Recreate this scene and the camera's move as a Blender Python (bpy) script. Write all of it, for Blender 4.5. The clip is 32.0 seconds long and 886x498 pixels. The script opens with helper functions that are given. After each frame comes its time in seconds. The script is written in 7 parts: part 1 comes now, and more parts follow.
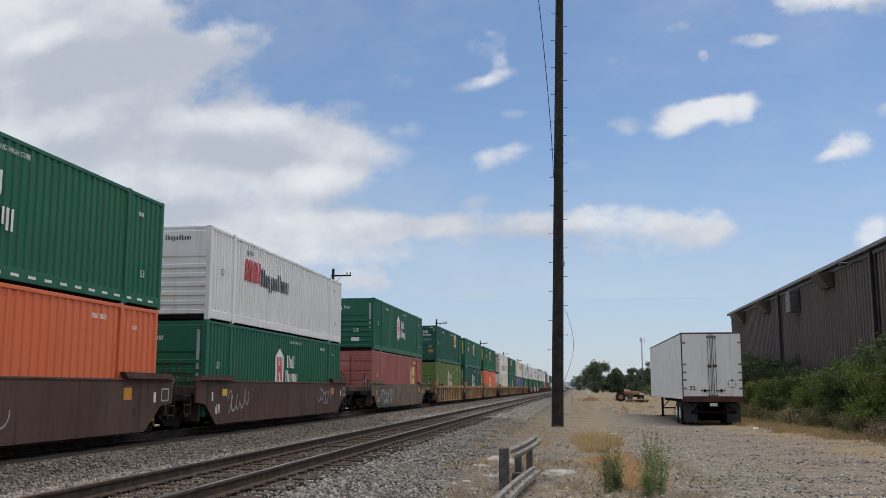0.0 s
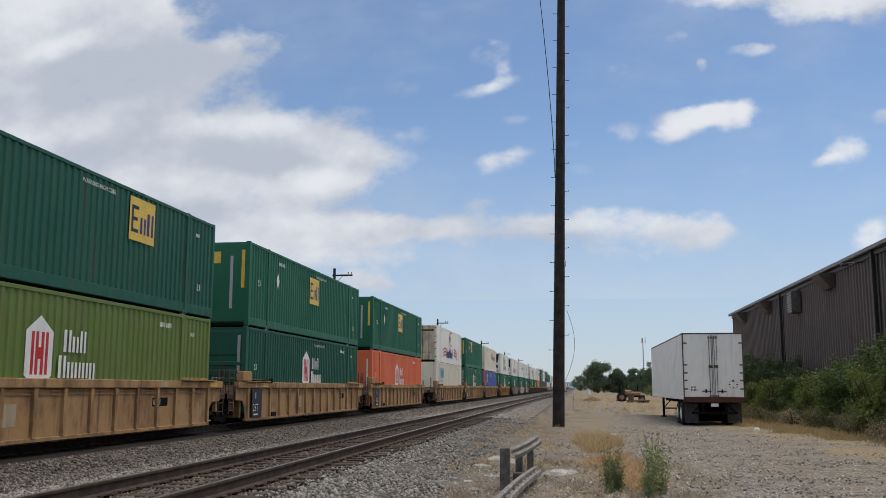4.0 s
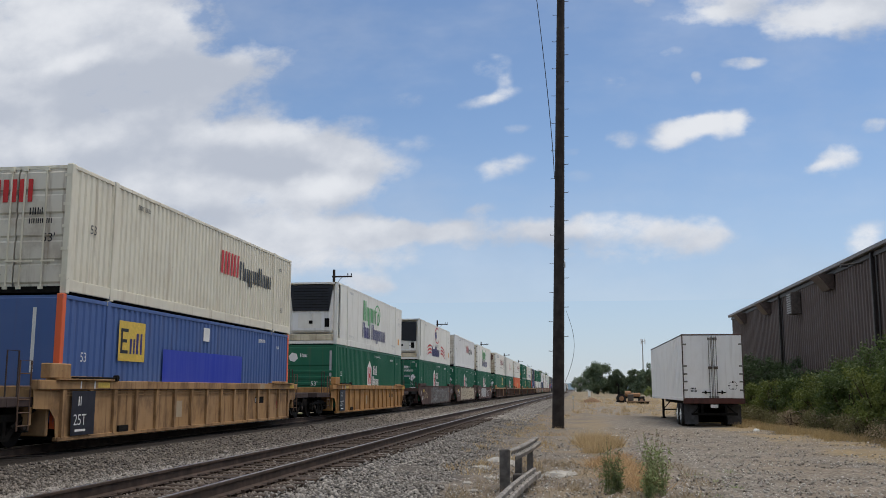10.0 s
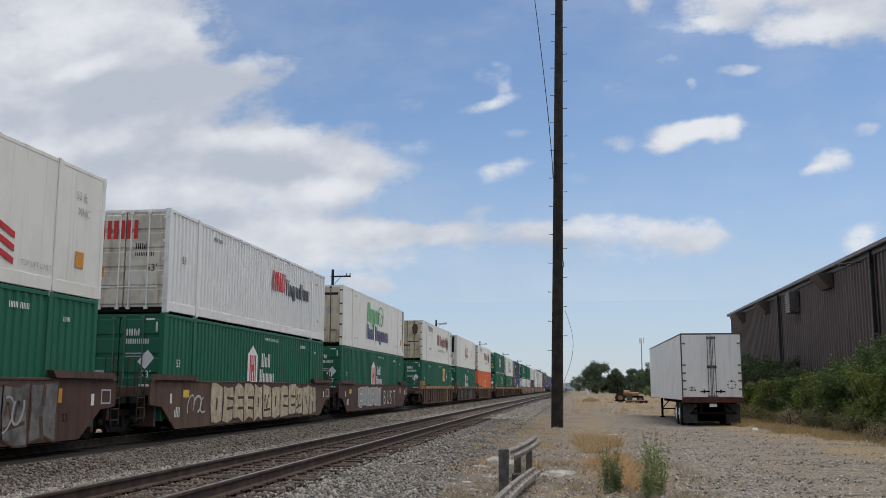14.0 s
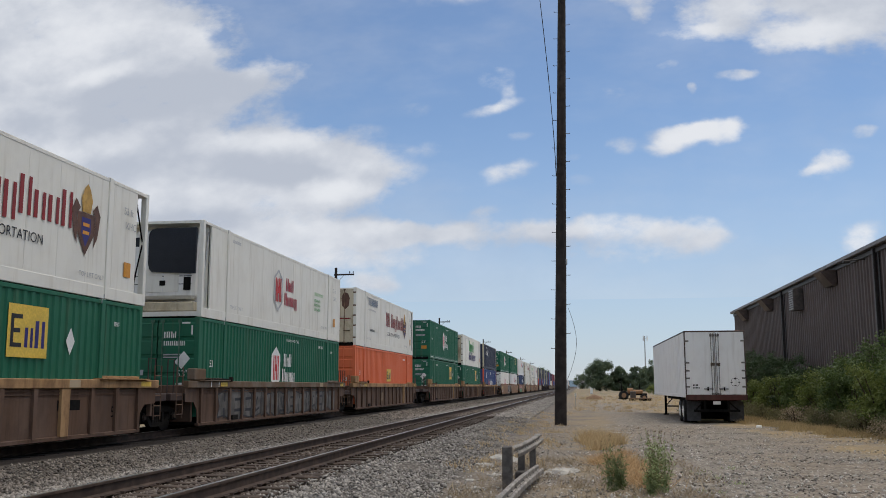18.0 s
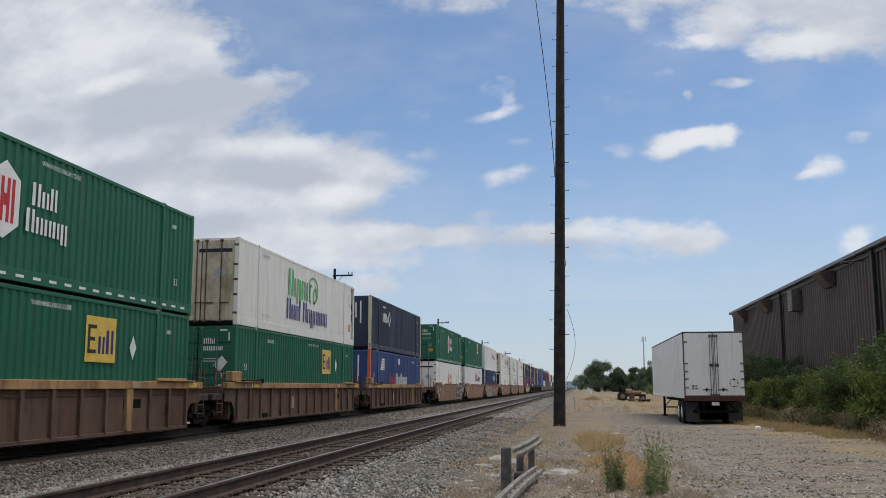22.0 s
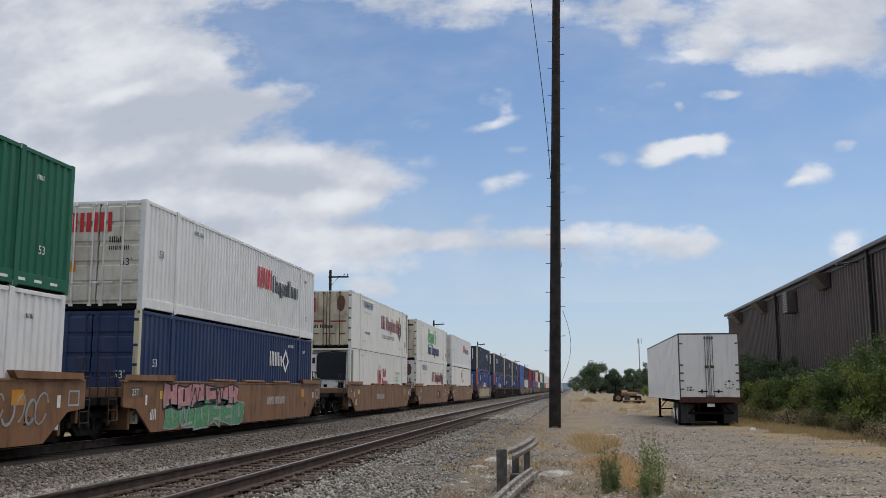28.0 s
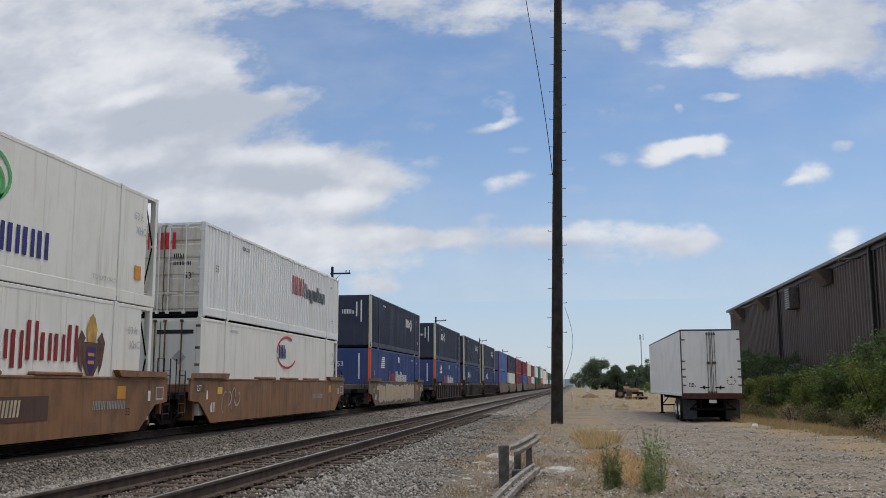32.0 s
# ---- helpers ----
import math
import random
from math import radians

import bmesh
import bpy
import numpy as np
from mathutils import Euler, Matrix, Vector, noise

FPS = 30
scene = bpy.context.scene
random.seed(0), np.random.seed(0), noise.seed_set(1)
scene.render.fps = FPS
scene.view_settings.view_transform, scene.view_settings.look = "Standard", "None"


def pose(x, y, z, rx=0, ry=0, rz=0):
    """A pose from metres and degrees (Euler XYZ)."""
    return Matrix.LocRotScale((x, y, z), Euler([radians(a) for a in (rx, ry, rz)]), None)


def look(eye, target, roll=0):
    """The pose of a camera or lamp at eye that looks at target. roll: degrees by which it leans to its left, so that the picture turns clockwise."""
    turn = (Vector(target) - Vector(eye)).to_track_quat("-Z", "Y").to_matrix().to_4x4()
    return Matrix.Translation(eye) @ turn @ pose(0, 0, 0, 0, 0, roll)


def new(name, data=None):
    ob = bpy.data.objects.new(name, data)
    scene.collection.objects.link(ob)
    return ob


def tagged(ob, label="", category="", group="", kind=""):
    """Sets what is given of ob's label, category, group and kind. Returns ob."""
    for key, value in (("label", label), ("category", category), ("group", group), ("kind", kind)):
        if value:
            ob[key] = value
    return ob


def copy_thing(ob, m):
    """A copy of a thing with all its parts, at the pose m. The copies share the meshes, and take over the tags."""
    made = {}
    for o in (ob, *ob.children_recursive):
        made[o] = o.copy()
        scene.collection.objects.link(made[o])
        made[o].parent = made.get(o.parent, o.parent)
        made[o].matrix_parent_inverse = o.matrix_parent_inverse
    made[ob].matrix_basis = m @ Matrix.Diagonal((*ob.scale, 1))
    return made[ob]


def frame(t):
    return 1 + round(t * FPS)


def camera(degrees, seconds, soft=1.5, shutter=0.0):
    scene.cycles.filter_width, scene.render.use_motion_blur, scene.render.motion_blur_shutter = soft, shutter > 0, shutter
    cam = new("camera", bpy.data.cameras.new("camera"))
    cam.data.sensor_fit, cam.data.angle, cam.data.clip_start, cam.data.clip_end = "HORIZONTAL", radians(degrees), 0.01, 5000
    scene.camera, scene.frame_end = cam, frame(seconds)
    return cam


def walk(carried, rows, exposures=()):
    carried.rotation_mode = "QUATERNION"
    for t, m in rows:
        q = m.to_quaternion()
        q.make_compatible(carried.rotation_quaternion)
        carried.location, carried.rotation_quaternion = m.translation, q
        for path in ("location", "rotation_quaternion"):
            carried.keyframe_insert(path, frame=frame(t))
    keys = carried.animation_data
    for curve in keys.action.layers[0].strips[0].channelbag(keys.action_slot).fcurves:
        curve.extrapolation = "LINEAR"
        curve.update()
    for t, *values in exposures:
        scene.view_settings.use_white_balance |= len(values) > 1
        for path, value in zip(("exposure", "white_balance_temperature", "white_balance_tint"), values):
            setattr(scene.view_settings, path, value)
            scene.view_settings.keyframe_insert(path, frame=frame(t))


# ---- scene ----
# A freight train of stacked containers passes a gravel yard.
# World: x to the right, y along the rails, rail top at z = 0.


def aim(yaw, pitch, roll):
    a, b = radians(yaw), radians(pitch)
    eye = Vector((0.0, 0.0, 1.205))
    return look(eye, eye + Vector((math.sin(a) * math.cos(b), math.cos(a) * math.cos(b), math.sin(b))), roll)


cam = camera(50.74, 32.0, soft=0.5)
walk(cam, [(t, aim(a, b, c)) for t, a, b, c in (
    (0, -8.050, 8.433, 0.024), (0.5, -8.086, 8.424, 0.078), (1, -8.121, 8.427, 0.066), (1.5, -8.084, 8.384, 0.052),
    (2, -8.110, 8.413, 0.074), (2.5, -8.123, 8.441, 0.076), (3, -8.125, 8.442, 0.106), (3.5, -8.131, 8.420, 0.151),
    (5.5, -8.130, 8.466, 0.092), (6, -8.139, 8.464, 0.103), (6.5, -8.148, 8.463, 0.124), (7, -8.146, 8.459, 0.142),
    (7.5, -8.149, 8.451, 0.121), (8, -8.128, 8.470, 0.109), (8.5, -8.148, 8.458, 0.111), (9, -8.172, 8.438, 0.128),
    (9.5, -8.136, 8.459, 0.109), (10, -8.106, 8.503, 0.124), (10.5, -8.098, 8.464, 0.121), (11, -8.071, 8.545, 0.094),
    (11.5, -8.033, 8.557, 0.093), (12, -8.027, 8.554, 0.114), (12.5, -7.974, 8.446, 0.099), (13, -7.976, 8.467, 0.013),
    (13.5, -7.968, 8.485, 0.034), (14, -8.025, 8.480, 0.015), (14.5, -8.144, 8.493, 0.076), (16.5, -8.014, 8.443, -0.001),
    (17, -8.013, 8.415, -0.097), (17.5, -8.132, 8.412, -0.179), (18, -8.219, 8.358, -0.083), (18.5, -8.363, 8.457, -0.143),
    (19, -8.471, 8.463, -0.054), (19.5, -8.439, 8.560, -0.061), (20, -8.418, 8.609, -0.050), (20.5, -8.331, 8.471, -0.089),
    (21, -8.193, 8.408, -0.195), (21.5, -8.235, 8.427, -0.119), (22, -8.143, 8.412, -0.088), (22.5, -7.929, 8.352, -0.056),
    (23, -7.799, 8.346, -0.028), (23.5, -7.820, 8.388, -0.117), (24, -7.819, 8.425, -0.134), (24.5, -7.768, 8.426, -0.136),
    (25, -7.748, 8.414, -0.146), (25.5, -7.720, 8.424, -0.121), (27.5, -7.803, 8.471, -0.102), (28, -7.876, 8.505, -0.086),
    (28.5, -7.833, 8.472, -0.108), (29, -7.948, 8.432, -0.085), (29.5, -7.892, 8.451, -0.031), (30, -7.699, 8.506, -0.027),
    (30.5, -7.660, 8.508, -0.036), (31, -7.858, 8.312, -0.099), (31.5, -8.052, 8.204, -0.215), (32, -7.993, 8.286, -0.134),
)], exposures=[(0.0, 0.0), (32.0, 0.0)])

# ---- world and sun ----
SUN_EL, SUN_AZ = 71.0, 62.0   # azimuth: degrees from +y towards +x
world = bpy.data.worlds.new("world")
scene.world = world
world.use_nodes = True
wn = world.node_tree
sky = wn.nodes.new("ShaderNodeTexSky")
sky.sky_type = "NISHITA"
sky.sun_disc = False
sky.sun_elevation, sky.sun_rotation = radians(SUN_EL), radians(SUN_AZ)
sky.air_density, sky.dust_density, sky.ozone_density, sky.altitude = 1.0, 0.3, 4.5, 300
wtc, wsp = wn.nodes.new("ShaderNodeTexCoord"), wn.nodes.new("ShaderNodeSeparateXYZ")
wn.links.new(wtc.outputs["Generated"], wsp.inputs[0])
wmr = wn.nodes.new("ShaderNodeMapRange")      # summer haze low in the sky
wmr.interpolation_type = "SMOOTHSTEP"
for i, v in enumerate((0.0, 0.30, 0.62, 0.0)):
    wmr.inputs[i + 1].default_value = v
wn.links.new(wsp.outputs[2], wmr.inputs[0])
wmx = wn.nodes.new("ShaderNodeMix")
wmx.data_type = "RGBA"
wn.links.new(wmr.outputs[0], wmx.inputs[0])
wn.links.new(sky.outputs[0], wmx.inputs[6])
wmx.inputs[7].default_value = (3.75, 4.4, 5.65, 1.0)
wn.links.new(wmx.outputs[2], wn.nodes["Background"].inputs[0])
wn.nodes["Background"].inputs[1].default_value = 0.121
sun = new("sun", bpy.data.lights.new("sun", "SUN"))
sun.data.energy, sun.data.angle, sun.data.color = 3.6, radians(40.0), (1.0, 0.90, 0.76)
sd = Vector((math.sin(radians(SUN_AZ)) * math.cos(radians(SUN_EL)), math.cos(radians(SUN_AZ)) * math.cos(radians(SUN_EL)), math.sin(radians(SUN_EL))))
sun.matrix_world = look(sd * 100, (0, 0, 0))

# ---- materials ----
MATS = {}


def nodes_of(name):
    m = bpy.data.materials.new(name)
    m.use_nodes = True
    t = m.node_tree
    return m, t, t.nodes["Principled BSDF"]


def math2(t, op, a, b=None, c=None, clamp=False):
    n = t.nodes.new("ShaderNodeMath")
    n.operation = op
    n.use_clamp = clamp
    for i, v in enumerate((a, b, c)):
        if v is None:
            continue
        if isinstance(v, (int, float)):
            n.inputs[i].default_value = v
        else:
            t.links.new(v, n.inputs[i])
    return n.outputs[0]


def ramp(t, fac, lo, hi, a=0.0, b=1.0):
    n = t.nodes.new("ShaderNodeMapRange")
    n.interpolation_type = "SMOOTHSTEP"
    for i, v in enumerate((fac, lo, hi, a, b)):
        if isinstance(v, (int, float)):
            n.inputs[i].default_value = v
        else:
            t.links.new(v, n.inputs[i])
    return n.outputs[0]


def mixc(t, fac, a, b, blend="MIX"):
    n = t.nodes.new("ShaderNodeMix")
    n.data_type, n.blend_type = "RGBA", blend
    for i, v in ((0, fac), (6, a), (7, b)):
        if isinstance(v, (int, float)):
            n.inputs[i].default_value = v
        elif isinstance(v, tuple):
            n.inputs[i].default_value = (*v, 1.0)
        else:
            t.links.new(v, n.inputs[i])
    return n.outputs[2]


def noise_tex(t, scale, detail=4.0, stretch=(1, 1, 1), rough=0.55, source="Object", offset=None):
    tc = t.nodes.new("ShaderNodeTexCoord")
    mp = t.nodes.new("ShaderNodeMapping")
    mp.inputs["Scale"].default_value = stretch
    t.links.new(tc.outputs[source], mp.inputs[0])
    v = mp.outputs[0]
    oi = t.nodes.new("ShaderNodeObjectInfo")
    ad = t.nodes.new("ShaderNodeVectorMath")
    ad.operation = "MULTIPLY_ADD"
    cv = t.nodes.new("ShaderNodeCombineXYZ")
    for i in range(3):
        t.links.new(oi.outputs["Random"], cv.inputs[i])
    t.links.new(cv.outputs[0], ad.inputs[0])
    ad.inputs[1].default_value = (37.0, 19.0, 53.0) if source == "Object" else (0, 0, 0)
    t.links.new(v, ad.inputs[2])
    n = t.nodes.new("ShaderNodeTexNoise")
    n.inputs["Scale"].default_value, n.inputs["Detail"].default_value, n.inputs["Roughness"].default_value = scale, detail, rough
    t.links.new(ad.outputs[0], n.inputs["Vector"])
    return n.outputs["Fac"]


def bump(t, bs, height, strength, dist):
    b = t.nodes.new("ShaderNodeBump")
    b.inputs["Strength"].default_value, b.inputs["Distance"].default_value = strength, dist
    t.links.new(height, b.inputs["Height"])
    t.links.new(b.outputs[0], bs.inputs["Normal"])


def paint(name, col, dirt=(0.16, 0.12, 0.09), amount=0.35, rough=0.5, metal=0.0, fade=0.15, grime=0.0):
    """Weathered paint: faded patches, dirt in streaks that run down, small rust spots."""
    if name in MATS:
        return MATS[name]
    m, t, bs = nodes_of(name)
    big = noise_tex(t, 0.5, 3)
    streak = noise_tex(t, 1.0, 5, (5.0, 5.0, 0.35))
    fine = noise_tex(t, 9.0, 6)
    lighter = tuple(min(1, c * 0.8 + 0.12) for c in col)
    c1 = mixc(t, ramp(t, big, 0.35, 0.75, 0.0, fade), col, lighter)
    c2 = mixc(t, math2(t, "MULTIPLY", ramp(t, streak, 0.52, 0.78), amount), c1, dirt)
    c3 = mixc(t, ramp(t, fine, 0.68, 0.80, 0.0, amount * 0.8), c2, (0.12, 0.06, 0.03))
    if grime:
        film = noise_tex(t, 1.3, 6, (1.0, 1.0, 0.7), 0.65)
        c3 = mixc(t, ramp(t, film, 0.42, 0.66, 0.0, grime), c3, dirt)
    t.links.new(c3, bs.inputs["Base Color"])
    t.links.new(ramp(t, streak, 0.3, 0.8, rough, min(1, rough + 0.25)), bs.inputs["Roughness"])
    bs.inputs["Metallic"].default_value = metal
    bs.inputs["Specular IOR Level"].default_value = 0.3
    bump(t, bs, big, 0.12, 0.02)
    MATS[name] = m
    return m


def plain(name, col, rough=0.6, metal=0.0, var=0.25, scale=6.0, bumpy=0.15, dist=0.01, spec=0.3):
    if name in MATS:
        return MATS[name]
    m, t, bs = nodes_of(name)
    a = noise_tex(t, scale, 5)
    b = noise_tex(t, scale * 0.12, 3)
    c = mixc(t, ramp(t, a, 0.3, 0.75), tuple(x * (1 - var) for x in col), tuple(min(1, x * (1 + var)) for x in col))
    c = mixc(t, ramp(t, b, 0.4, 0.7, 0.0, 0.4), c, tuple(x * (1 - var) * 0.8 for x in col))
    t.links.new(c, bs.inputs["Base Color"])
    bs.inputs["Roughness"].default_value, bs.inputs["Metallic"].default_value = rough, metal
    bs.inputs["Specular IOR Level"].default_value = spec
    bump(t, bs, a, bumpy, dist)
    MATS[name] = m
    return m


def leafy(name, a, b, rough=0.55):
    """Leaves, each of its own shade."""
    if name in MATS:
        return MATS[name]
    m, t, bs = nodes_of(name)
    g = t.nodes.new("ShaderNodeNewGeometry")
    big = noise_tex(t, 0.45, 2)
    f = math2(t, "ADD", math2(t, "MULTIPLY", g.outputs["Random Per Island"], 0.6), math2(t, "MULTIPLY", big, 0.4))
    t.links.new(mixc(t, f, a, b), bs.inputs["Base Color"])
    bs.inputs["Roughness"].default_value = rough
    tr = t.nodes.new("ShaderNodeBsdfTranslucent")
    t.links.new(mixc(t, f, tuple(x * 1.3 for x in a), tuple(x * 1.3 for x in b)), tr.inputs[0])
    mx = t.nodes.new("ShaderNodeMixShader")
    mx.inputs[0].default_value = 0.3
    t.links.new(bs.outputs[0], mx.inputs[1])
    t.links.new(tr.outputs[0], mx.inputs[2])
    t.links.new(mx.outputs[0], t.nodes["Material Output"].inputs[0])
    MATS[name] = m
    return m


# ---- mesh building ----
class Build:
    def __init__(self):
        self.v, self.f, self.s = [], [], False

    def quad(self, a, b, c, d):
        n = len(self.v)
        self.v += [a, b, c, d]
        self.f.append((n, n + 1, n + 2, n + 3))
        return self

    def poly(self, pts):
        n = len(self.v)
        self.v += list(pts)
        self.f.append(tuple(range(n, n + len(pts))))
        return self

    def box(self, x0, x1, y0, y1, z0, z1, c=0.0):
        n = len(self.v)
        if c <= 0:
            self.v += [(x, y, z) for x in (x0, x1) for y in (y0, y1) for z in (z0, z1)]
            self.f += [tuple(n + i for i in q) for q in ((0, 1, 3, 2), (4, 6, 7, 5), (0, 4, 5, 1), (2, 3, 7, 6), (0, 2, 6, 4), (1, 5, 7, 3))]
            return self
        lo, hi = (x0, y0, z0), (x1, y1, z1)
        idx = {}
        for corner in ((a, b, d) for a in (0, 1) for b in (0, 1) for d in (0, 1)):
            for ax in range(3):
                p = []
                for k in range(3):
                    e = hi[k] if corner[k] else lo[k]
                    p.append(e if k == ax else e + (-c if corner[k] else c))
                idx[corner, ax] = len(self.v)
                self.v.append(tuple(p))
        for ax in range(3):
            o1, o2 = (ax + 1) % 3, (ax + 2) % 3
            for s in (0, 1):
                ring = []
                for a, b in ((0, 0), (1, 0), (1, 1), (0, 1)):
                    k = [0, 0, 0]
                    k[ax], k[o1], k[o2] = s, a, b
                    ring.append(idx[tuple(k), ax])
                self.f.append(tuple(ring if s else ring[::-1]))
            for a in (0, 1):
                for b in (0, 1):
                    k0, k1 = [0, 0, 0], [0, 0, 0]
                    k0[o1], k0[o2], k1[o1], k1[o2] = a, b, a, b
                    k1[ax] = 1
                    r = (idx[tuple(k0), o1], idx[tuple(k1), o1], idx[tuple(k1), o2], idx[tuple(k0), o2])
                    self.f.append(r if a == b else r[::-1])
        for corner in ((a, b, d) for a in (0, 1) for b in (0, 1) for d in (0, 1)):
            r = tuple(idx[corner, ax] for ax in range(3))
            self.f.append(r if sum(corner) % 2 else r[::-1])
        return self

    def prism(self, pts, x0, x1):
        """A polygon in the y-z plane, drawn out from x0 to x1."""
        n, k = len(self.v), len(pts)
        self.v += [(x0, y, z) for y, z in pts] + [(x1, y, z) for y, z in pts]
        self.f += [tuple(range(n, n + k))[::-1], tuple(range(n + k, n + 2 * k))]
        self.f += [(n + i, n + (i + 1) % k, n + k + (i + 1) % k, n + k + i) for i in range(k)]
        return self

    def cyl(self, a, b, r0, r1=None, sides=8, cap=True):
        a, b = Vector(a), Vector(b)
        r1 = r0 if r1 is None else r1
        d = (b - a).normalized()
        u = d.orthogonal().normalized()
        w = d.cross(u)
        n = len(self.v)
        for p, r in ((a, r0), (b, r1)):
            self.v += [tuple(p + (u * math.cos(2 * math.pi * i / sides) + w * math.sin(2 * math.pi * i / sides)) * r) for i in range(sides)]
        self.f += [(n + i, n + (i + 1) % sides, n + sides + (i + 1) % sides, n + sides + i) for i in range(sides)]
        if cap:
            self.f += [tuple(range(n, n + sides))[::-1], tuple(range(n + sides, n + 2 * sides))]
        return self

    def tube(self, pts, r, sides=6):
        n, k = len(self.v), len(pts)
        P = [Vector(p) for p in pts]
        for i, p in enumerate(P):
            d = (P[min(i + 1, k - 1)] - P[max(i - 1, 0)]).normalized()
            u = d.cross(Vector((0.31, 0.17, 0.93))).normalized()
            w = d.cross(u)
            self.v += [tuple(p + (u * math.cos(6.28319 * j / sides) + w * math.sin(6.28319 * j / sides)) * r) for j in range(sides)]
        self.f += [(n + i * sides + j, n + i * sides + (j + 1) % sides, n + (i + 1) * sides + (j + 1) % sides, n + (i + 1) * sides + j) for i in range(k - 1) for j in range(sides)]
        return self

    def waves(self, x, depth, y0, y1, z0, z1, pitch, sign=1):
        """A corrugated sheet in the plane x, folded along y."""
        n = max(2, round((y1 - y0) / pitch))
        p = (y1 - y0) / n
        prof = []
        for i in range(n):
            for fr, d in ((0.0, 0), (0.36, 0), (0.5, 1), (0.86, 1)):
                prof.append((y0 + (i + fr) * p, x - sign * depth * d))
        prof.append((y1, x))
        k = len(self.v)
        for yy, xx in prof:
            self.v += [(xx, yy, z0), (xx, yy, z1)]
        for i in range(len(prof) - 1):
            a = k + 2 * i
            self.f.append((a, a + 2, a + 3, a + 1) if sign > 0 else (a, a + 1, a + 3, a + 2))
        return self

    def mesh(self, name, material=None, smooth=False):
        me = bpy.data.meshes.new(name)
        me.from_pydata(self.v, [], self.f)
        if material:
            me.materials.append(material)
        if smooth:
            me.polygons.foreach_set("use_smooth", [True] * len(me.polygons))
        me.update()
        return me


CACHE = {}


def shared(key, make, material, smooth=False):
    """One mesh for alike parts."""
    k = (key, material.name)
    if k not in CACHE:
        CACHE[k] = make().mesh(str(key if isinstance(key, str) else key[0]), material, smooth)
    return CACHE[k]


SPLIT = {"number_line", "lettering", "badge", "badge_mark", "writing_line", "graffiti", "access_panel", "control_panel", "corner_dash", "hinge", "marking", "sticker", "bumper", "leg_brace", "brace", "runner", "roll_bar", "running_board"}


def islands(b):
    """The separate pieces of a build."""
    root = list(range(len(b.v)))

    def find(i):
        while root[i] != i:
            root[i] = root[root[i]]
            i = root[i]
        return i
    for f in b.f:
        for k in f[1:]:
            root[find(k)] = find(f[0])
    sets = {}
    for f in b.f:
        sets.setdefault(find(f[0]), []).append(f)
    out = []
    for faces in sets.values():
        used = sorted({i for f in faces for i in f})
        at = {i: n for n, i in enumerate(used)}
        p = Build()
        p.v, p.f = [b.v[i] for i in used], [tuple(at[i] for i in f) for f in faces]
        out.append(p)
    return out


def part(name, data, material=None, parent=None, label="", at=(0, 0, 0), smooth=False, kind=""):
    if isinstance(data, Build):
        if name in SPLIT:
            pieces = islands(data)
            if 2 <= len(pieces) <= 6:
                for p in pieces:
                    ob = part(name, p.mesh(name, material, smooth), parent=parent, label=label, at=at)
                return ob
            if len(pieces) > 6:
                kind = "stuff"
        data = data.mesh(name, material, smooth)
    ob = new(name, data)
    ob.parent = parent
    ob.location = at
    if label or kind:
        tagged(ob, label=label, kind=kind)
    return ob


def thing(name, at, label, category, group="", kind="", rz=0.0):
    ob = new(name)
    ob.empty_display_size = 0.2
    ob.matrix_basis = pose(*at, rz=rz)
    return tagged(ob, label, category, group, kind)


def text_mesh(words, size, material):
    k = ("text", words, size, material.name)
    if k not in CACHE:
        cu = bpy.data.curves.new("writing", "FONT")
        cu.body, cu.size, cu.align_x = words, size, "LEFT"
        cu.resolution_u = 3
        ob = bpy.data.objects.new("writing", cu)
        scene.collection.objects.link(ob)
        me = bpy.data.meshes.new_from_object(ob.evaluated_get(bpy.context.evaluated_depsgraph_get()))
        bpy.data.objects.remove(ob)
        bpy.data.curves.remove(cu)
        me.materials.clear()
        me.materials.append(material)
        CACHE[k] = me
    return CACHE[k]


def on_side(name, words, size, material, parent, x, y, z, label=""):
    """Writing on a face that looks to +x; it reads towards +y."""
    ob = part(name, text_mesh(words, size, material), parent=parent, label=label, kind="stuff" if len(words) > 1 else "")
    ob.matrix_basis = Matrix.Translation((x, y, z)) @ Euler((radians(90), 0, radians(90))).to_matrix().to_4x4()
    return ob


def on_end(name, words, size, material, parent, x, y, z, label=""):
    """Writing on a face that looks to -y; it reads towards +x."""
    ob = part(name, text_mesh(words, size, material), parent=parent, label=label, kind="stuff" if len(words) > 1 else "")
    ob.matrix_basis = Matrix.Translation((x, y, z)) @ Euler((radians(90), 0, 0)).to_matrix().to_4x4()
    return ob

# ---- clouds: a high sheet that drifts away along the line ----
CLOUD_H = 400.0
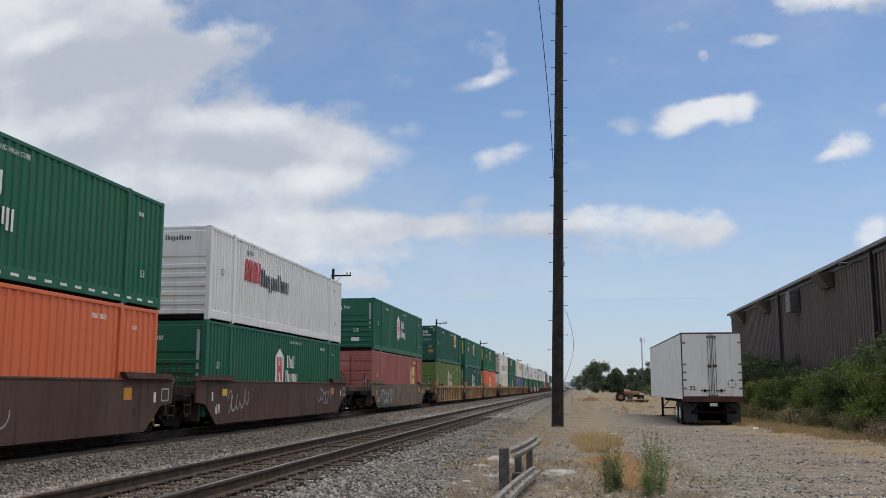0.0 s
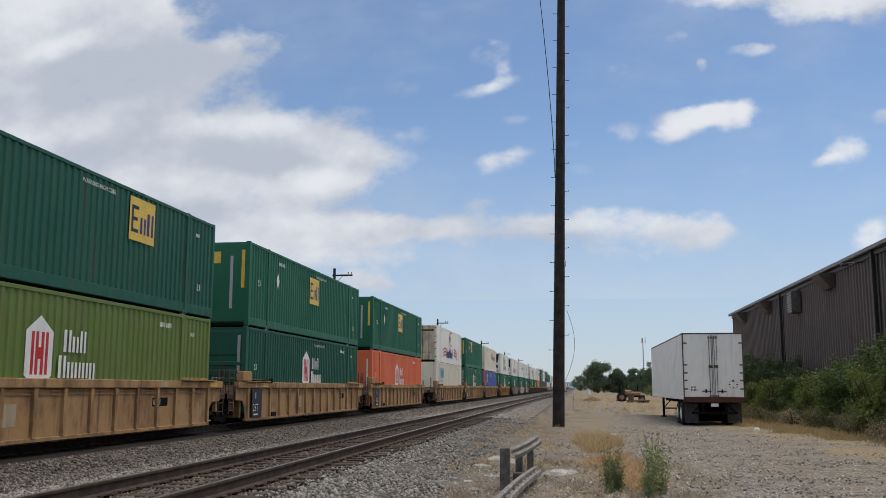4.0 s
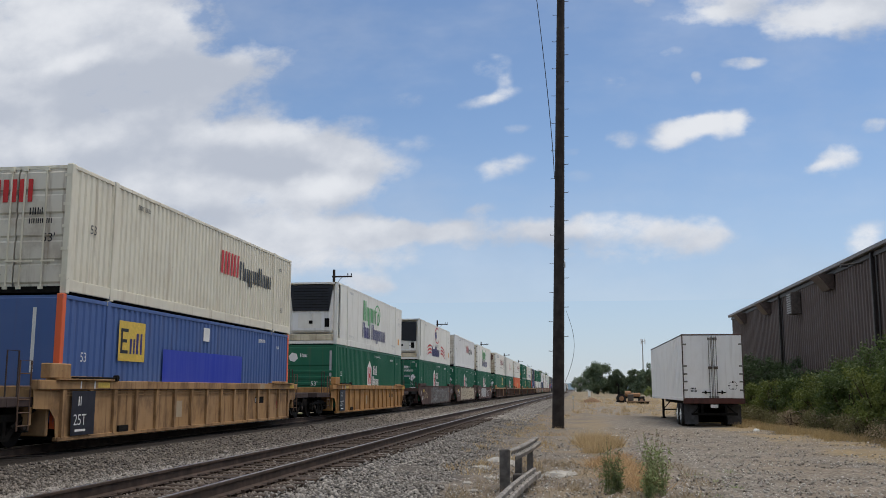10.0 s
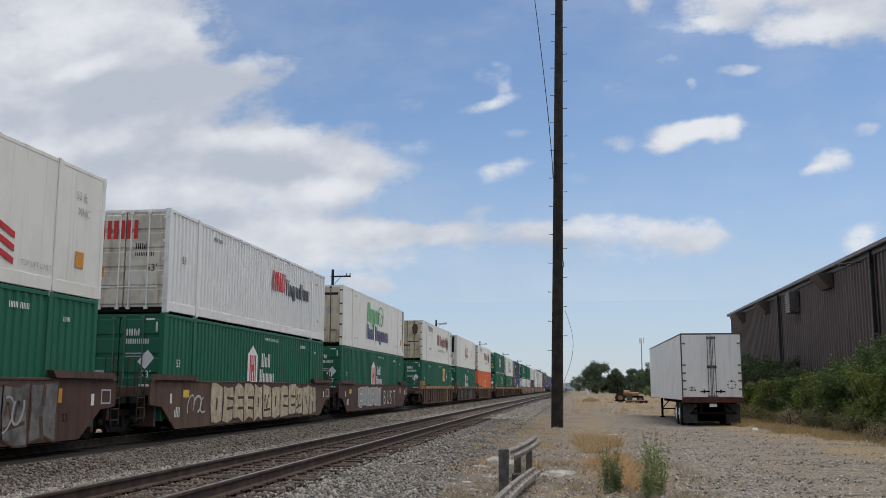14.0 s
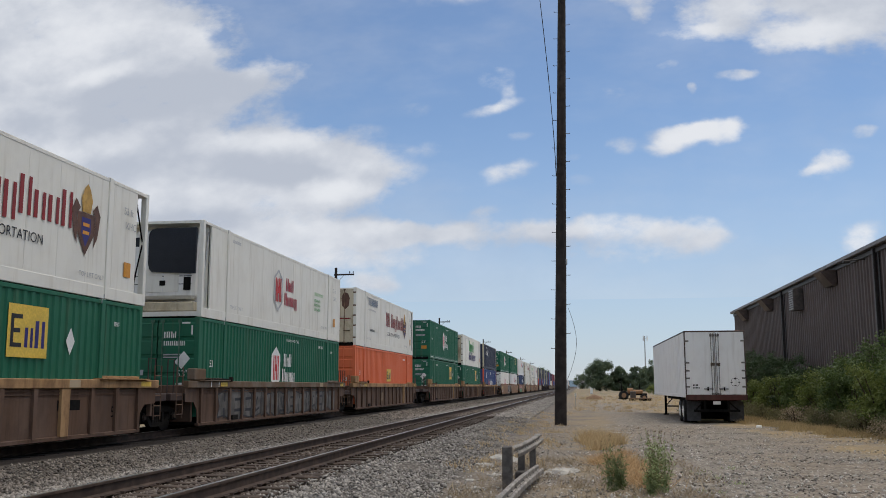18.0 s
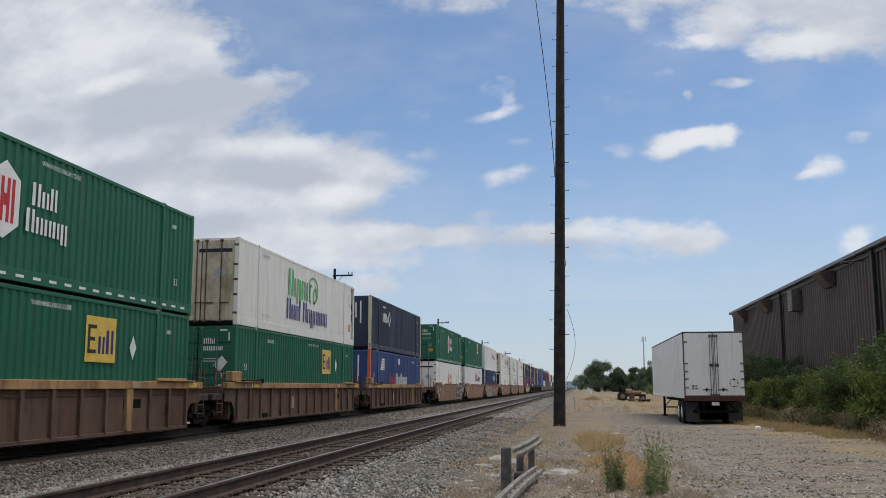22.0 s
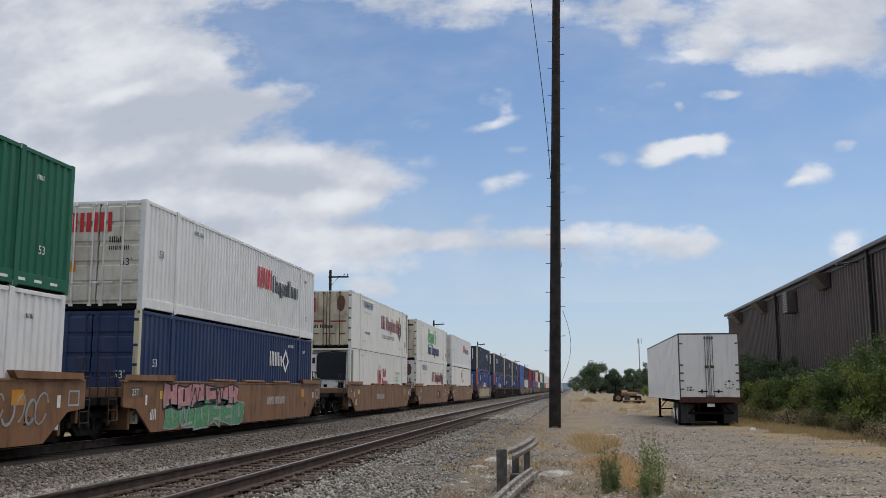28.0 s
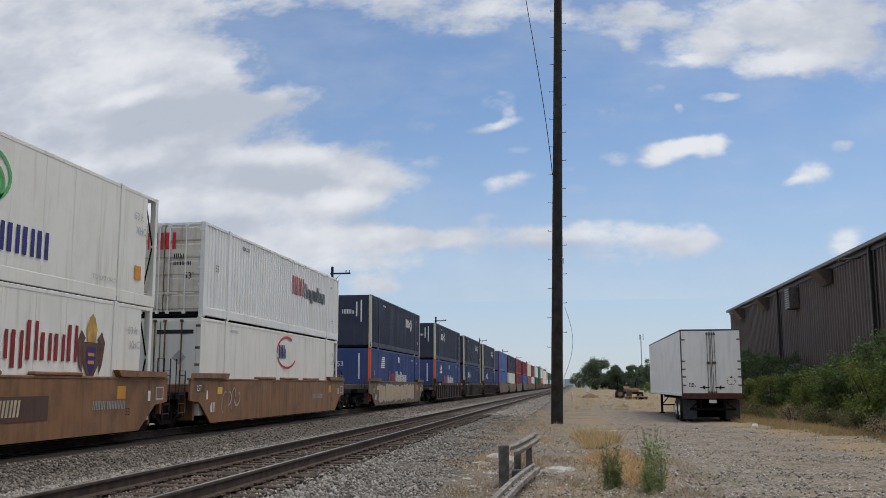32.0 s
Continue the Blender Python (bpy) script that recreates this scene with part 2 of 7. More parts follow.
# each cloud: direction x/y and z/y at 6 s, half-widths, tilt, weight
BANK = (
    (-0.514, 0.299, 0.317, 0.125, -14, 0.22),
    (-0.646, 0.453, 0.188, 0.062, 0, 1.25),
    (-0.506, 0.424, 0.067, 0.039, -15, 0.9),
    (-0.596, 0.369, 0.184, 0.046, -6, 1.15),
    (-0.382, 0.391, 0.055, 0.021, 14, 0.75),
    (-0.454, 0.372, 0.035, 0.021, 0, 0.5),
    (-0.570, 0.291, 0.228, 0.035, 0, 1.2),
    (-0.348, 0.280, 0.099, 0.025, -6, 1.1),
    (-0.268, 0.260, 0.052, 0.026, 0, 0.95),
    (-0.284, 0.230, 0.052, 0.017, 0, 1),
    (-0.373, 0.227, 0.112, 0.023, 0, 0.85),
    (-0.497, 0.238, 0.190, 0.040, 0, 0.95),
)
LOW = (
    (-0.246, 0.128, 0.259, 0.044, 0, 0.07),
    (-0.273, 0.182, 0.083, 0.015, -4, 0.81),
    (-0.196, 0.176, 0.069, 0.014, 0, 0.77),
    (-0.102, 0.172, 0.067, 0.014, 0, 0.72),
    (-0.041, 0.173, 0.042, 0.014, 0, 0.77),
    (0.044, 0.170, 0.076, 0.018, 0, 0.81),
    (0.114, 0.165, 0.046, 0.017, 0, 0.77),
    (0.148, 0.157, 0.026, 0.012, 0, 0.51),
    (-0.299, 0.164, 0.097, 0.014, 0, 0.59),
    (-0.324, 0.139, 0.110, 0.015, 0, 0.42),
    (-0.221, 0.143, 0.057, 0.010, 0, 0.3),
    (-0.391, 0.169, 0.093, 0.020, 0, 0.68),
    (-0.528, 0.172, 0.150, 0.033, 0, 0.72),
    (-0.234, 0.115, 0.038, 0.010, 0, 0.3),
    (0.025, 0.141, 0.076, 0.009, 0, 0.3),
)
PUFFS = (
    (0.122, 0.288, 0.035, 0.009, 6, 0.8),
    (0.160, 0.290, 0.035, 0.013, 6, 0.95),
    (0.184, 0.290, 0.014, 0.012, 0, 0.5),
    (0.109, 0.273, 0.027, 0.009, 6, 0.8),
    (0.052, 0.276, 0.019, 0.009, 0, 0.55),
    (0.279, 0.248, 0.023, 0.013, 24, 1),
    (0.256, 0.236, 0.017, 0.005, 14, 0.6),
    (-0.091, 0.370, 0.022, 0.013, 0, 0.6),
    (-0.079, 0.348, 0.013, 0.010, 0, 0.35),
    (-0.093, 0.328, 0.034, 0.007, 12, 0.52),
    (-0.080, 0.248, 0.034, 0.010, 14, 0.62),
    (0.298, 0.155, 0.025, 0.016, 28, 1.1),
    (0.320, 0.280, 0.017, 0.007, 18, 0.5),
    (0.141, 0.416, 0.048, 0.010, 0, 0.5),
    (0.241, 0.403, 0.035, 0.014, 0, 0.55),
    (0.294, 0.408, 0.045, 0.015, 0, 0.7),
)
WISPS = (
    (0.136, 0.343, 0.008, 0.008, 0, 0.6),
    (0.186, 0.358, 0.028, 0.007, 0, 0.5),
    (0.042, 0.340, 0.024, 0.012, 18, 0.35),
    (0.113, 0.376, 0.017, 0.006, 15, 0.3),
    (-0.060, 0.291, 0.017, 0.005, 0, 0.3),
    (-0.101, 0.195, 0.022, 0.011, 10, 0.42),
    (0.004, 0.235, 0.025, 0.008, 0, 0.22),
    (-0.187, 0.332, 0.026, 0.009, 0, 0.28),
    (-0.171, 0.279, 0.029, 0.009, 0, 0.28),
    (-0.291, 0.405, 0.034, 0.010, 0, 0.25),
    (-0.262, 0.306, 0.039, 0.009, 0, 0.3),
    (-0.197, 0.251, 0.026, 0.012, 0, 0.25),
    (-0.227, 0.115, 0.032, 0.011, 0, 0.4),
    (-0.002, 0.261, 0.013, 0.005, 0, 0.25),
)
OVERHEAD = (
    (-0.727, 0.507, 0.202, 0.127, 0, 1.1),
    (-0.565, 0.426, 0.058, 0.051, -20, 0.51),
    (0.355, 0.447, 0.062, 0.056, 0, 0.85),
    (0.251, 0.454, 0.077, 0.043, 0, 0.77),
    (0.164, 0.445, 0.043, 0.025, 0, 0.51),
    (0.110, 0.497, 0.111, 0.028, 0, 0.77),
    (-0.114, 0.516, 0.117, 0.027, 0, 0.68),
    (-0.252, 0.536, 0.065, 0.021, 0, 0.51),
    (0.321, 0.492, 0.112, 0.039, 0, 0.85),
    (-0.483, 0.550, 0.112, 0.020, 0, 0.26),
    (0.084, 0.441, 0.020, 0.013, 25, 0.38),
    (-0.816, 0.580, 0.230, 0.060, 0, 0.77),
    (-0.679, 0.651, 0.275, 0.050, 0, 0.68),
    (-0.167, 0.608, 0.400, 0.052, 0, 0.77),
)
SHADE = (
    (-0.550, 0.371, 0.085, 0.024, -4, 0.9),
    (-0.637, 0.332, 0.101, 0.018, 0, 0.5),
    (-0.448, 0.382, 0.042, 0.014, 0, 0.4),
    (-0.341, 0.251, 0.056, 0.013, -4, 0.8),
    (-0.498, 0.268, 0.137, 0.015, 0, 0.5),
    (-0.235, 0.243, 0.026, 0.010, 0, 0.4),
    (-0.460, 0.194, 0.108, 0.017, 0, 0.5),
    (0.193, 0.378, 0.070, 0.013, 0, 0.4),
    (-0.023, 0.158, 0.130, 0.007, 0, 0.3),
)
GLOW = (
    (-0.246, 0.128, 0.259, 0.044, 0, 0.08),
    (-0.605, 0.400, 0.051, 0.011, 16, 0.7),
    (-0.646, 0.453, 0.081, 0.033, 0, 0.5),
    (-0.281, 0.230, 0.046, 0.014, 0, 0.8),
    (-0.369, 0.297, 0.080, 0.011, -6, 0.6),
    (-0.471, 0.443, 0.035, 0.018, 0, 0.3),
    (-0.386, 0.400, 0.041, 0.012, 14, 0.4),
    (-0.247, 0.184, 0.058, 0.009, 0, 0.5),
    (0.050, 0.180, 0.071, 0.010, 0, 0.4),
)


def cloud_sheet():
    m = bpy.data.materials.new("cloud")
    m.use_nodes = True
    t = m.node_tree
    t.nodes.remove(t.nodes["Principled BSDF"])
    tc = t.nodes.new("ShaderNodeTexCoord")
    sp = t.nodes.new("ShaderNodeSeparateXYZ")
    t.links.new(tc.outputs["Object"], sp.inputs[0])
    ysafe = math2(t, "MAXIMUM", sp.outputs[1], 60.0)
    u = math2(t, "DIVIDE", sp.outputs[0], ysafe)
    w = math2(t, "DIVIDE", CLOUD_H, ysafe)
    cv = t.nodes.new("ShaderNodeCombineXYZ")
    t.links.new(u, cv.inputs[0])
    t.links.new(w, cv.inputs[1])

    def nz(scale, detail, rough, seed, sx=1.0):
        mp = t.nodes.new("ShaderNodeMapping")
        mp.inputs["Location"].default_value = (seed, seed * 0.7, seed * 1.3)
        mp.inputs["Scale"].default_value = (sx, 1.0, 1.0)
        t.links.new(cv.outputs[0], mp.inputs[0])
        n = t.nodes.new("ShaderNodeTexNoise")
        n.inputs["Scale"].default_value, n.inputs["Detail"].default_value, n.inputs["Roughness"].default_value = scale, detail, rough
        t.links.new(mp.outputs[0], n.inputs["Vector"])
        return n.outputs["Fac"]
    wx, wy = nz(9.0, 3, 0.5, 3.1), nz(9.0, 3, 0.5, 7.7)
    uu = math2(t, "ADD", u, math2(t, "MULTIPLY", math2(t, "SUBTRACT", wx, 0.5), 0.018))
    uu = math2(t, "ADD", uu, math2(t, "MULTIPLY", math2(t, "SUBTRACT", nz(30.0, 4, 0.55, 17.3), 0.5), 0.020))
    ww = math2(t, "ADD", w, math2(t, "MULTIPLY", math2(t, "SUBTRACT", wy, 0.5), 0.012))
    ww = math2(t, "ADD", ww, math2(t, "MULTIPLY", math2(t, "SUBTRACT", nz(30.0, 4, 0.55, 23.9), 0.5), 0.014))

    def field(blobs):
        total = None
        for cx, cy, rx, ry, tilt, weight in blobs:
            c, s = math.cos(radians(tilt)), math.sin(radians(tilt))
            dx, dy = math2(t, "SUBTRACT", uu, cx), math2(t, "SUBTRACT", ww, cy)
            a = math2(t, "ADD", math2(t, "MULTIPLY", dx, c / rx), math2(t, "MULTIPLY", dy, s / rx))
            b = math2(t, "ADD", math2(t, "MULTIPLY", dx, -s / ry), math2(t, "MULTIPLY", dy, c / ry))
            b = math2(t, "MAXIMUM", b, math2(t, "MULTIPLY", b, -0.68))      # soft below, crisp above
            r2 = math2(t, "ADD", math2(t, "MULTIPLY", a, a), math2(t, "MULTIPLY", b, b))
            g = math2(t, "MULTIPLY", math2(t, "EXPONENT", math2(t, "MULTIPLY", math2(t, "POWER", r2, 1.35), -1.0)), weight)
            total = g if total is None else math2(t, "ADD", total, g)
        return total
    puff = field(PUFFS)
    bank = math2(t, "ADD", math2(t, "ADD", field(BANK), field(LOW)), field(OVERHEAD))
    body = math2(t, "ADD", math2(t, "ADD", math2(t, "MINIMUM", bank, 1.3), puff), field(WISPS))
    # unseen clouds beyond the view, added as a broad white fill light
    wide = ramp(t, nz(3.0, 6, 0.6, 21.0), 0.40, 0.60, 0.0, 1.0)
    outside = math2(t, "ADD", ramp(t, w, 0.62, 0.85), ramp(t, math2(t, "ABSOLUTE", math2(t, "ADD", u, 0.14)), 0.72, 0.90), clamp=True)
    body = math2(t, "ADD", body, math2(t, "MULTIPLY", wide, outside))
    n1, n2 = nz(19.0, 6, 0.55, 1.7, 0.65), nz(52.0, 5, 0.6, 11.0, 0.7)
    rough = math2(t, "ADD", math2(t, "MULTIPLY", math2(t, "SUBTRACT", n1, 0.5), 2.1), math2(t, "MULTIPLY", math2(t, "SUBTRACT", n2, 0.5), 0.9))
    dens = math2(t, "ADD", body, math2(t, "MULTIPLY", rough, ramp(t, body, 0.04, 0.45)))
    alpha = math2(t, "MULTIPLY", ramp(t, dens, 0.02, 1.10), 0.97)
    veil = math2(t, "ADD", 0.03, math2(t, "MULTIPLY", ramp(t, nz(7.0, 5, 0.6, 5.0, 0.5), 0.40, 0.72), 0.20))
    alpha = math2(t, "MAXIMUM", alpha, veil)
    lit = math2(t, "ADD", math2(t, "MULTIPLY", nz(7.0, 4, 0.5, 31.0, 0.6), 0.55), math2(t, "MULTIPLY", nz(22.0, 5, 0.55, 13.0, 0.7), 0.40))
    lit = math2(t, "ADD", lit, math2(t, "MULTIPLY", puff, 0.20))
    lit = math2(t, "ADD", lit, math2(t, "MULTIPLY", math2(t, "SUBTRACT", field(GLOW), field(SHADE)), 0.24))
    col = mixc(t, ramp(t, lit, 0.32, 0.70), (0.49, 0.53, 0.61), (0.79, 0.81, 0.85))
    # the unseen clouds glow brighter, to lift the soft light on upright faces
    col = mixc(t, outside, col, (1.08, 1.07, 1.05))
    em, tr, mx = t.nodes.new("ShaderNodeEmission"), t.nodes.new("ShaderNodeBsdfTransparent"), t.nodes.new("ShaderNodeMixShader")
    t.links.new(col, em.inputs[0])
    t.links.new(alpha, mx.inputs[0])
    t.links.new(tr.outputs[0], mx.inputs[1])
    t.links.new(em.outputs[0], mx.inputs[2])
    t.links.new(mx.outputs[0], t.nodes["Material Output"].inputs[0])
    m.cycles.emission_sampling = "NONE"
    b = Build().quad((-4500, -1500, 0), (4500, -1500, 0), (4500, 4300, 0), (-4500, 4300, 0))
    ob = new("backdrop_clouds", b.mesh("backdrop_clouds", m))
    ob.location = (0, 0, CLOUD_H)
    return tagged(ob, "white broken summer clouds drifting in a blue sky", "clouds", kind="structure")


clouds = cloud_sheet()

# ---- ground ----
XT, XN = -12.26, -5.36   # middles of the train's track and of the empty track
TIE_TOP = -0.19


def ground_z(x):
    """Height of the ground across the line."""
    pts = ((-400, -0.7), (-40, -0.6), (-18, -0.55), (-15.6, -0.5), (-14.4, -0.20), (-10.3, -0.20), (-9.2, -0.36), (-8.2, -0.36),
           (-7.4, -0.26), (-3.5, -0.26), (-2.2, -0.42), (0, -0.42), (400, -0.42))
    for (a, za), (b, zb) in zip(pts, pts[1:]):
        if a <= x <= b:
            return za + (zb - za) * (x - a) / (b - a)
    return pts[0][1] if x < 0 else pts[-1][1]


def ground_material():
    m, t, bs = nodes_of("ground_gravel")
    tc = t.nodes.new("ShaderNodeTexCoord")
    sp = t.nodes.new("ShaderNodeSeparateXYZ")
    t.links.new(tc.outputs["Object"], sp.inputs[0])
    x, y = sp.outputs[0], sp.outputs[1]

    def nz(scale, detail=5, rough=0.6, stretch=(1, 1, 1)):
        mp = t.nodes.new("ShaderNodeMapping")
        mp.inputs["Scale"].default_value = stretch
        t.links.new(tc.outputs["Object"], mp.inputs[0])
        n = t.nodes.new("ShaderNodeTexNoise")
        n.inputs["Scale"].default_value, n.inputs["Detail"].default_value, n.inputs["Roughness"].default_value = scale, detail, rough
        t.links.new(mp.outputs[0], n.inputs["Vector"])
        return n.outputs["Fac"]
    big, mid, fine = nz(0.12, 4), nz(0.8, 5), nz(14.0, 4)
    vo = t.nodes.new("ShaderNodeTexVoronoi")
    vo.inputs["Scale"].default_value = 15.0
    t.links.new(tc.outputs["Object"], vo.inputs["Vector"])
    sv = t.nodes.new("ShaderNodeSeparateColor")
    t.links.new(vo.outputs["Color"], sv.inputs[0])
    stone = mixc(t, sv.outputs[0], (0.095, 0.085, 0.075), (0.31, 0.285, 0.255))
    stone = mixc(t, ramp(t, vo.outputs["Distance"], 0.25, 0.75), stone, (0.045, 0.04, 0.036))
    dirt = mixc(t, mid, (0.16, 0.13, 0.10), (0.30, 0.255, 0.205))
    dirt = mixc(t, ramp(t, fine, 0.55, 0.7, 0, 0.8), dirt, (0.34, 0.305, 0.26))
    lot = mixc(t, ramp(t, fine, 0.35, 0.65), (0.18, 0.155, 0.125), (0.42, 0.375, 0.315))
    lot = mixc(t, ramp(t, nz(0.30, 5, 0.6, (1, 0.5, 1)), 0.42, 0.62, 0, 0.75), lot, (0.30, 0.24, 0.175))
    straw = mixc(t, nz(5.0, 5), (0.19, 0.14, 0.08), (0.40, 0.315, 0.19))
    wob = math2(t, "MULTIPLY", math2(t, "SUBTRACT", mid, 0.5), 1.8)
    xw = math2(t, "ADD", x, wob)
    lot = mixc(t, ramp(t, nz(2.6, 6, 0.7), 0.42, 0.62, 0.0, 0.70), lot, (0.155, 0.13, 0.10))
    vl = t.nodes.new("ShaderNodeTexVoronoi")
    vl.inputs["Scale"].default_value = 9.0
    t.links.new(tc.outputs["Object"], vl.inputs["Vector"])
    sl = t.nodes.new("ShaderNodeSeparateColor")
    t.links.new(vl.outputs["Color"], sl.inputs[0])
    pebble = mixc(t, ramp(t, sl.outputs[0], 0.1, 0.95), (0.085, 0.072, 0.06), (0.54, 0.50, 0.44))
    lot = mixc(t, ramp(t, vl.outputs["Distance"], 0.45, 0.28, 0.0, 0.55), lot, pebble)
    lot = mixc(t, 0.30, lot, stone)
    dirt = mixc(t, 0.35, dirt, stone)
    c = mixc(t, ramp(t, xw, 0.4, 1.8), dirt, lot)
    # dry grass in drifts: between line and yard, along the shrubs, far off
    g1 = math2(t, "MULTIPLY", ramp(t, xw, -1.6, 0.2), ramp(t, xw, 1.7, 0.9))
    g2 = ramp(t, math2(t, "SUBTRACT", xw, math2(t, "MULTIPLY", y, -0.055)), 7.3, 8.4)
    g3 = math2(t, "MULTIPLY", ramp(t, y, 55, 130), 0.6)
    g4 = ramp(t, xw, -16.5, -18.5)
    gr = math2(t, "MAXIMUM", math2(t, "MAXIMUM", math2(t, "MULTIPLY", g1, 0.55), g2), math2(t, "MAXIMUM", g3, g4))
    gr = math2(t, "MULTIPLY", gr, ramp(t, nz(0.5, 5, 0.65), 0.40, 0.58))
    c = mixc(t, gr, c, straw)
    green = math2(t, "MULTIPLY", ramp(t, nz(0.3, 5), 0.52, 0.66), math2(t, "MAXIMUM", ramp(t, y, 90, 260), g4))
    c = mixc(t, green, c, (0.07, 0.10, 0.03))
    bal = math2(t, "MULTIPLY", ramp(t, xw, -16.2, -15.2), ramp(t, xw, -1.6, -2.6))
    stone2 = mixc(t, ramp(t, big, 0.35, 0.65, 0.0, 0.5), stone, (0.22, 0.195, 0.165))
    stone2 = mixc(t, ramp(t, nz(1.7, 6, 0.75), 0.40, 0.62, 0.0, 0.45), stone2, (0.09, 0.078, 0.066))
    stone2 = mixc(t, ramp(t, x, -7.6, -9.0, 0.0, 0.45), stone2, (0.07, 0.06, 0.05))
    c = mixc(t, bal, c, stone2)
    # oil and rust between siding rails; train's shade painted dark on the main line
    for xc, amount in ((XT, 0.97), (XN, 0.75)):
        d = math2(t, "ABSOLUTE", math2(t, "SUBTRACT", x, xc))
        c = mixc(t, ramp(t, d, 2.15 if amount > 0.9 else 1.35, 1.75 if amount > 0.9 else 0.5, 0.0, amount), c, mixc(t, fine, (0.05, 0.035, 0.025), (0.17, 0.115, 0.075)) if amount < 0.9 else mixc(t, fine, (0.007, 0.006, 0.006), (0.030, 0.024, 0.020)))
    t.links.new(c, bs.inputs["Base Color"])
    bs.inputs["Roughness"].default_value = 0.95
    bs.inputs["Specular IOR Level"].default_value = 0.15
    h = math2(t, "ADD", math2(t, "MULTIPLY", vo.outputs["Distance"], -0.6), fine)
    bump(t, bs, h, 0.6, 0.04)
    return m


def build_ground():
    xs = sorted({-2500, -1200, -500, -250, -120, -60, -40, -30, -24, -20, 6, 8, 10, 13, 17, 24, 40, 80, 160, 400, 1200, 2500}
                | {round(-18 + 0.3 * i, 2) for i in range(78)})
    ys = sorted({-400, -200, -100, -50, -20, -8, 0} | {round(2 + 0.35 * i, 2) for i in range(140)}
                | {52 + 1.5 * i for i in range(60)} | {145, 160, 180, 210, 250, 300, 380, 480, 600, 800, 1100, 1500, 2200, 3200, 4800})
    v = []
    for y in ys:
        for x in xs:
            near = 1.0 if (-18 < x < 20 and 0 < y < 150) else 0.0
            bumpz = 0.05 * noise.noise((x * 0.7, y * 0.7, 0)) + 0.03 * noise.noise((x * 2.3, y * 2.3, 4.0))
            k = 0.35 if -15 < x < -3.4 else 1.0
            v.append((x, y, ground_z(x) + near * k * bumpz))
    nx = len(xs)
    f = [(j * nx + i, j * nx + i + 1, (j + 1) * nx + i + 1, (j + 1) * nx + i) for j in range(len(ys) - 1) for i in range(nx - 1)]
    me = bpy.data.meshes.new("ground")
    me.from_pydata(v, [], f)
    me.polygons.foreach_set("use_smooth", [True] * len(me.polygons))
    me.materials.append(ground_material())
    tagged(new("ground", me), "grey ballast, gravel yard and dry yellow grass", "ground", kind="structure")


build_ground()

# ---- tracks ----
STEEL = plain("rail_steel", (0.075, 0.052, 0.040), 0.8, 0.1, 0.35, 5.0)
POLISHED = plain("rail_head", (0.55, 0.54, 0.52), 0.28, 1.0, 0.1, 20.0, 0.05)
TIE = plain("old_tie_wood", (0.070, 0.050, 0.037), 0.9, 0.0, 0.45, 7.0, 0.6, 0.02)


def track(name, xc, label):
    tr = thing(name, (xc, 0, 0), label, "railway track", kind="structure")
    for s in (-1, 1):
        b = Build()
        prof = [(-0.075, -0.185), (0.075, -0.185), (0.07, -0.165), (0.012, -0.145), (0.012, -0.045), (0.036, -0.035), (0.036, -0.006), (0.026, 0.0),
                (-0.026, 0.0), (-0.036, -0.006), (-0.036, -0.035), (-0.012, -0.045), (-0.012, -0.145), (-0.07, -0.165)]
        k = len(prof)
        ys = (-60, 6, 12, 18, 25, 35, 50, 80, 140, 300, 700, 1800)
        for y in ys:
            b.v += [(px + s * 0.7525, y, pz) for px, pz in prof]
        for j in range(len(ys) - 1):
            b.f += [(j * k + i, j * k + (i + 1) % k, (j + 1) * k + (i + 1) % k, (j + 1) * k + i)[::-1] for i in range(k)]
        rail = part("rail", b, STEEL, tr, "rusty brown steel rail")
        h = Build().box(s * 0.7525 - 0.024, s * 0.7525 + 0.024, -60, 1800, -0.002, 0.003)
        part("running_surface", h, POLISHED, rail, "polished shining rail head")
    return tr


track_far = track("track_main", XT, "ballasted main line carrying the freight train")
track_near = track("track_siding", XN, "empty siding on dark weathered wooden ties")


# darker copy of TIE that carries the train's shade on the main line
TIE_IN_SHADE = plain("tie_in_train_shade", (0.018, 0.014, 0.012), 0.9, 0.0, 0.45, 7.0, 0.6, 0.02)


def ties():
    rnd = random.Random(4)
    protos = []
    for i in range(4):
        L = 1.30 + 0.02 * rnd.uniform(-1, 1)
        b = Build().box(-L, L, -0.115, 0.115, -0.19, 0.0, 0.012)
        b.v = [(x, y, z + (0.012 * noise.noise((x * 3, y * 9 + i, 2.2)) if z > -0.1 else 0)) for x, y, z in b.v]
        protos.append(b.mesh("tie", TIE))
    plate = shared("tie_plate", lambda: Build().box(-0.10, 0.10, -0.16, 0.16, -0.001, 0.014, 0.003).box(-0.14, -0.09, -0.05, -0.02, 0.0, 0.035).box(0.09, 0.14, 0.02, 0.05, 0.0, 0.035), STEEL)
    y = 5.0
    n = 0
    while y < 95:
        o = part("tie", protos[rnd.randrange(4)], parent=track_near, at=(rnd.uniform(-0.04, 0.04), y, TIE_TOP + rnd.uniform(-0.012, 0.008)))
        o.rotation_euler = (0, 0, rnd.uniform(-0.02, 0.02))
        if y < 40:
            for s in (-1, 1):
                part("tie_plate", plate, parent=track_near, at=(s * 0.7525, y, TIE_TOP))
        y += 0.53
        n += 1
    rest = Build()
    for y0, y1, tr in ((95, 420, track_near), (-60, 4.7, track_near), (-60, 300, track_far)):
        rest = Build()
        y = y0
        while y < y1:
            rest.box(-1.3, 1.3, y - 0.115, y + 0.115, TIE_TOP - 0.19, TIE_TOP)
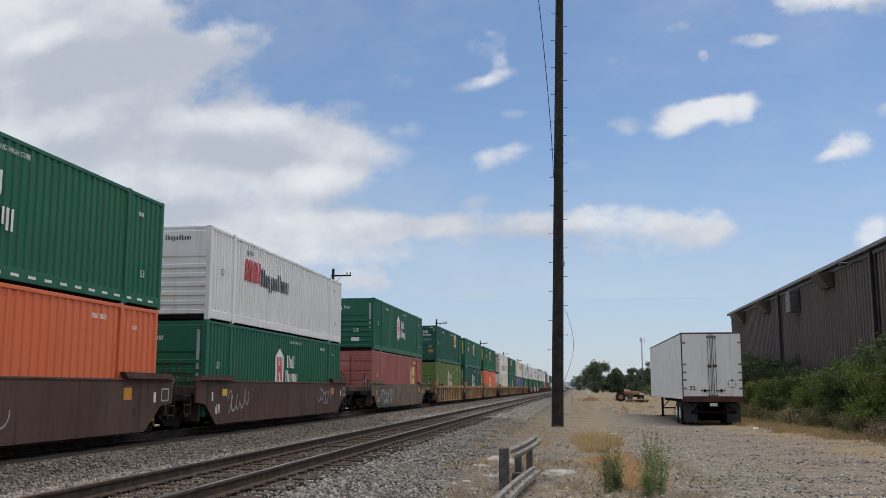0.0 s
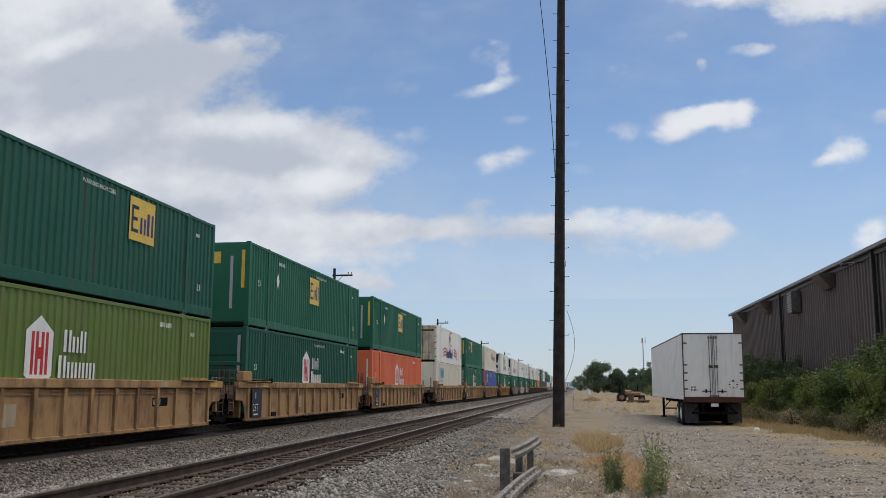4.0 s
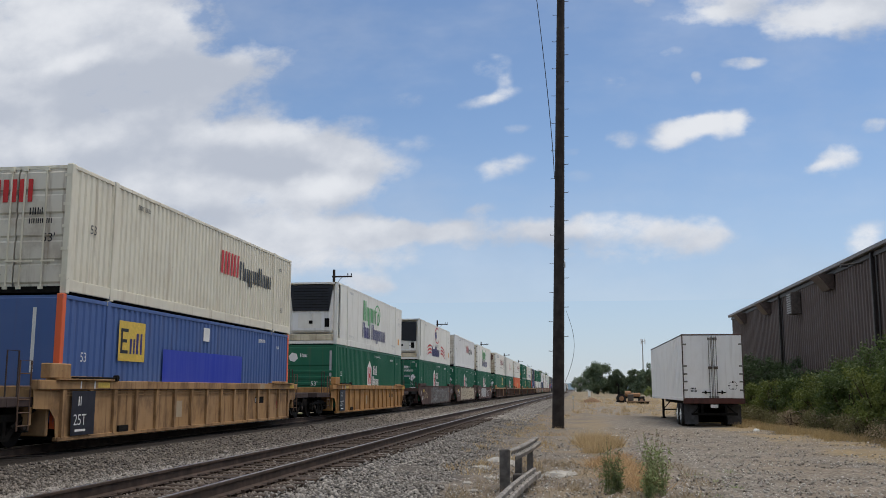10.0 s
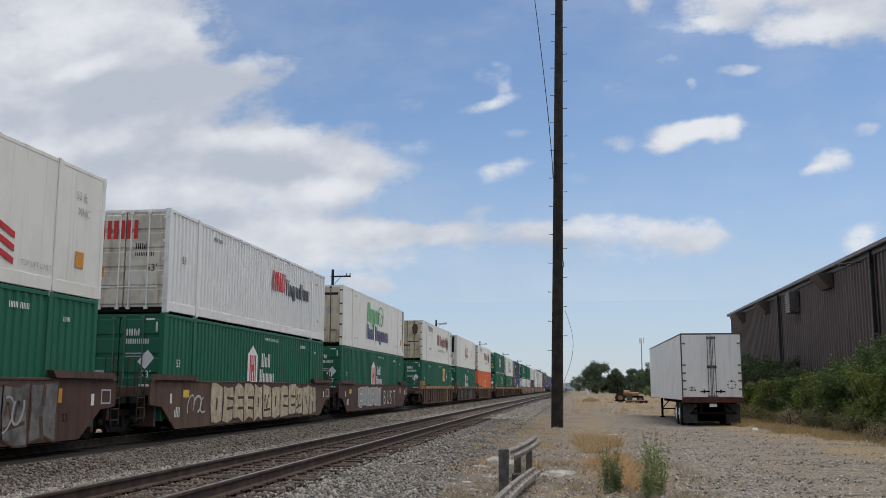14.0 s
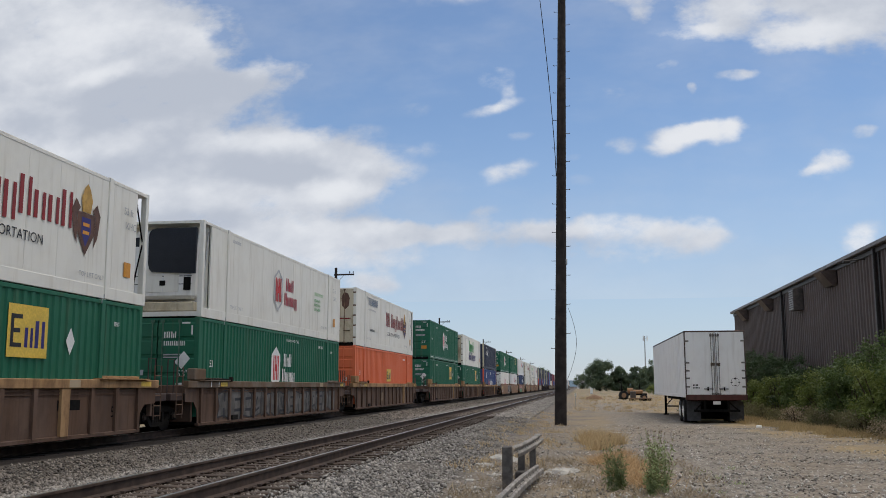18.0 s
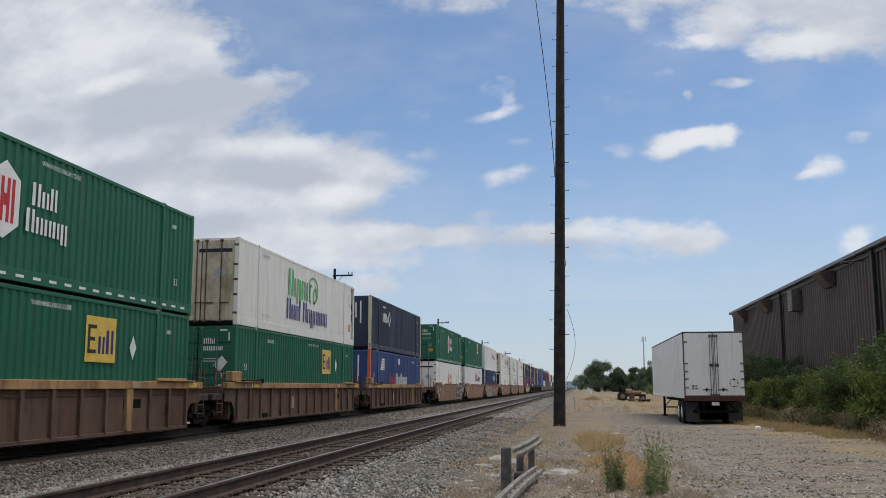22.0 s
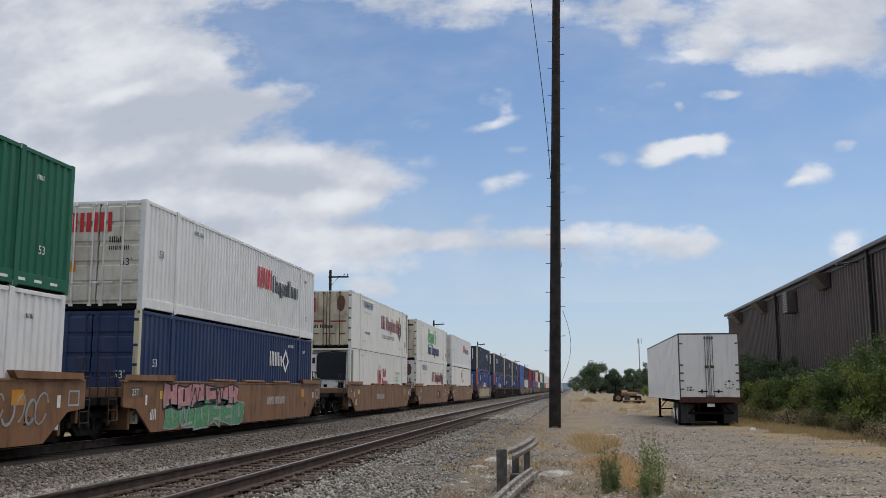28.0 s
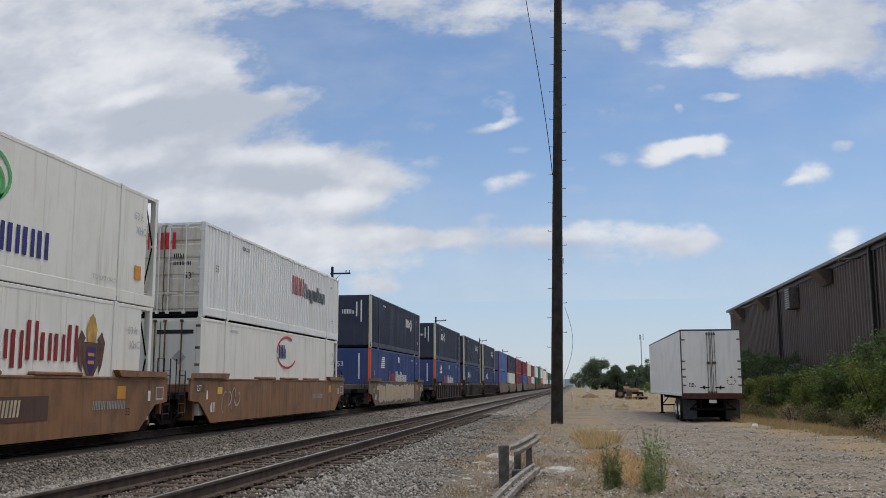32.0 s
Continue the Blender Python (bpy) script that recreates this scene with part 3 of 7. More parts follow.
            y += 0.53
        part("ties_beyond", rest, TIE if tr is track_near else TIE_IN_SHADE, tr, kind="stuff")


def stones():
    """Loose ballast beside and between the tracks."""
    rnd = np.random.default_rng(5)
    pale, pt, pb = nodes_of("yard_gravel")
    pg = pt.nodes.new("ShaderNodeNewGeometry")
    pt.links.new(mixc(pt, pg.outputs["Random Per Island"], (0.10, 0.085, 0.07), (0.60, 0.57, 0.52)), pb.inputs["Base Color"])
    pb.inputs["Roughness"].default_value = 0.92
    m, t, bs = nodes_of("ballast_stone")
    g = t.nodes.new("ShaderNodeNewGeometry")
    r = g.outputs["Random Per Island"]
    c = mixc(t, r, (0.060, 0.053, 0.047), (0.43, 0.405, 0.37))
    c = mixc(t, ramp(t, noise_tex(t, 40, 3), 0.4, 0.7, 0, 0.4), c, (0.24, 0.20, 0.16))
    # stones get darker towards the main line
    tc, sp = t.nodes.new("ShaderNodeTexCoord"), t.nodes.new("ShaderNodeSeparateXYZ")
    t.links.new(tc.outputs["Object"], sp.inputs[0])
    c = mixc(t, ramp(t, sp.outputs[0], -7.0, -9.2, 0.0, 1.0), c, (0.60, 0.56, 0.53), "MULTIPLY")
    c = mixc(t, ramp(t, sp.outputs[0], -4.3, -3.6), c, mixc(t, r, (0.085, 0.075, 0.066), (0.37, 0.345, 0.31)))
    c = mixc(t, math2(t, "MULTIPLY", ramp(t, sp.outputs[0], -6.6, -6.2), ramp(t, sp.outputs[0], -4.1, -4.5, 0.0, 0.6)), c, (0.10, 0.066, 0.045))
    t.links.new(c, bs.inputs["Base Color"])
    bs.inputs["Roughness"].default_value = 0.92
    base = np.array([(1, 0, 0), (-1, 0, 0), (0, 1, 0), (0, -1, 0), (0, 0, 1), (0, 0, -1)], float)
    face = np.array([(0, 2, 4), (2, 1, 4), (1, 3, 4), (3, 0, 4), (2, 0, 5), (1, 2, 5), (3, 1, 5), (0, 3, 5)])

    def scatter(name, label, n, x0, x1, y0, y1, smin, smax, mat=None):
        u = rnd.random(n)
        y = 1 / (1 / y0 + u * (1 / y1 - 1 / y0))
        x = x0 + (x1 - x0) * rnd.random(n)
        keep = (np.abs(np.abs(x - XN) - 0.7525) > 0.10) & ((np.abs(x - XN) > 1.32) | (rnd.random(n) < 0.6)) & (np.abs(np.abs(x - XT) - 0.7525) > 0.10)
        x, y = x[keep], y[keep]
        n = len(x)
        s = smin + (smax - smin) * rnd.random(n) ** 2
        z = np.array([ground_z(a) for a in x]) + s * 0.35
        z = np.where((np.abs(x - XN) < 1.32), np.maximum(z, TIE_TOP - 0.03), z)
        q = rnd.normal(size=(n, 6, 3)) * 0.22
        P = (base[None] * (0.7 + 0.6 * rnd.random((n, 6, 1))) + q) * s[:, None, None]
        a = rnd.random(n) * 6.283
        ca, sa = np.cos(a)[:, None], np.sin(a)[:, None]
        X = P[:, :, 0] * ca - P[:, :, 1] * sa + x[:, None]
        Y = P[:, :, 0] * sa + P[:, :, 1] * ca + y[:, None]
        Z = P[:, :, 2] * 0.75 + z[:, None]
        V = np.stack([X, Y, Z], -1).reshape(-1, 3)
        F = (face[None] + (np.arange(n) * 6)[:, None, None]).reshape(-1, 3)
        me = bpy.data.meshes.new(name)
        me.vertices.add(len(V))
        me.vertices.foreach_set("co", V.ravel())
        me.loops.add(F.size)
        me.loops.foreach_set("vertex_index", F.ravel())
        me.polygons.add(len(F))
        me.polygons.foreach_set("loop_start", np.arange(0, F.size, 3))
        me.update(calc_edges=True)
        me.materials.append(mat or m)
        tagged(new(name, me), label, "gravel", kind="stuff")
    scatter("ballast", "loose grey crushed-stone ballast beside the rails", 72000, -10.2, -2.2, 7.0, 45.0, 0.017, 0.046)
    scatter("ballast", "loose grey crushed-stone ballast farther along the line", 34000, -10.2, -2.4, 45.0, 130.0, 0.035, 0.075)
    scatter("gravel", "scattered pale gravel on the bare yard", 26000, -2.2, 9.0, 8.0, 40.0, 0.010, 0.034, pale)


stones()

# ---- the train ----
L53, W53, H53 = 16.15, 2.59, 2.896
V0, A0 = 15.824, -0.02015    # metres a second, and how it slows


# the train gains or loses a little on its even pace
PACE = ((0, -0.02), (1, -0.14), (2, -0.19), (3, -0.13), (5.5, 0.12), (7, 0.21), (10, 0.23), (11, 0.17), (12, 0.06), (13, -0.06), (16.5, -0.02),
        (18, 0.0), (19, 0.10), (21, 0.11), (22, -0.30), (23, -0.28), (24, -0.04), (28, -0.01), (29, -0.02), (30, -0.19), (31, -0.15), (32, -0.06))


def travelled(t):
    gain = PACE[-1][1]
    for (a, ga), (b, gb) in zip(PACE, PACE[1:]):
        if a <= t <= b:
            gain = ga + (gb - ga) * (t - a) / (b - a)
            break
    return V0 * t + A0 * t * t + gain


ORANGE_STICKER = plain("decal_orange", (0.62, 0.27, 0.03), 0.5, 0, 0.12, 20)
WHITE = plain("decal_white", (0.78, 0.78, 0.75), 0.5, 0, 0.06, 20)
DULL_RED = plain("decal_dull_red", (0.42, 0.05, 0.07), 0.55, 0, 0.12, 15)
FADED_RED = plain("decal_faded_red", (0.33, 0.06, 0.06), 0.6, 0, 0.25, 12)
RED = plain("decal_red", (0.55, 0.03, 0.03), 0.5, 0, 0.1, 20)
DARKRED = plain("decal_dark_red", (0.25, 0.02, 0.02), 0.5, 0, 0.1, 20)
BLACK = plain("decal_black", (0.02, 0.02, 0.025), 0.5, 0, 0.1, 20)
YELLOW = plain("decal_yellow", (0.72, 0.50, 0.08), 0.5, 0, 0.12, 20)
NAVY = plain("decal_navy", (0.03, 0.025, 0.16), 0.5, 0, 0.1, 20)
CYAN = plain("decal_blue", (0.04, 0.30, 0.55), 0.5, 0, 0.2, 20)
PALE_LIME = plain("decal_pale_green", (0.24, 0.46, 0.22), 0.6, 0, 0.15, 20)
LIME = plain("decal_green", (0.10, 0.42, 0.13), 0.5, 0, 0.15, 20)
SLATE = plain("decal_slate", (0.10, 0.15, 0.24), 0.5, 0, 0.15, 20)
GREY = plain("decal_grey", (0.42, 0.43, 0.44), 0.5, 0, 0.1, 20)
BARE = plain("galvanised_steel", (0.45, 0.45, 0.44), 0.45, 0.6, 0.2, 12)
# DARK and WHEEL sit near black, with under-car shade put into their colour
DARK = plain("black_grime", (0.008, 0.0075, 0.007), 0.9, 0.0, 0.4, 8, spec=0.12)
BAR_GREEN = plain("door_bar_green", (0.075, 0.16, 0.11), 0.55, 0, 0.25, 9)
WHEEL = plain("grimy_shaded_wheel_steel", (0.012, 0.010, 0.009), 0.85, 0.1, 0.4, 8, spec=0.2)
RUSTY = plain("rusty_bar", (0.16, 0.10, 0.06), 0.7, 0.1, 0.5, 4)
GRILLE = plain("dark_grille", (0.012, 0.014, 0.02), 0.4, 0.0, 0.3, 30)

PAINTS = {
    "green": paint("container_green", (0.013, 0.122, 0.066), amount=0.25, fade=0.08),
    "dark_green": paint("container_dark_green", (0.010, 0.090, 0.056), amount=0.25, fade=0.08),
    "light_green": paint("container_light_green", (0.125, 0.19, 0.040), amount=0.35, grime=0.15),
    "orange": paint("container_orange", (0.72, 0.165, 0.065), amount=0.25),
    "pink": paint("container_faded_red", (0.37, 0.115, 0.090), amount=0.4, fade=0.5),
    "white": paint("container_white", (0.78, 0.775, 0.75), (0.34, 0.30, 0.24), amount=0.3, grime=0.12),
    "cream": paint("container_cream", (0.74, 0.70, 0.57), (0.34, 0.25, 0.16), amount=0.5, grime=0.15),
    "reefer": paint("reefer_white", (0.76, 0.745, 0.68), (0.40, 0.35, 0.26), amount=0.35, grime=0.12),
    "dirty": paint("dirty_reefer_doors", (0.58, 0.51, 0.37), (0.17, 0.115, 0.06), amount=0.8, grime=0.55),
    "stained": paint("stained_white_doors", (0.66, 0.62, 0.53), (0.22, 0.15, 0.09), amount=0.7, grime=0.42),
    "navy": paint("container_navy", (0.028, 0.036, 0.064), amount=0.2),
    "rhomb_blue": paint("container_deep_blue", (0.019, 0.040, 0.110), amount=0.2),
    "blue": paint("container_blue", (0.070, 0.130, 0.32), amount=0.25),
    "dull_blue": paint("container_dull_blue", (0.034, 0.066, 0.190), amount=0.3),
    "maroon": paint("container_maroon", (0.20, 0.03, 0.05), amount=0.3),
    "post_cream": paint("post_cream", (0.62, 0.56, 0.38), amount=0.6),
    "post_orange": paint("post_orange", (0.75, 0.14, 0.05), amount=0.3),
}
WELL_PAINTS = {
    "tan": paint("well_tan", (0.40, 0.235, 0.105), (0.105, 0.058, 0.032), amount=0.85, rough=0.75, fade=0.2, grime=0.65),
    "orange_tan": paint("well_orange_tan", (0.43, 0.225, 0.075), (0.12, 0.062, 0.032), amount=0.7, rough=0.7, fade=0.1, grime=0.5),
    "brown": paint("well_brown", (0.120, 0.068, 0.043), (0.035, 0.024, 0.019), amount=0.6, rough=0.75, fade=0.25, grime=0.4),
    "dark_brown": paint("well_dark_brown", (0.092, 0.050, 0.039), (0.03, 0.022, 0.019), amount=0.6, rough=0.75, grime=0.35),
    "rust": paint("well_rust_brown", (0.250, 0.126, 0.058), (0.090, 0.049, 0.030), amount=0.55, rough=0.5, fade=0.15, grime=0.5),
    "grey_brown": paint("well_grey_brown", (0.135, 0.085, 0.048), (0.24, 0.215, 0.185), amount=0.5, rough=0.75, grime=0.5),
    "faded_tan": paint("well_faded_tan", (0.42, 0.33, 0.22), (0.20, 0.13, 0.08), amount=0.6, rough=0.75, grime=0.4),
    "black_brown": paint("well_black_brown", (0.05, 0.032, 0.028), (0.12, 0.09, 0.07), amount=0.5, rough=0.75),
}


# brand names: plain bars of the letters' height, width and colour
def strokes(pattern, y, z, h, x, bold=0.17, lean=0.0):
    """Pairs of bars on a side that looks to +x. Capitals: full height; p: hanging; b: tall; l, i: narrow; others: low."""
    b = Build()
    for ch in pattern:
        if ch == " ":
            y += 0.35 * h
            continue
        top = h if ch.isupper() or ch in "lb" else 0.72 * h
        z0 = -0.22 * h if ch == "p" else 0.0
        wd = (0.17 if ch in "li" else 0.62 if ch.isupper() else 0.52) * h
        for m, bar in ((y, wd),) if ch in "li" else ((y, wd * (0.26 + 0.6 * bold)), (y + wd * (0.80 - 0.6 * bold), wd * (0.20 + 0.6 * bold))):
            b.poly([(x, yy + lean * zz, z + zz) for yy, zz in ((m, z0), (m + bar, z0), (m + bar, top), (m, top))])
        y += wd + 0.13 * h
    return b


def patch(x, y0, y1, z0, z1):
    return Build().quad((x, y0, z0), (x, y1, z0), (x, y1, z1), (x, y0, z1))


def outline(pts, x):
    return Build().poly([(x, y, z) for y, z in pts])


def ring(x, yc, zc, ry, rz, thick, a0=0, a1=360, n=20):
    b = Build()
    for i in range(n):
        p, q = radians(a0 + (a1 - a0) * i / n), radians(a0 + (a1 - a0) * (i + 1) / n)
        b.quad(*[(x, yc + (ry - d) * math.cos(k), zc + (rz - d) * math.sin(k)) for k, d in ((p, thick), (p, 0), (q, 0), (q, thick))])
    return b


def house_logo(c, x, zc, frame_mat, letter_mat, y=-1.0):
    """A house-shaped badge with a red mark, and two words beside it."""
    s = 1.08
    hexa = [(y - 0.5, zc - 0.42 * s), (y, zc - 0.72 * s), (y + 0.5, zc - 0.42 * s), (y + 0.5, zc + 0.42 * s), (y, zc + 0.72 * s), (y - 0.5, zc + 0.42 * s)]
    if frame_mat is WHITE:
        part("badge", outline(hexa, x), frame_mat, c, "white six-sided badge")
    else:
        b = Build()
        for i in range(6):
            p, q = hexa[i], hexa[(i + 1) % 6]
            k = 0.86
            pi, qi = ((y + (p[0] - y) * k, zc + (p[1] - zc) * k), (y + (q[0] - y) * k, zc + (q[1] - zc) * k))
            b.quad((x, *pi), (x, *p), (x, *q), (x, *qi))
        part("badge", b, GREY, c, "grey six-sided badge outline")
    e = x + 0.004
    m = Build()
    for dy in (-0.30, -0.14, 0.06, 0.22):
        m.quad((e, y + dy, zc - 0.44), (e, y + dy + 0.10, zc - 0.44), (e, y + dy + 0.10, zc + 0.44), (e, y + dy, zc + 0.44))
    m.quad((e + 0.001, y - 0.04, zc - 0.12), (e + 0.001, y + 0.06, zc - 0.12), (e + 0.001, y + 0.06, zc + 0.12), (e + 0.001, y - 0.04, zc + 0.12))
    part("badge_mark", m, RED, c, "red striped mark")
    b = strokes("Cab", y + 0.92, zc + 0.06, 0.48, x, bold=0.21)
    b2 = strokes("Caaap", y + 0.75, zc - 0.50, 0.48, x, bold=0.21)
    b.f += [tuple(i + len(b.v) for i in q) for q in b2.f]
    b.v += b2.v
    part("lettering", b, letter_mat, c)


def yellow_logo(c, x, y, z0, z1, w=1.4):
    part("badge", patch(x, y, y + w, z0, z1), YELLOW, c, "yellow square badge")
    h = (z1 - z0) * 0.62
    b = Build()
    e, yy, zz = x + 0.004, y + 0.10, z0 + (z1 - z0) * 0.19
    for a0, a1, b0, b1 in ((0, .1, 0, 1), (.1, .38, 0, .13), (.1, .32, .44, .57), (.1, .38, .87, 1)):
        b.quad((e, yy + a0, zz + b0 * h), (e, yy + a1, zz + b0 * h), (e, yy + a1, zz + b1 * h), (e, yy + a0, zz + b1 * h))
    part("badge_mark", b, BLACK, c)
    part("badge_mark", strokes("nO", yy + 0.48, zz, h * 0.85, e, bold=0.2), NAVY, c, "navy marks")


def diamond(c, x, y, z, r, mat):
    part("placard", outline([(y - r * .6, z), (y, z - r), (y + r * .6, z), (y, z + r)], x), mat, c, "white diamond placard")


def logo(c, style, x, zc, lower):
    """The markings on the long side. zc: height of the middle of the side."""
    if style == "house":
        house_logo(c, x, zc + (0.05 if lower else 0.1), WHITE, WHITE)
    elif style == "house_white":
        house_logo(c, x, zc, GREY, DULL_RED)
        part("marking", strokes("oenno nenon", 3.8, zc + 0.25, 0.2, x), PALE_LIME, c)
        for k in range(3):
            part("marking", strokes("nenonenlon", 3.8, zc - 0.38 + 0.19 * k, 0.15, x, bold=0.22), PALE_LIME, c, "pale green row of characters")
    elif style == "square":
        yellow_logo(c, x, -0.8, zc - 0.10, zc + 1.0) if not lower else yellow_logo(c, x, 2.4, zc - 0.05, zc + 1.0)
        diamond(c, x, -5.0 if not lower else 4.7, zc + 0.35, 0.30, WHITE)
    elif style == "square_left":
        yellow_logo(c, x, -3.6, zc + 0.1, zc + 1.15)
        diamond(c, x, -5.0, zc + 0.45, 0.30, WHITE)
    elif style == "square_right":
        yellow_logo(c, x, 2.5, zc + 0.1, zc + 1.2)
    elif style == "square_mid":
        yellow_logo(c, x, -0.4, zc - 0.35, zc + 0.35, 1.2)
    elif style == "square_blue":
        yellow_logo(c, x, -5.5, zc + 0.02, zc + 1.0)
        part("placard", patch(x, -0.3, 0.17, zc + 0.75, zc + 1.15), WHITE, c, "white placard")
        part("repair_patch", patch(x - 0.0, -3.0, 3.0, zc - 0.6, zc + 0.4), paint("fresh_blue", (0.02, 0.045, 0.42), amount=0.05), c, "brighter blue repainted patch")
    elif style == "triple":
        part("lettering", strokes("OOO", 0.8, zc + 0.05, 0.72, x, bold=0.24, lean=0.05), RED, c, "three heavy red marks")
        part("lettering", strokes("Capiabiaa", 2.45, zc + 0.0, 0.62, x, bold=0.19), BLACK, c, "black word")
    elif style == "triple_near":
        part("lettering", strokes("OOO", -5.05, zc + 0.05, 0.72, x, bold=0.24, lean=0.05), RED, c, "three heavy red marks")
        part("lettering", strokes("Capiabiaa", -3.40, zc + 0.0, 0.62, x, bold=0.19), BLACK, c, "black word")
    elif style == "arc":
        part("badge", ring(x, 0.35, zc + 0.62, 1.25, 0.62, 0.10, 60, 185), RED, c, "red arc")
        part("badge", ring(x, 0.35, zc + 0.62, 1.25, 0.62, 0.08, 200, 330), RED, c, "red arc")
        part("badge_mark", strokes("HHi", -0.65, zc + 0.38, 0.50, x, bold=0.26), NAVY, c, "navy letters in an arc")
        if not lower:
            on_side("writing", "INTERMODAL", 0.30, GREY, c, x, -0.75, zc - 0.30)
            part("lettering", strokes("CaabCaal", -2.4, zc - 1.05, 0.78, x, bold=0.22, lean=0.1), NAVY, c, "navy word")
            for k in range(3):
                for y0, y1, up in ((-4.5, -2.55, -0.05), (2.35, 4.55, 0.0)):
                    b = Build()
                    for i in range(8):
                        f0, f1 = i / 8, (i + 1) / 8
                        z = lambda f: zc - 0.95 + k * 0.26 + up + 0.12 * math.sin(f * 3.1) - (f - 0.5) * (0.35 if y0 > 0 else -0.15)
                        b.quad((x, y0 + f0 * (y1 - y0), z(f0)), (x, y0 + f1 * (y1 - y0), z(f1)), (x, y0 + f1 * (y1 - y0), z(f1) + 0.13), (x, y0 + f0 * (y1 - y0), z(f0) + 0.13))
                    part("stripe", b, RED, c, "red stripe")
    elif style == "steel_word":
        part("lettering", strokes("OeH", -5.7, zc + 0.15, 0.80, x, bold=0.30), CYAN, c, "blue stencilled letters")
        part("lettering", strokes("Leelnne", -5.6, zc - 0.22, 0.22, x), CYAN, c)
    elif style == "green_word":
        part("lettering", strokes("Cipaa", -2.7, zc - 0.02, 1.05, x, bold=0.22), LIME, c, "green word")
        head = Build()
        for yy, zz, r0, r1, a0, a1 in ((0.75, 0.50, 0.75, 0.55, -60, 150), (0.80, 0.35, 0.50, 0.42, -100, 60), (0.95, 0.25, 0.26, 0.34, 0, 300), (0.45, 0.3, 0.3, 0.4, 60, 260)):
            k = ring(x, yy, zc + zz, r0, r1, 0.09, a0, a1, 14)
            head.f += [tuple(i + len(head.v) for i in q) for q in k.f]
            head.v += k.v
        part("badge", head, LIME, c, "green outlined badge")
        part("lettering", strokes("Caal Capaaaa", -2.85, zc - 0.92, 0.80, x, bold=0.17), NAVY, c, "navy words")
    elif style == "shield":
        part("lettering", strokes("CC Capbaab", -0.7, zc - 0.10, 0.80, x, bold=0.12), DARKRED, c, "dark red name")
        on_side("writing", "GLOBAL TRANSPORTATION", 0.30, BLACK, c, x, -0.5, zc - 0.62)
        part("marking", strokes("CCCCCCCC", -5.3, zc + 0.74, 0.38, x, bold=0.08), SLATE, c, "blue-grey word")
        part("marking", strokes("nnenon nnen nonen onnen", -5.3, zc + 0.45, 0.13, x), GREY, c)
        crest = plain("crest_brown", (0.13, 0.065, 0.045), 0.6)
        part("badge", outline([(4.62, zc - 0.1), (5.0, zc - 0.62), (5.38, zc - 0.1), (5.38, zc + 0.35), (4.62, zc + 0.35)], x), crest, c, "brown heraldic shield")
        part("badge_mark", outline([(4.80, zc - 0.1), (5.0, zc - 0.42), (5.20, zc - 0.1), (5.20, zc + 0.24), (4.80, zc + 0.24)], x + 0.003), NAVY, c, "navy shield field")
        for dz in (-0.14, 0.04):
            part("badge_mark", patch(x + 0.006, 4.86, 5.14, zc + dz, zc + dz + 0.08), ORANGE_STICKER, c, "gold bar")
        for m in (-1, 1):
            part("badge_mark", outline([(5.0 + m * 0.36, zc - 0.40), (5.0 + m * 0.52, zc - 0.15), (5.0 + m * 0.62, zc + 0.36), (5.0 + m * 0.46, zc + 0.62), (5.0 + m * 0.26, zc + 0.44), (5.0 + m * 0.40, zc + 0.30)][::m], x + 0.001), crest, c, "brown plume")
        part("badge_mark", outline([(4.82, zc + 0.36), (5.18, zc + 0.36), (5.24, zc + 0.66), (5.12, zc + 0.92), (5.0, zc + 1.02), (4.88, zc + 0.92), (4.76, zc + 0.66)], x + 0.003), plain("crest_gold", (0.50, 0.30, 0.08), 0.6), c, "gold helmet")
        part("writing_line", strokes("onenolnnnonn", -4.9, zc - 0.62, 0.16, x), BLACK, c)
    elif style in ("rhomb", "rhomb_lower"):
        y0 = -5.0 if style == "rhomb" else 2.4
        part("lettering", strokes("HHHn", y0, zc + (0.15 if style == "rhomb" else 0.22), 0.52, x, bold=0.16), WHITE, c, "white word")
        b = ring(x, y0 + 1.9, zc + 0.42, 0.42, 0.46, 0.16, 0, 360, 4)
        part("badge", b, WHITE, c, "white diamond outline")
    elif style == "blue_far":
        part("lettering", strokes("LlonHonon", -0.94, zc - 0.45, 0.66, x, bold=0.2), WHITE, c, "white word")
        part("lettering", strokes("Oonoi", -3.0, zc - 0.45, 0.66, x, bold=0.22), FADED_RED, c, "faded red word")
        b = Build()
        for k in range(6):
            b.quad((x, -5.4 + 0.06 * k, zc + 0.35 + 0.11 * k), (x, -4.3, zc + 0.35 + 0.11 * k), (x, -4.3, zc + 0.42 + 0.11 * k), (x, -5.4 + 0.06 * k, zc + 0.42 + 0.11 * k))
        part("badge", b, WHITE, c, "white striped shape")
        part("placard", patch(x, -0.1, 0.3, zc + 0.75, zc + 1.1), WHITE, c)
    elif style == "pink":
        part("badge", patch(x, 4.15, 5.0, zc - 0.78, zc + 0.75), YELLOW, c, "faded yellow panel")
        part("badge", ring(x, 4.1, zc, 0.85, 0.78, 0.62, 95, 265, 12), plain("decal_faded_pink", (0.52, 0.30, 0.24), 0.6, 0, 0.2, 6), c, "faded pink half disc")
        part("stripe", outline([(4.1, zc + 0.10), (5.0, zc - 0.02), (5.0, zc + 0.10), (4.1, zc + 0.24)], x + 0.004), FADED_RED, c, "faded red stripe")


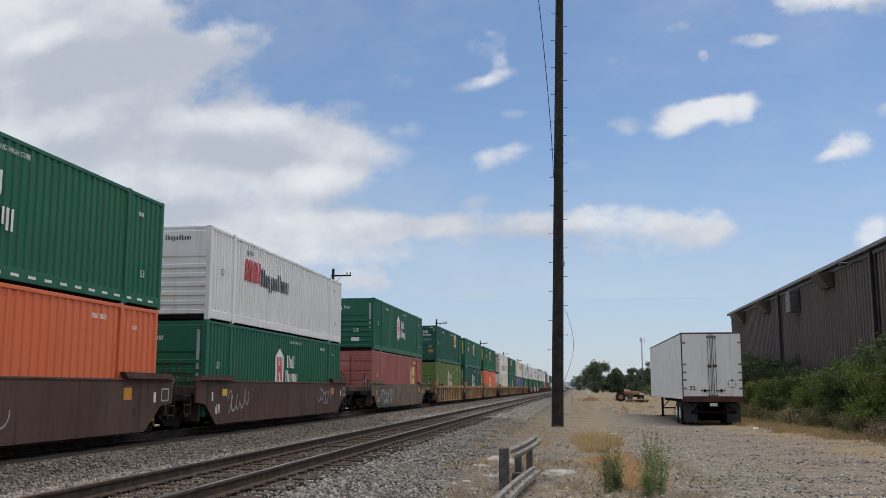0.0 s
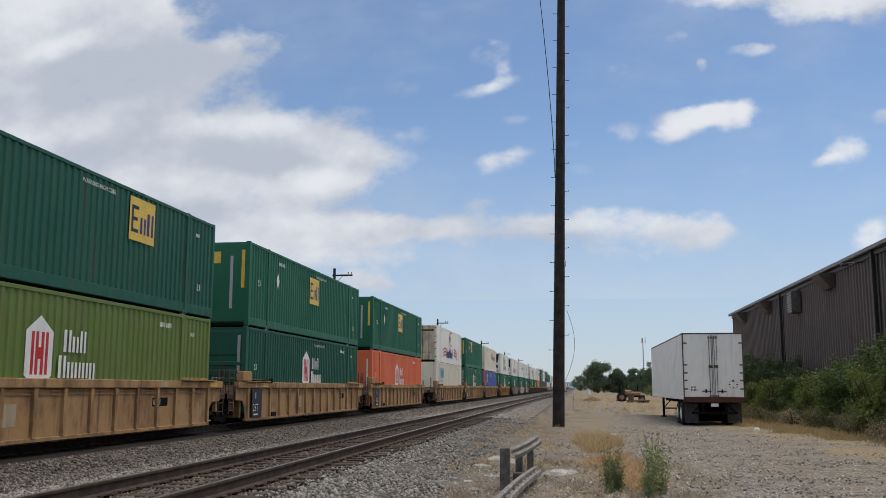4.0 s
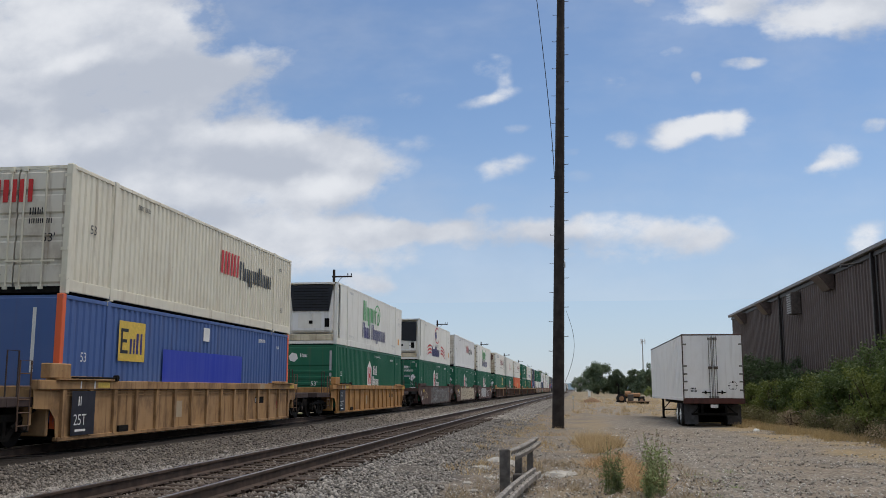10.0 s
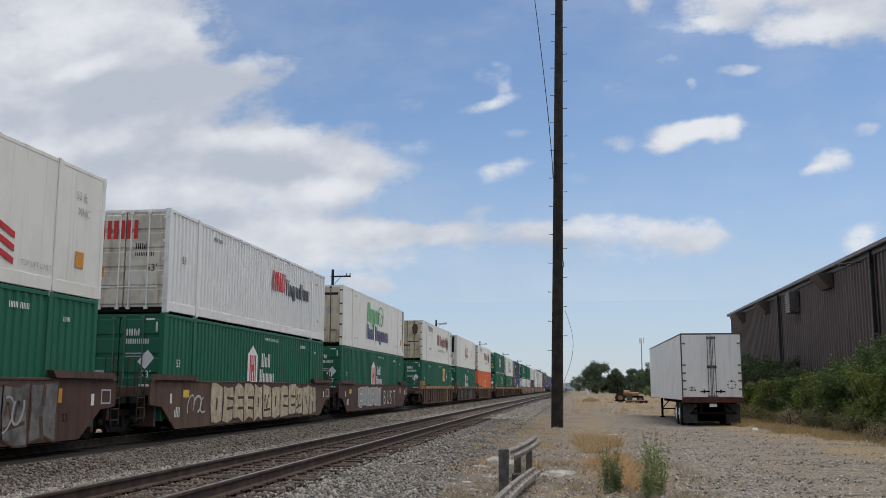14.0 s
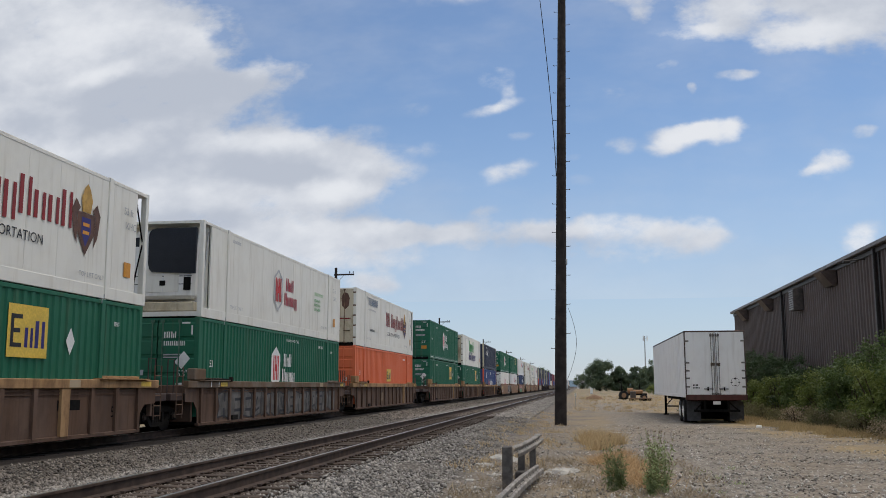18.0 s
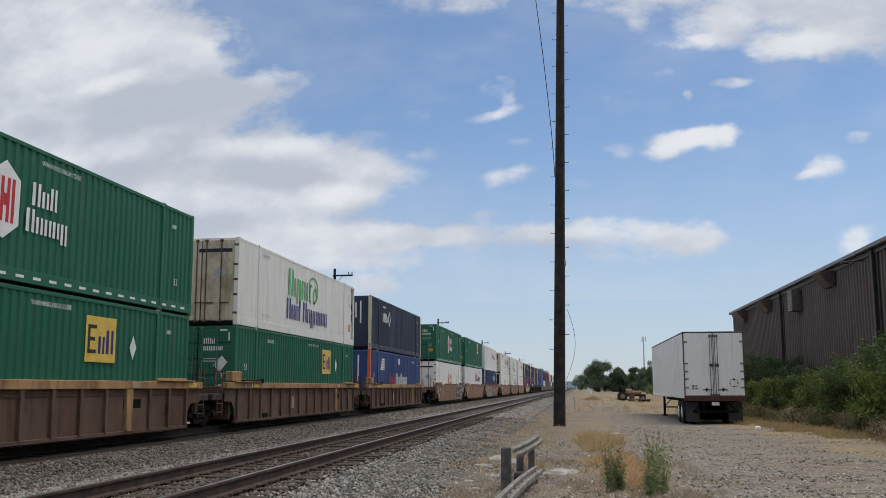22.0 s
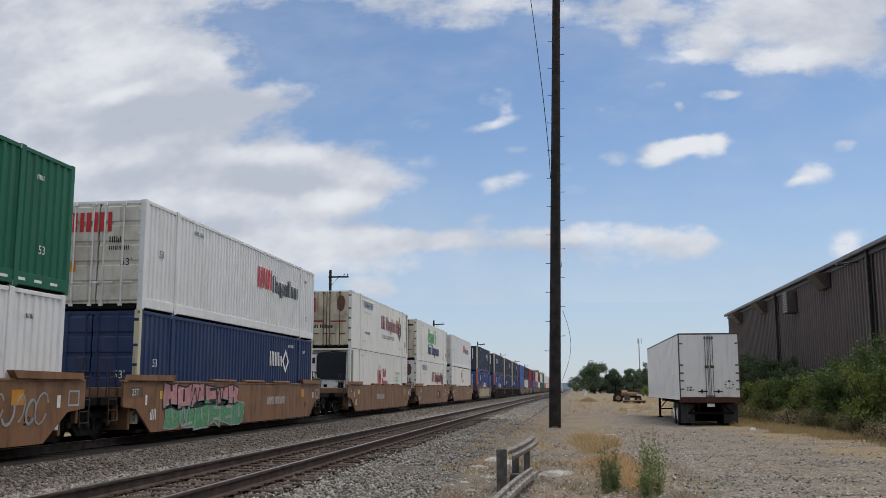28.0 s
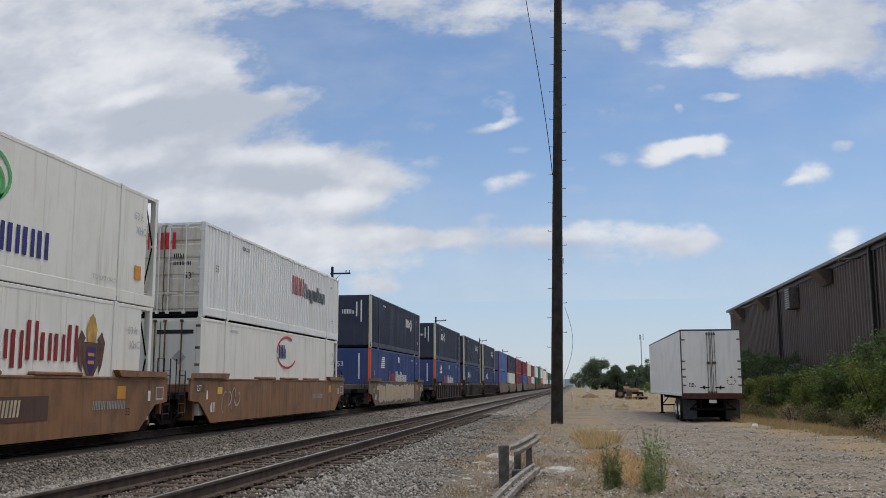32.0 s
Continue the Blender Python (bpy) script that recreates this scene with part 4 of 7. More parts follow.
def container(car, level, col, style, end, at, corrugated=True, posts=None, detail=True):
    """A 53 ft container. col: paint; style: markings; end: what its near end shows."""
    words = {"green": "green", "dark_green": "dark green", "light_green": "light green", "orange": "orange", "pink": "faded red", "white": "white",
             "cream": "cream", "reefer": "off-white", "navy": "navy", "rhomb_blue": "deep blue", "blue": "blue", "dull_blue": "dull blue", "maroon": "maroon"}[col]
    reefer = col == "reefer" or not corrugated
    kind = "refrigerated container" if reefer else "corrugated container"
    brand = {"house": " with a white house badge", "house_white": " with a red badge", "triple": " with red and black lettering", "triple_near": " with red and black lettering", "green_word": " with green and navy lettering",
             "shield": " with dark red lettering", "arc": " with navy lettering", "rhomb": " with a white word", "rhomb_lower": " with a white word", "steel_word": " with blue lettering",
             "pink": " with a yellow badge", "blue_far": " with white markings"}.get(style, " with a yellow badge" if style.startswith("square") else "")
    where = " in a well" if level == 0 else " on top"
    c = thing("shipping_container", at, f"{words} {kind}{brand}{where}", "container", "stacked containers")
    pm = PAINTS[col]
    hl, hw = L53 / 2, W53 / 2
    pp = PAINTS[posts] if posts else pm
    rear_open = reefer and end != "reefer"      # the cooling unit sits at the far end
    y0 = -hl + (0.62 if end == "reefer" else 0.15)
    y1 = hl - (0.62 if rear_open else 0.15)
    pitch = 0.277 if col not in ("orange", "cream", "white") else (0.25 if col != "orange" else 0.31)

    def side(s):
        b = Build()
        if reefer:
            b.box(*sorted((s * (hw - 0.06), s * (hw - 0.012))), y0, y1, 0.26, 2.80)
        else:
            b.waves(s * (hw - 0.014), 0.036, y0, y1, 0.30, 2.80, pitch, s)
        return b
    for s in (1, -1):
        part("side_panel", shared(("side_panel", s, reefer, pitch, y0, y1), lambda: side(s), pm), parent=c)
        part("bottom_rail", shared(("bottom_rail", s, reefer), lambda: Build().box(*sorted((s * (hw - 0.09), s * (hw - 0.002))), -hl, hl, 0.0 if reefer else 0.05, 0.28 if reefer else 0.31, 0.008), pm), parent=c)
        part("top_rail", shared(("top_rail", s), lambda: Build().box(*sorted((s * (hw - 0.08), s * (hw - 0.003))), -hl, hl, 2.79, 2.88, 0.008), pm), parent=c)
        for e in (-1, 1):
            part("corner_post", shared(("corner_post",), lambda: Build().box(-0.075, 0.075, -0.075, 0.075, 0.0, 2.896, 0.012), pp if e < 0 or posts else pm), parent=c, at=(s * (hw - 0.075), e * (hl - 0.075), 0))
        if s > 0 and detail:
            for e in (-1, 1):
                part("lift_post", shared(("lift_post",), lambda: Build().box(-0.06, 0.030, -0.085, 0.085, 0.0, 2.896, 0.012), pm), parent=c, at=(hw - 0.008, e * 6.06, 0))
                for z in (0.0, 2.78):
                    part("corner_casting", shared(("casting",), lambda: Build().box(-0.1, 0.02, -0.09, 0.09, 0.0, 0.12, 0.01).box(0.018, 0.022, -0.035, 0.035, 0.03, 0.09), BARE), parent=c, at=(hw - 0.004, e * 6.06, z))
    part("roof", shared(("roof",), lambda: Build().box(-hw + 0.03, hw - 0.03, -hl + 0.05, hl - 0.05, 2.80, 2.87), pm), parent=c)
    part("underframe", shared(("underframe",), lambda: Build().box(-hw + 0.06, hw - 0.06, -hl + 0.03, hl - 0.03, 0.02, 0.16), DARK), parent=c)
    if reefer and detail:
        seams = Build()
        for k in range(1, 13):
            y = y0 + (y1 - y0) * k / 13
            seams.box(hw - 0.013, hw - 0.009, y - 0.012, y + 0.012, 0.30, 2.78)
        part("panel_seams", seams, pm, c)
    x = hw + 0.006
    # far end
    part("end_wall", shared(("end_wall", rear_open), lambda: Build().box(-hw + 0.08, hw - 0.08, hl - (0.66 if rear_open else 0.12), hl - (0.60 if rear_open else 0.05), 0.1, 2.82), pm), parent=c)
    if rear_open:
        part("brace", Build().cyl((hw - 0.08, hl - 0.60, 0.3), (hw - 0.08, hl - 0.12, 1.6), 0.02, sides=6).cyl((hw - 0.08, hl - 0.12, 1.6), (hw - 0.08, hl - 0.60, 2.75), 0.02, sides=6), DARK, c, "thin diagonal brace")
        part("cooling_unit", Build().box(-0.9, 0.9, hl - 0.60, hl - 0.25, 0.6, 2.6, 0.06), DARK, c, "dark cooling unit in an open frame")
    # near end
    ye = -hl
    if end == "doors":
        for s in (-1, 1):
            if reefer:
                leaf = lambda: Build().box(*sorted((s * 0.02, s * (hw - 0.13))), ye + 0.03, ye + 0.10, 0.12, 2.80, 0.01)
            else:
                def leaf(s=s):
                    pr = [(ye + 0.10, 0.12), (ye + 0.06, 0.12)]
                    for k in range(5):
                        z = 0.22 + k * 0.52
                        pr += [(ye + 0.06, z), (ye + 0.03, z + 0.04), (ye + 0.03, z + 0.40), (ye + 0.06, z + 0.44)]
                    pr += [(ye + 0.06, 2.80), (ye + 0.10, 2.80)]
                    return Build().prism(pr[::-1], *sorted((s * 0.02, s * (hw - 0.13))))
            d = part("door", shared(("door", s, reefer), leaf, PAINTS["dirty"] if reefer and level == 1 else PAINTS["stained"] if col in ("white", "cream") else pm), parent=c)
            for xx in (0.16, 0.68):
                part("locking_bar", shared(("locking_bar",), lambda: Build().cyl((0, 0, 0.10), (0, 0, 2.82), 0.022, sides=6).box(-0.05, 0.05, -0.03, 0.02, 0.10, 0.17).box(-0.05, 0.05, -0.03, 0.02, 2.74, 2.82).box(-0.03, 0.30, -0.035, -0.015, 0.70, 0.74),
                     (BAR_GREEN if col in ("green", "dark_green") else pm) if not reefer else RUSTY), parent=d, at=(s * xx, ye + 0.015, 0))
            for z in (0.35, 0.95, 1.45, 1.95, 2.6):
                part("hinge", shared(("hinge", s), lambda: Build().box(*sorted((s * (hw - (0.17 if reefer else 0.18)), s * (hw - 0.02))), ye - 0.008, ye + 0.02, 0, 0.07), pm if not reefer else RUSTY), parent=d, at=(0, 0, z))
        if detail:
            if not reefer:
                on_end("writing", "53'", 0.28, WHITE if col not in ("white", "cream") else BLACK, c, 0.62, ye + 0.028, 1.15)
                if col in ("green", "dark_green"):
                    for pat, z_ in (("HOil", 2.28), ("nooiooo"[:6], 2.06)):
                        b = strokes(pat, 0, 0, 0.19, 0, bold=0.20)
                        b.v = [(y + 0.20, ye + 0.026, z + z_) for _, y, z in b.v]
                        part("number_line", b, WHITE, c, "row of pale characters")
                    part("number_line", Build().box(0.2, 0.9, ye + 0.026, ye + 0.03, 1.78, 1.82).box(0.2, 0.9, ye + 0.026, ye + 0.03, 1.70, 1.74), GREY, c)
                    part("corner_dash", Build().box(0.75, 1.0, ye + 0.02, ye + 0.028, 2.70, 2.75), WHITE, c, "white reflective dash")
                    part("corner_dash", Build().box(1.04, 1.09, ye + 0.02, ye + 0.028, 2.38, 2.65), WHITE, c, "white reflective dash")
                    part("corner_dash", Build().box(-1.0, -0.75, ye + 0.02, ye + 0.028, 2.70, 2.75), WHITE, c, "white reflective dash")
                    part("corner_dash", Build().box(-1.09, -1.04, ye + 0.02, ye + 0.028, 2.38, 2.65), WHITE, c, "white reflective dash")
                    part("sticker", Build().box(0.62, 1.02, ye + 0.024, ye + 0.030, 0.74, 0.98), ORANGE_STICKER if level else WHITE, c, "small printed sticker")
                    if not level:
                        part("placard", Build().poly([(0.55, ye + 0.02, 1.58), (0.78, ye + 0.02, 1.38), (1.03, ye + 0.02, 1.68), (0.84, ye + 0.02, 1.90)]), WHITE, c, "pale diamond placard")
                    part("sticker", Build().box(-0.95, -0.62, ye + 0.024, ye + 0.030, 0.74, 1.02), WHITE, c, "small printed sticker")
                    part("sticker", Build().box(-0.95, -0.40, ye + 0.024, ye + 0.030, 1.20, 1.36), GREY, c, "small printed sticker")
                    if style.startswith("square"):
                        part("badge", Build().box(-0.98, -0.50, ye + 0.022, ye + 0.030, 2.02, 2.42), YELLOW, c, "small yellow badge")
                        part("badge_mark", Build().box(-0.92, -0.78, ye + 0.018, ye + 0.022, 2.10, 2.34).box(-0.72, -0.56, ye + 0.018, ye + 0.022, 2.10, 2.34), BLACK, c)
                    else:
                        part("badge", Build().cyl((-0.88, ye + 0.02, 2.2), (-0.88, ye + 0.034, 2.2), 0.15, sides=6), WHITE, c, "small white six-sided badge")
                        part("badge_mark", Build().box(-0.94, -0.82, ye + 0.016, ye + 0.019, 2.12, 2.28), RED, c)
                if col in ("white", "cream") and style.startswith("triple"):
                    b = strokes("OOO", 0, 0, 0.52, 0, bold=0.24)
                    b.v = [(y - 0.75, ye + 0.012, z + 2.05) for _, y, z in b.v]
                    part("lettering", b, RED, c, "three heavy red marks")
                    for pat, z_ in (("HOil", 1.76), ("nooioo", 1.56)):
                        b = strokes(pat, 0, 0, 0.16, 0, bold=0.16)
                        b.v = [(y + 0.3, ye + 0.026, z + z_) for _, y, z in b.v]
                        part("number_line", b, BLACK, c, "row of dark characters")
                    part("sticker", Build().box(-0.95, -0.6, ye + 0.024, ye + 0.03, 1.0, 1.25), ORANGE_STICKER, c, "small printed sticker")
            else:
                if style == "shield":
                    part("badge", Build().poly([(x_, ye + 0.022, z_) for x_, z_ in ((0.52, 2.35), (0.60, 2.58), (0.72, 2.64), (0.86, 2.58), (0.95, 2.35), (0.90, 1.95), (0.73, 1.80), (0.56, 1.95))]), plain("crest_brown", (0.13, 0.065, 0.045), 0.6), c, "brown heraldic crest")
                    b = strokes("lenO OLnol", 0, 0, 0.17, 0, bold=0.25)
                    b.v = [(y * 1.35 - 0.95, ye + 0.022, z + 1.0) for _, y, z in b.v]
                    part("lettering", b, BLACK, c, "dark word across the doors")
                    part("placard", Build().box(-1.04, -0.58, ye + 0.014, ye + 0.018, 1.80, 2.52), DULL_RED, c, "red printed notice")
                    for k in range(5):
                        part("notice_line", Build().box(-1.0, -0.62 + 0.05 * (k % 2), ye + 0.018, ye + 0.024, 1.85 + 0.13 * k, 1.92 + 0.13 * k), GREY, c)
                    part("number_line", Build().box(-1.0, -0.2, ye + 0.018, ye + 0.024, 1.30, 1.38).box(0.2, 1.0, ye + 0.018, ye + 0.024, 1.30, 1.36), DARKRED, c)
                else:
                    part("number_line", Build().box(-0.1, 1.05, ye + 0.018, ye + 0.024, 2.40, 2.52), BLACK, c, "row of dark characters")
                    part("placard", Build().poly([(0.4, ye + 0.022, 1.7), (0.62, ye + 0.022, 1.48), (0.84, ye + 0.022, 1.7), (0.62, ye + 0.022, 1.92)]), GREY, c)
    elif end == "ribs":
        def wall():
            pr = [(ye + 0.10, 0.1), (ye + 0.06, 0.1)]
            for k in range(6):
                z = 0.16 + k * 0.28
                pr += [(ye + 0.07, z), (ye + 0.022, z + 0.03), (ye + 0.022, z + 0.13), (ye + 0.07, z + 0.16)]
            pr += [(ye + 0.07, 1.90), (ye + 0.04, 1.95), (ye + 0.04, 2.72), (ye + 0.07, 2.80), (ye + 0.10, 2.80)]
            return Build().prism(pr[::-1], -hw + 0.14, hw - 0.14)
        part("front_wall", shared(("front_wall",), wall, pm), parent=c)
        if col in ("green", "dark_green") and detail:
            part("badge", Build().cyl((-0.75, ye + 0.02, 2.3), (-0.75, ye + 0.038, 2.3), 0.22, sides=6), WHITE, c, "white six-sided badge")
            b = strokes("Hnn", 0, 0, 0.17, 0)
            b.v = [(y - 0.42, ye + 0.034, z + 2.3) for _, y, z in b.v]
            part("lettering", b, WHITE, c)
            on_end("writing", "53'", 0.28, WHITE, c, 0.1, ye + 0.018, 1.0)
            part("number_line", Build().box(0.98, 1.08, ye + 0.028, ye + 0.034, 1.2, 2.6), GREY, c, "column of pale characters")
            part("sticker", Build().box(0.0, 0.45, ye + 0.015, ye + 0.02, 0.5, 0.7), WHITE, c)
        elif style.startswith("triple"):
            b = strokes("Capiabiaa", 0, 0, 0.16, 0)
            b.v = [(y - 0.2, ye + 0.034, z + 2.45) for _, y, z in b.v]
            part("lettering", b, BLACK, c)
    elif end == "smooth":
        part("front_wall", shared(("smooth_wall",), lambda: Build().box(-hw + 0.14, hw - 0.14, ye + 0.03, ye + 0.09, 0.1, 2.82, 0.02), pm), parent=c)
        if detail:
            if col in ("green", "dark_green"):
                part("badge", Build().box(-0.45, 0.25, ye + 0.022, ye + 0.028, 2.15, 2.55), YELLOW, c, "yellow badge")
                part("strip", Build().box(1.0, 1.12, ye + 0.018, ye + 0.026, 1.3, 2.6), YELLOW, c, "upright yellow strip")
                on_end("writing", "53'", 0.28, WHITE, c, -0.35, ye + 0.02, 1.1)
                part("sticker", Build().box(-0.45, -0.05, ye + 0.022, ye + 0.028, 0.5, 0.72), WHITE, c)
                part("number_line", Build().box(0.60, 0.70, ye + 0.022, ye + 0.028, 0.6, 2.4), GREY, c, "column of pale characters")
            elif col in ("blue", "dull_blue", "rhomb_blue"):
                on_end("writing", "53", 0.40, WHITE, c, -0.6, ye + 0.02, 1.9)
                part("number_line", Build().box(0.6, 0.68, ye + 0.022, ye + 0.028, 1.2, 2.6), WHITE, c, "column of pale characters")
            elif col == "navy":
                b = strokes("HHHn", 0, 0, 0.24, 0)
                b.v = [(y - 0.35, ye + 0.022, z + 1.85) for _, y, z in b.v]
                part("lettering", b, WHITE, c, "white word")
                part("number_line", Build().box(0.42, 0.50, ye + 0.022, ye + 0.028, 1.7, 2.5).box(0.68, 0.76, ye + 0.022, ye + 0.028, 1.4, 2.6), WHITE, c, "columns of pale characters")
            elif col == "orange":
                part("lettering", Build().box(-0.5, 0.4, ye + 0.022, ye + 0.028, 1.75, 1.95), WHITE, c, "row of pale characters")
                part("number_line", Build().box(0.98, 1.06, ye + 0.022, ye + 0.028, 0.9, 2.4), WHITE, c)
    elif end == "reefer":
        part("end_wall", Build().box(-hw + 0.1, hw - 0.1, ye + 0.58, ye + 0.66, 0.1, 2.82), pm, c)
        unit = part("cooling_unit", Build().box(-0.98, 0.98, ye + 0.14, ye + 0.58, 0.55, 2.62, 0.10), PAINTS["white"], c, "white cooling unit in an open frame")
        gx = -1.04 if style == "green_word" else -0.45
        if style == "green_word":
            prof = [(gx + 0.16, 1.55), (0.86, 1.55), (1.04, 2.76), (gx, 2.76)]
        else:
            prof = [(-0.34, 1.36), (1.02, 1.30), (1.04, 2.68), (-0.24, 2.68), (-0.37, 2.64), (-0.44, 2.56), (-0.47, 2.44), (-0.46, 1.62), (-0.42, 1.44)]
        g, n = Build(), len(prof)
        g.v = [(xx_, yy_, zz_) for yy_ in (ye + 0.06, ye + 0.16) for xx_, zz_ in prof]
        g.f = [tuple(range(n)), tuple(range(n, 2 * n))[::-1]] + [(k, n + k, n + (k + 1) % n, (k + 1) % n) for k in range(n)]
        part("grille", g, GRILLE, unit, "black air grille")
        if style == "green_word":
            for k in range(8):
                part("slat", shared(("unit_slat", gx), lambda: Build().box(gx + 0.2, 0.84, ye + 0.045, ye + 0.059, 0.0, 0.02), DARK), parent=unit, at=(0, 0, 1.70 + k * 0.125))
        else:
            part("display", Build().box(-0.93, -0.56, ye + 0.125, ye + 0.139, 2.14, 2.42, 0.005), GRILLE, unit, "small dark display")
            for zz in (1.22, 0.98):
                part("panel_gap", Build().box(-0.9, 0.9, ye + 0.130, ye + 0.139, zz, zz + 0.02), DARK, unit)
        part("control_panel", Build().box(0.66, 0.88, ye + 0.105, ye + 0.142, 0.80, 1.2, 0.01).box(-0.1, 0.08, ye + 0.105, ye + 0.142, 0.95, 1.1, 0.01), DARK, unit, "small black panels")
        part("access_panel", Build().box(-0.62, -0.02, ye + 0.125, ye + 0.139, 0.75, 1.45, 0.005).box(0.02, 0.50, ye + 0.125, ye + 0.139, 0.75, 1.45, 0.005), PAINTS["reefer"], unit, "off-white access panels")
        part("skirt", Build().box(-1.02, 1.02, ye + 0.10, ye + 0.4, 0.18, 0.46, 0.03), PAINTS["dirty"], unit, "grey metal skirt")
        part("frame_bar", Build().box(-hw + 0.1, hw - 0.1, ye + 0.0, ye + 0.10, 2.80, 2.88), pm, c)
        part("frame_bar", Build().box(-hw + 0.1, hw - 0.1, ye, ye + 0.12, 0.02, 0.16), pm, c)
        part("brace", Build().cyl((-hw + 0.08, ye + 0.1, 0.3), (-hw + 0.08, ye + 0.55, 2.6), 0.025, sides=6).cyl((hw - 0.08, ye + 0.1, 0.3), (hw - 0.08, ye + 0.55, 2.6), 0.025, sides=6), BARE, c, "thin metal brace")
    if detail and level == 1 and col == "green" and end == "doors":
        tape = Build()
        for k in range(26):
            yy = -hl + 0.4 + k * 0.6
            tape.quad((hw + 0.002, yy, 0.14), (hw + 0.002, yy + 0.28, 0.14), (hw + 0.002, yy + 0.28, 0.20), (hw + 0.002, yy, 0.20))
        part("reflective_tape", tape, WHITE, c, "dashes of white reflective tape", kind="stuff")
    if detail:
        zc = 1.50
        logo(c, style, x, zc, level == 0)
        wm = BLACK if col in ("white", "cream", "reefer") else WHITE
        if not reefer:
            part("number_line", strokes("nnii nnn", -4.9 if style == "square" or level else 4.6, 2.45, 0.17, x), wm, c, "row of small characters")
            if col != "navy":
                on_side("writing", "53", 0.30, wm, c, x, -7.25 if level == 0 else -7.2, 1.45)
            if col in ("green", "dark_green"):
                on_side("writing", "WARNING HIGH CUBE", 0.15, wm, c, x, 0.2, 2.55)
            on_side("writing", "53", 0.26, wm, c, x, 6.8, 0.75)
            part("number_line", strokes("nnn", 6.6, 2.3, 0.14, x), wm, c)
        else:
            on_side("writing", "TOP LIFT ONLY", 0.16, GREY, c, x, -5.8, 0.42)
            part("number_line", strokes("nnonnenn", -5.7, 2.55, 0.14, x), GREY, c, "row of small characters")
            on_side("writing", "53 ft", 0.26, GREY, c, x, 6.75, 2.15)
            on_side("writing", "XHC", 0.26, GREY, c, x, 6.85, 1.80)
            on_side("writing", "TOP LIFT ONLY", 0.16, GREY, c, x, 4.8, 0.42)
            part("sticker", patch(x, 6.85, 7.2, 0.62, 0.98), ORANGE_STICKER, c, "small yellow sticker")
    return c


# cast steel coloured extra dark, as if in the shade round the trucks
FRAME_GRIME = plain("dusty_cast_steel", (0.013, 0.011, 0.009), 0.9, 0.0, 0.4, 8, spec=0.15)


def truck(parent, y):
    """A two-axle truck: side frames, bolster and wheelsets."""
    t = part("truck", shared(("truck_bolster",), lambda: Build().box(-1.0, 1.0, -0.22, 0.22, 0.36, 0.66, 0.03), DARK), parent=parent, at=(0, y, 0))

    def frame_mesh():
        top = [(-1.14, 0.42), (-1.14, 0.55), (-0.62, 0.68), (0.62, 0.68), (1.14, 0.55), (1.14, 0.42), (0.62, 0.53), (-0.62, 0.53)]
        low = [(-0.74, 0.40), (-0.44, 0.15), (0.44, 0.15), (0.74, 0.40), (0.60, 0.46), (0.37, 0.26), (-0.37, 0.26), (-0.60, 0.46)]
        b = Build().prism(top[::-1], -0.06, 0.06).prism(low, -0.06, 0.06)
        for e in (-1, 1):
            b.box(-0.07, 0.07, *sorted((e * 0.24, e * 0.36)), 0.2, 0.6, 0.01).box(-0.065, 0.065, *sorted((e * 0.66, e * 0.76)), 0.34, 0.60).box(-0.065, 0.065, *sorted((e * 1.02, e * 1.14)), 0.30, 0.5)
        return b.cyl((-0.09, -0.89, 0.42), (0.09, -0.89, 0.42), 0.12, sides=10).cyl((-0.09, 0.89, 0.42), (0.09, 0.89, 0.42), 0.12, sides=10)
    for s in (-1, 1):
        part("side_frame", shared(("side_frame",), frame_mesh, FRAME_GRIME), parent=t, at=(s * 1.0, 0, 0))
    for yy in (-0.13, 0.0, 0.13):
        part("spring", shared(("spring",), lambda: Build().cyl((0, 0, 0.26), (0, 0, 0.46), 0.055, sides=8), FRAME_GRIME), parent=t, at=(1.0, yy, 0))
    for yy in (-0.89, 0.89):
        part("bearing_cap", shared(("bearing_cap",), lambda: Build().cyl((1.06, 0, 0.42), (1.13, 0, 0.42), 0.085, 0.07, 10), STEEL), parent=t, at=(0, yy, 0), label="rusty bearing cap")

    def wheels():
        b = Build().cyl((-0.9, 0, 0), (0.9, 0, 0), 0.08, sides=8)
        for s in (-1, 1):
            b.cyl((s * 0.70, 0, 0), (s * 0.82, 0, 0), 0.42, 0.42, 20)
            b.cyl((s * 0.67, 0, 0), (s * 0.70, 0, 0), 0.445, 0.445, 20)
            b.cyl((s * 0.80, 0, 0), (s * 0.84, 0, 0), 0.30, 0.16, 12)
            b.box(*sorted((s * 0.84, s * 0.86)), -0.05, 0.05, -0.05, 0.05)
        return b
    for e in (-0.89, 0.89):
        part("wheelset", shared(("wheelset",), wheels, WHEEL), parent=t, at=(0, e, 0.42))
    return t


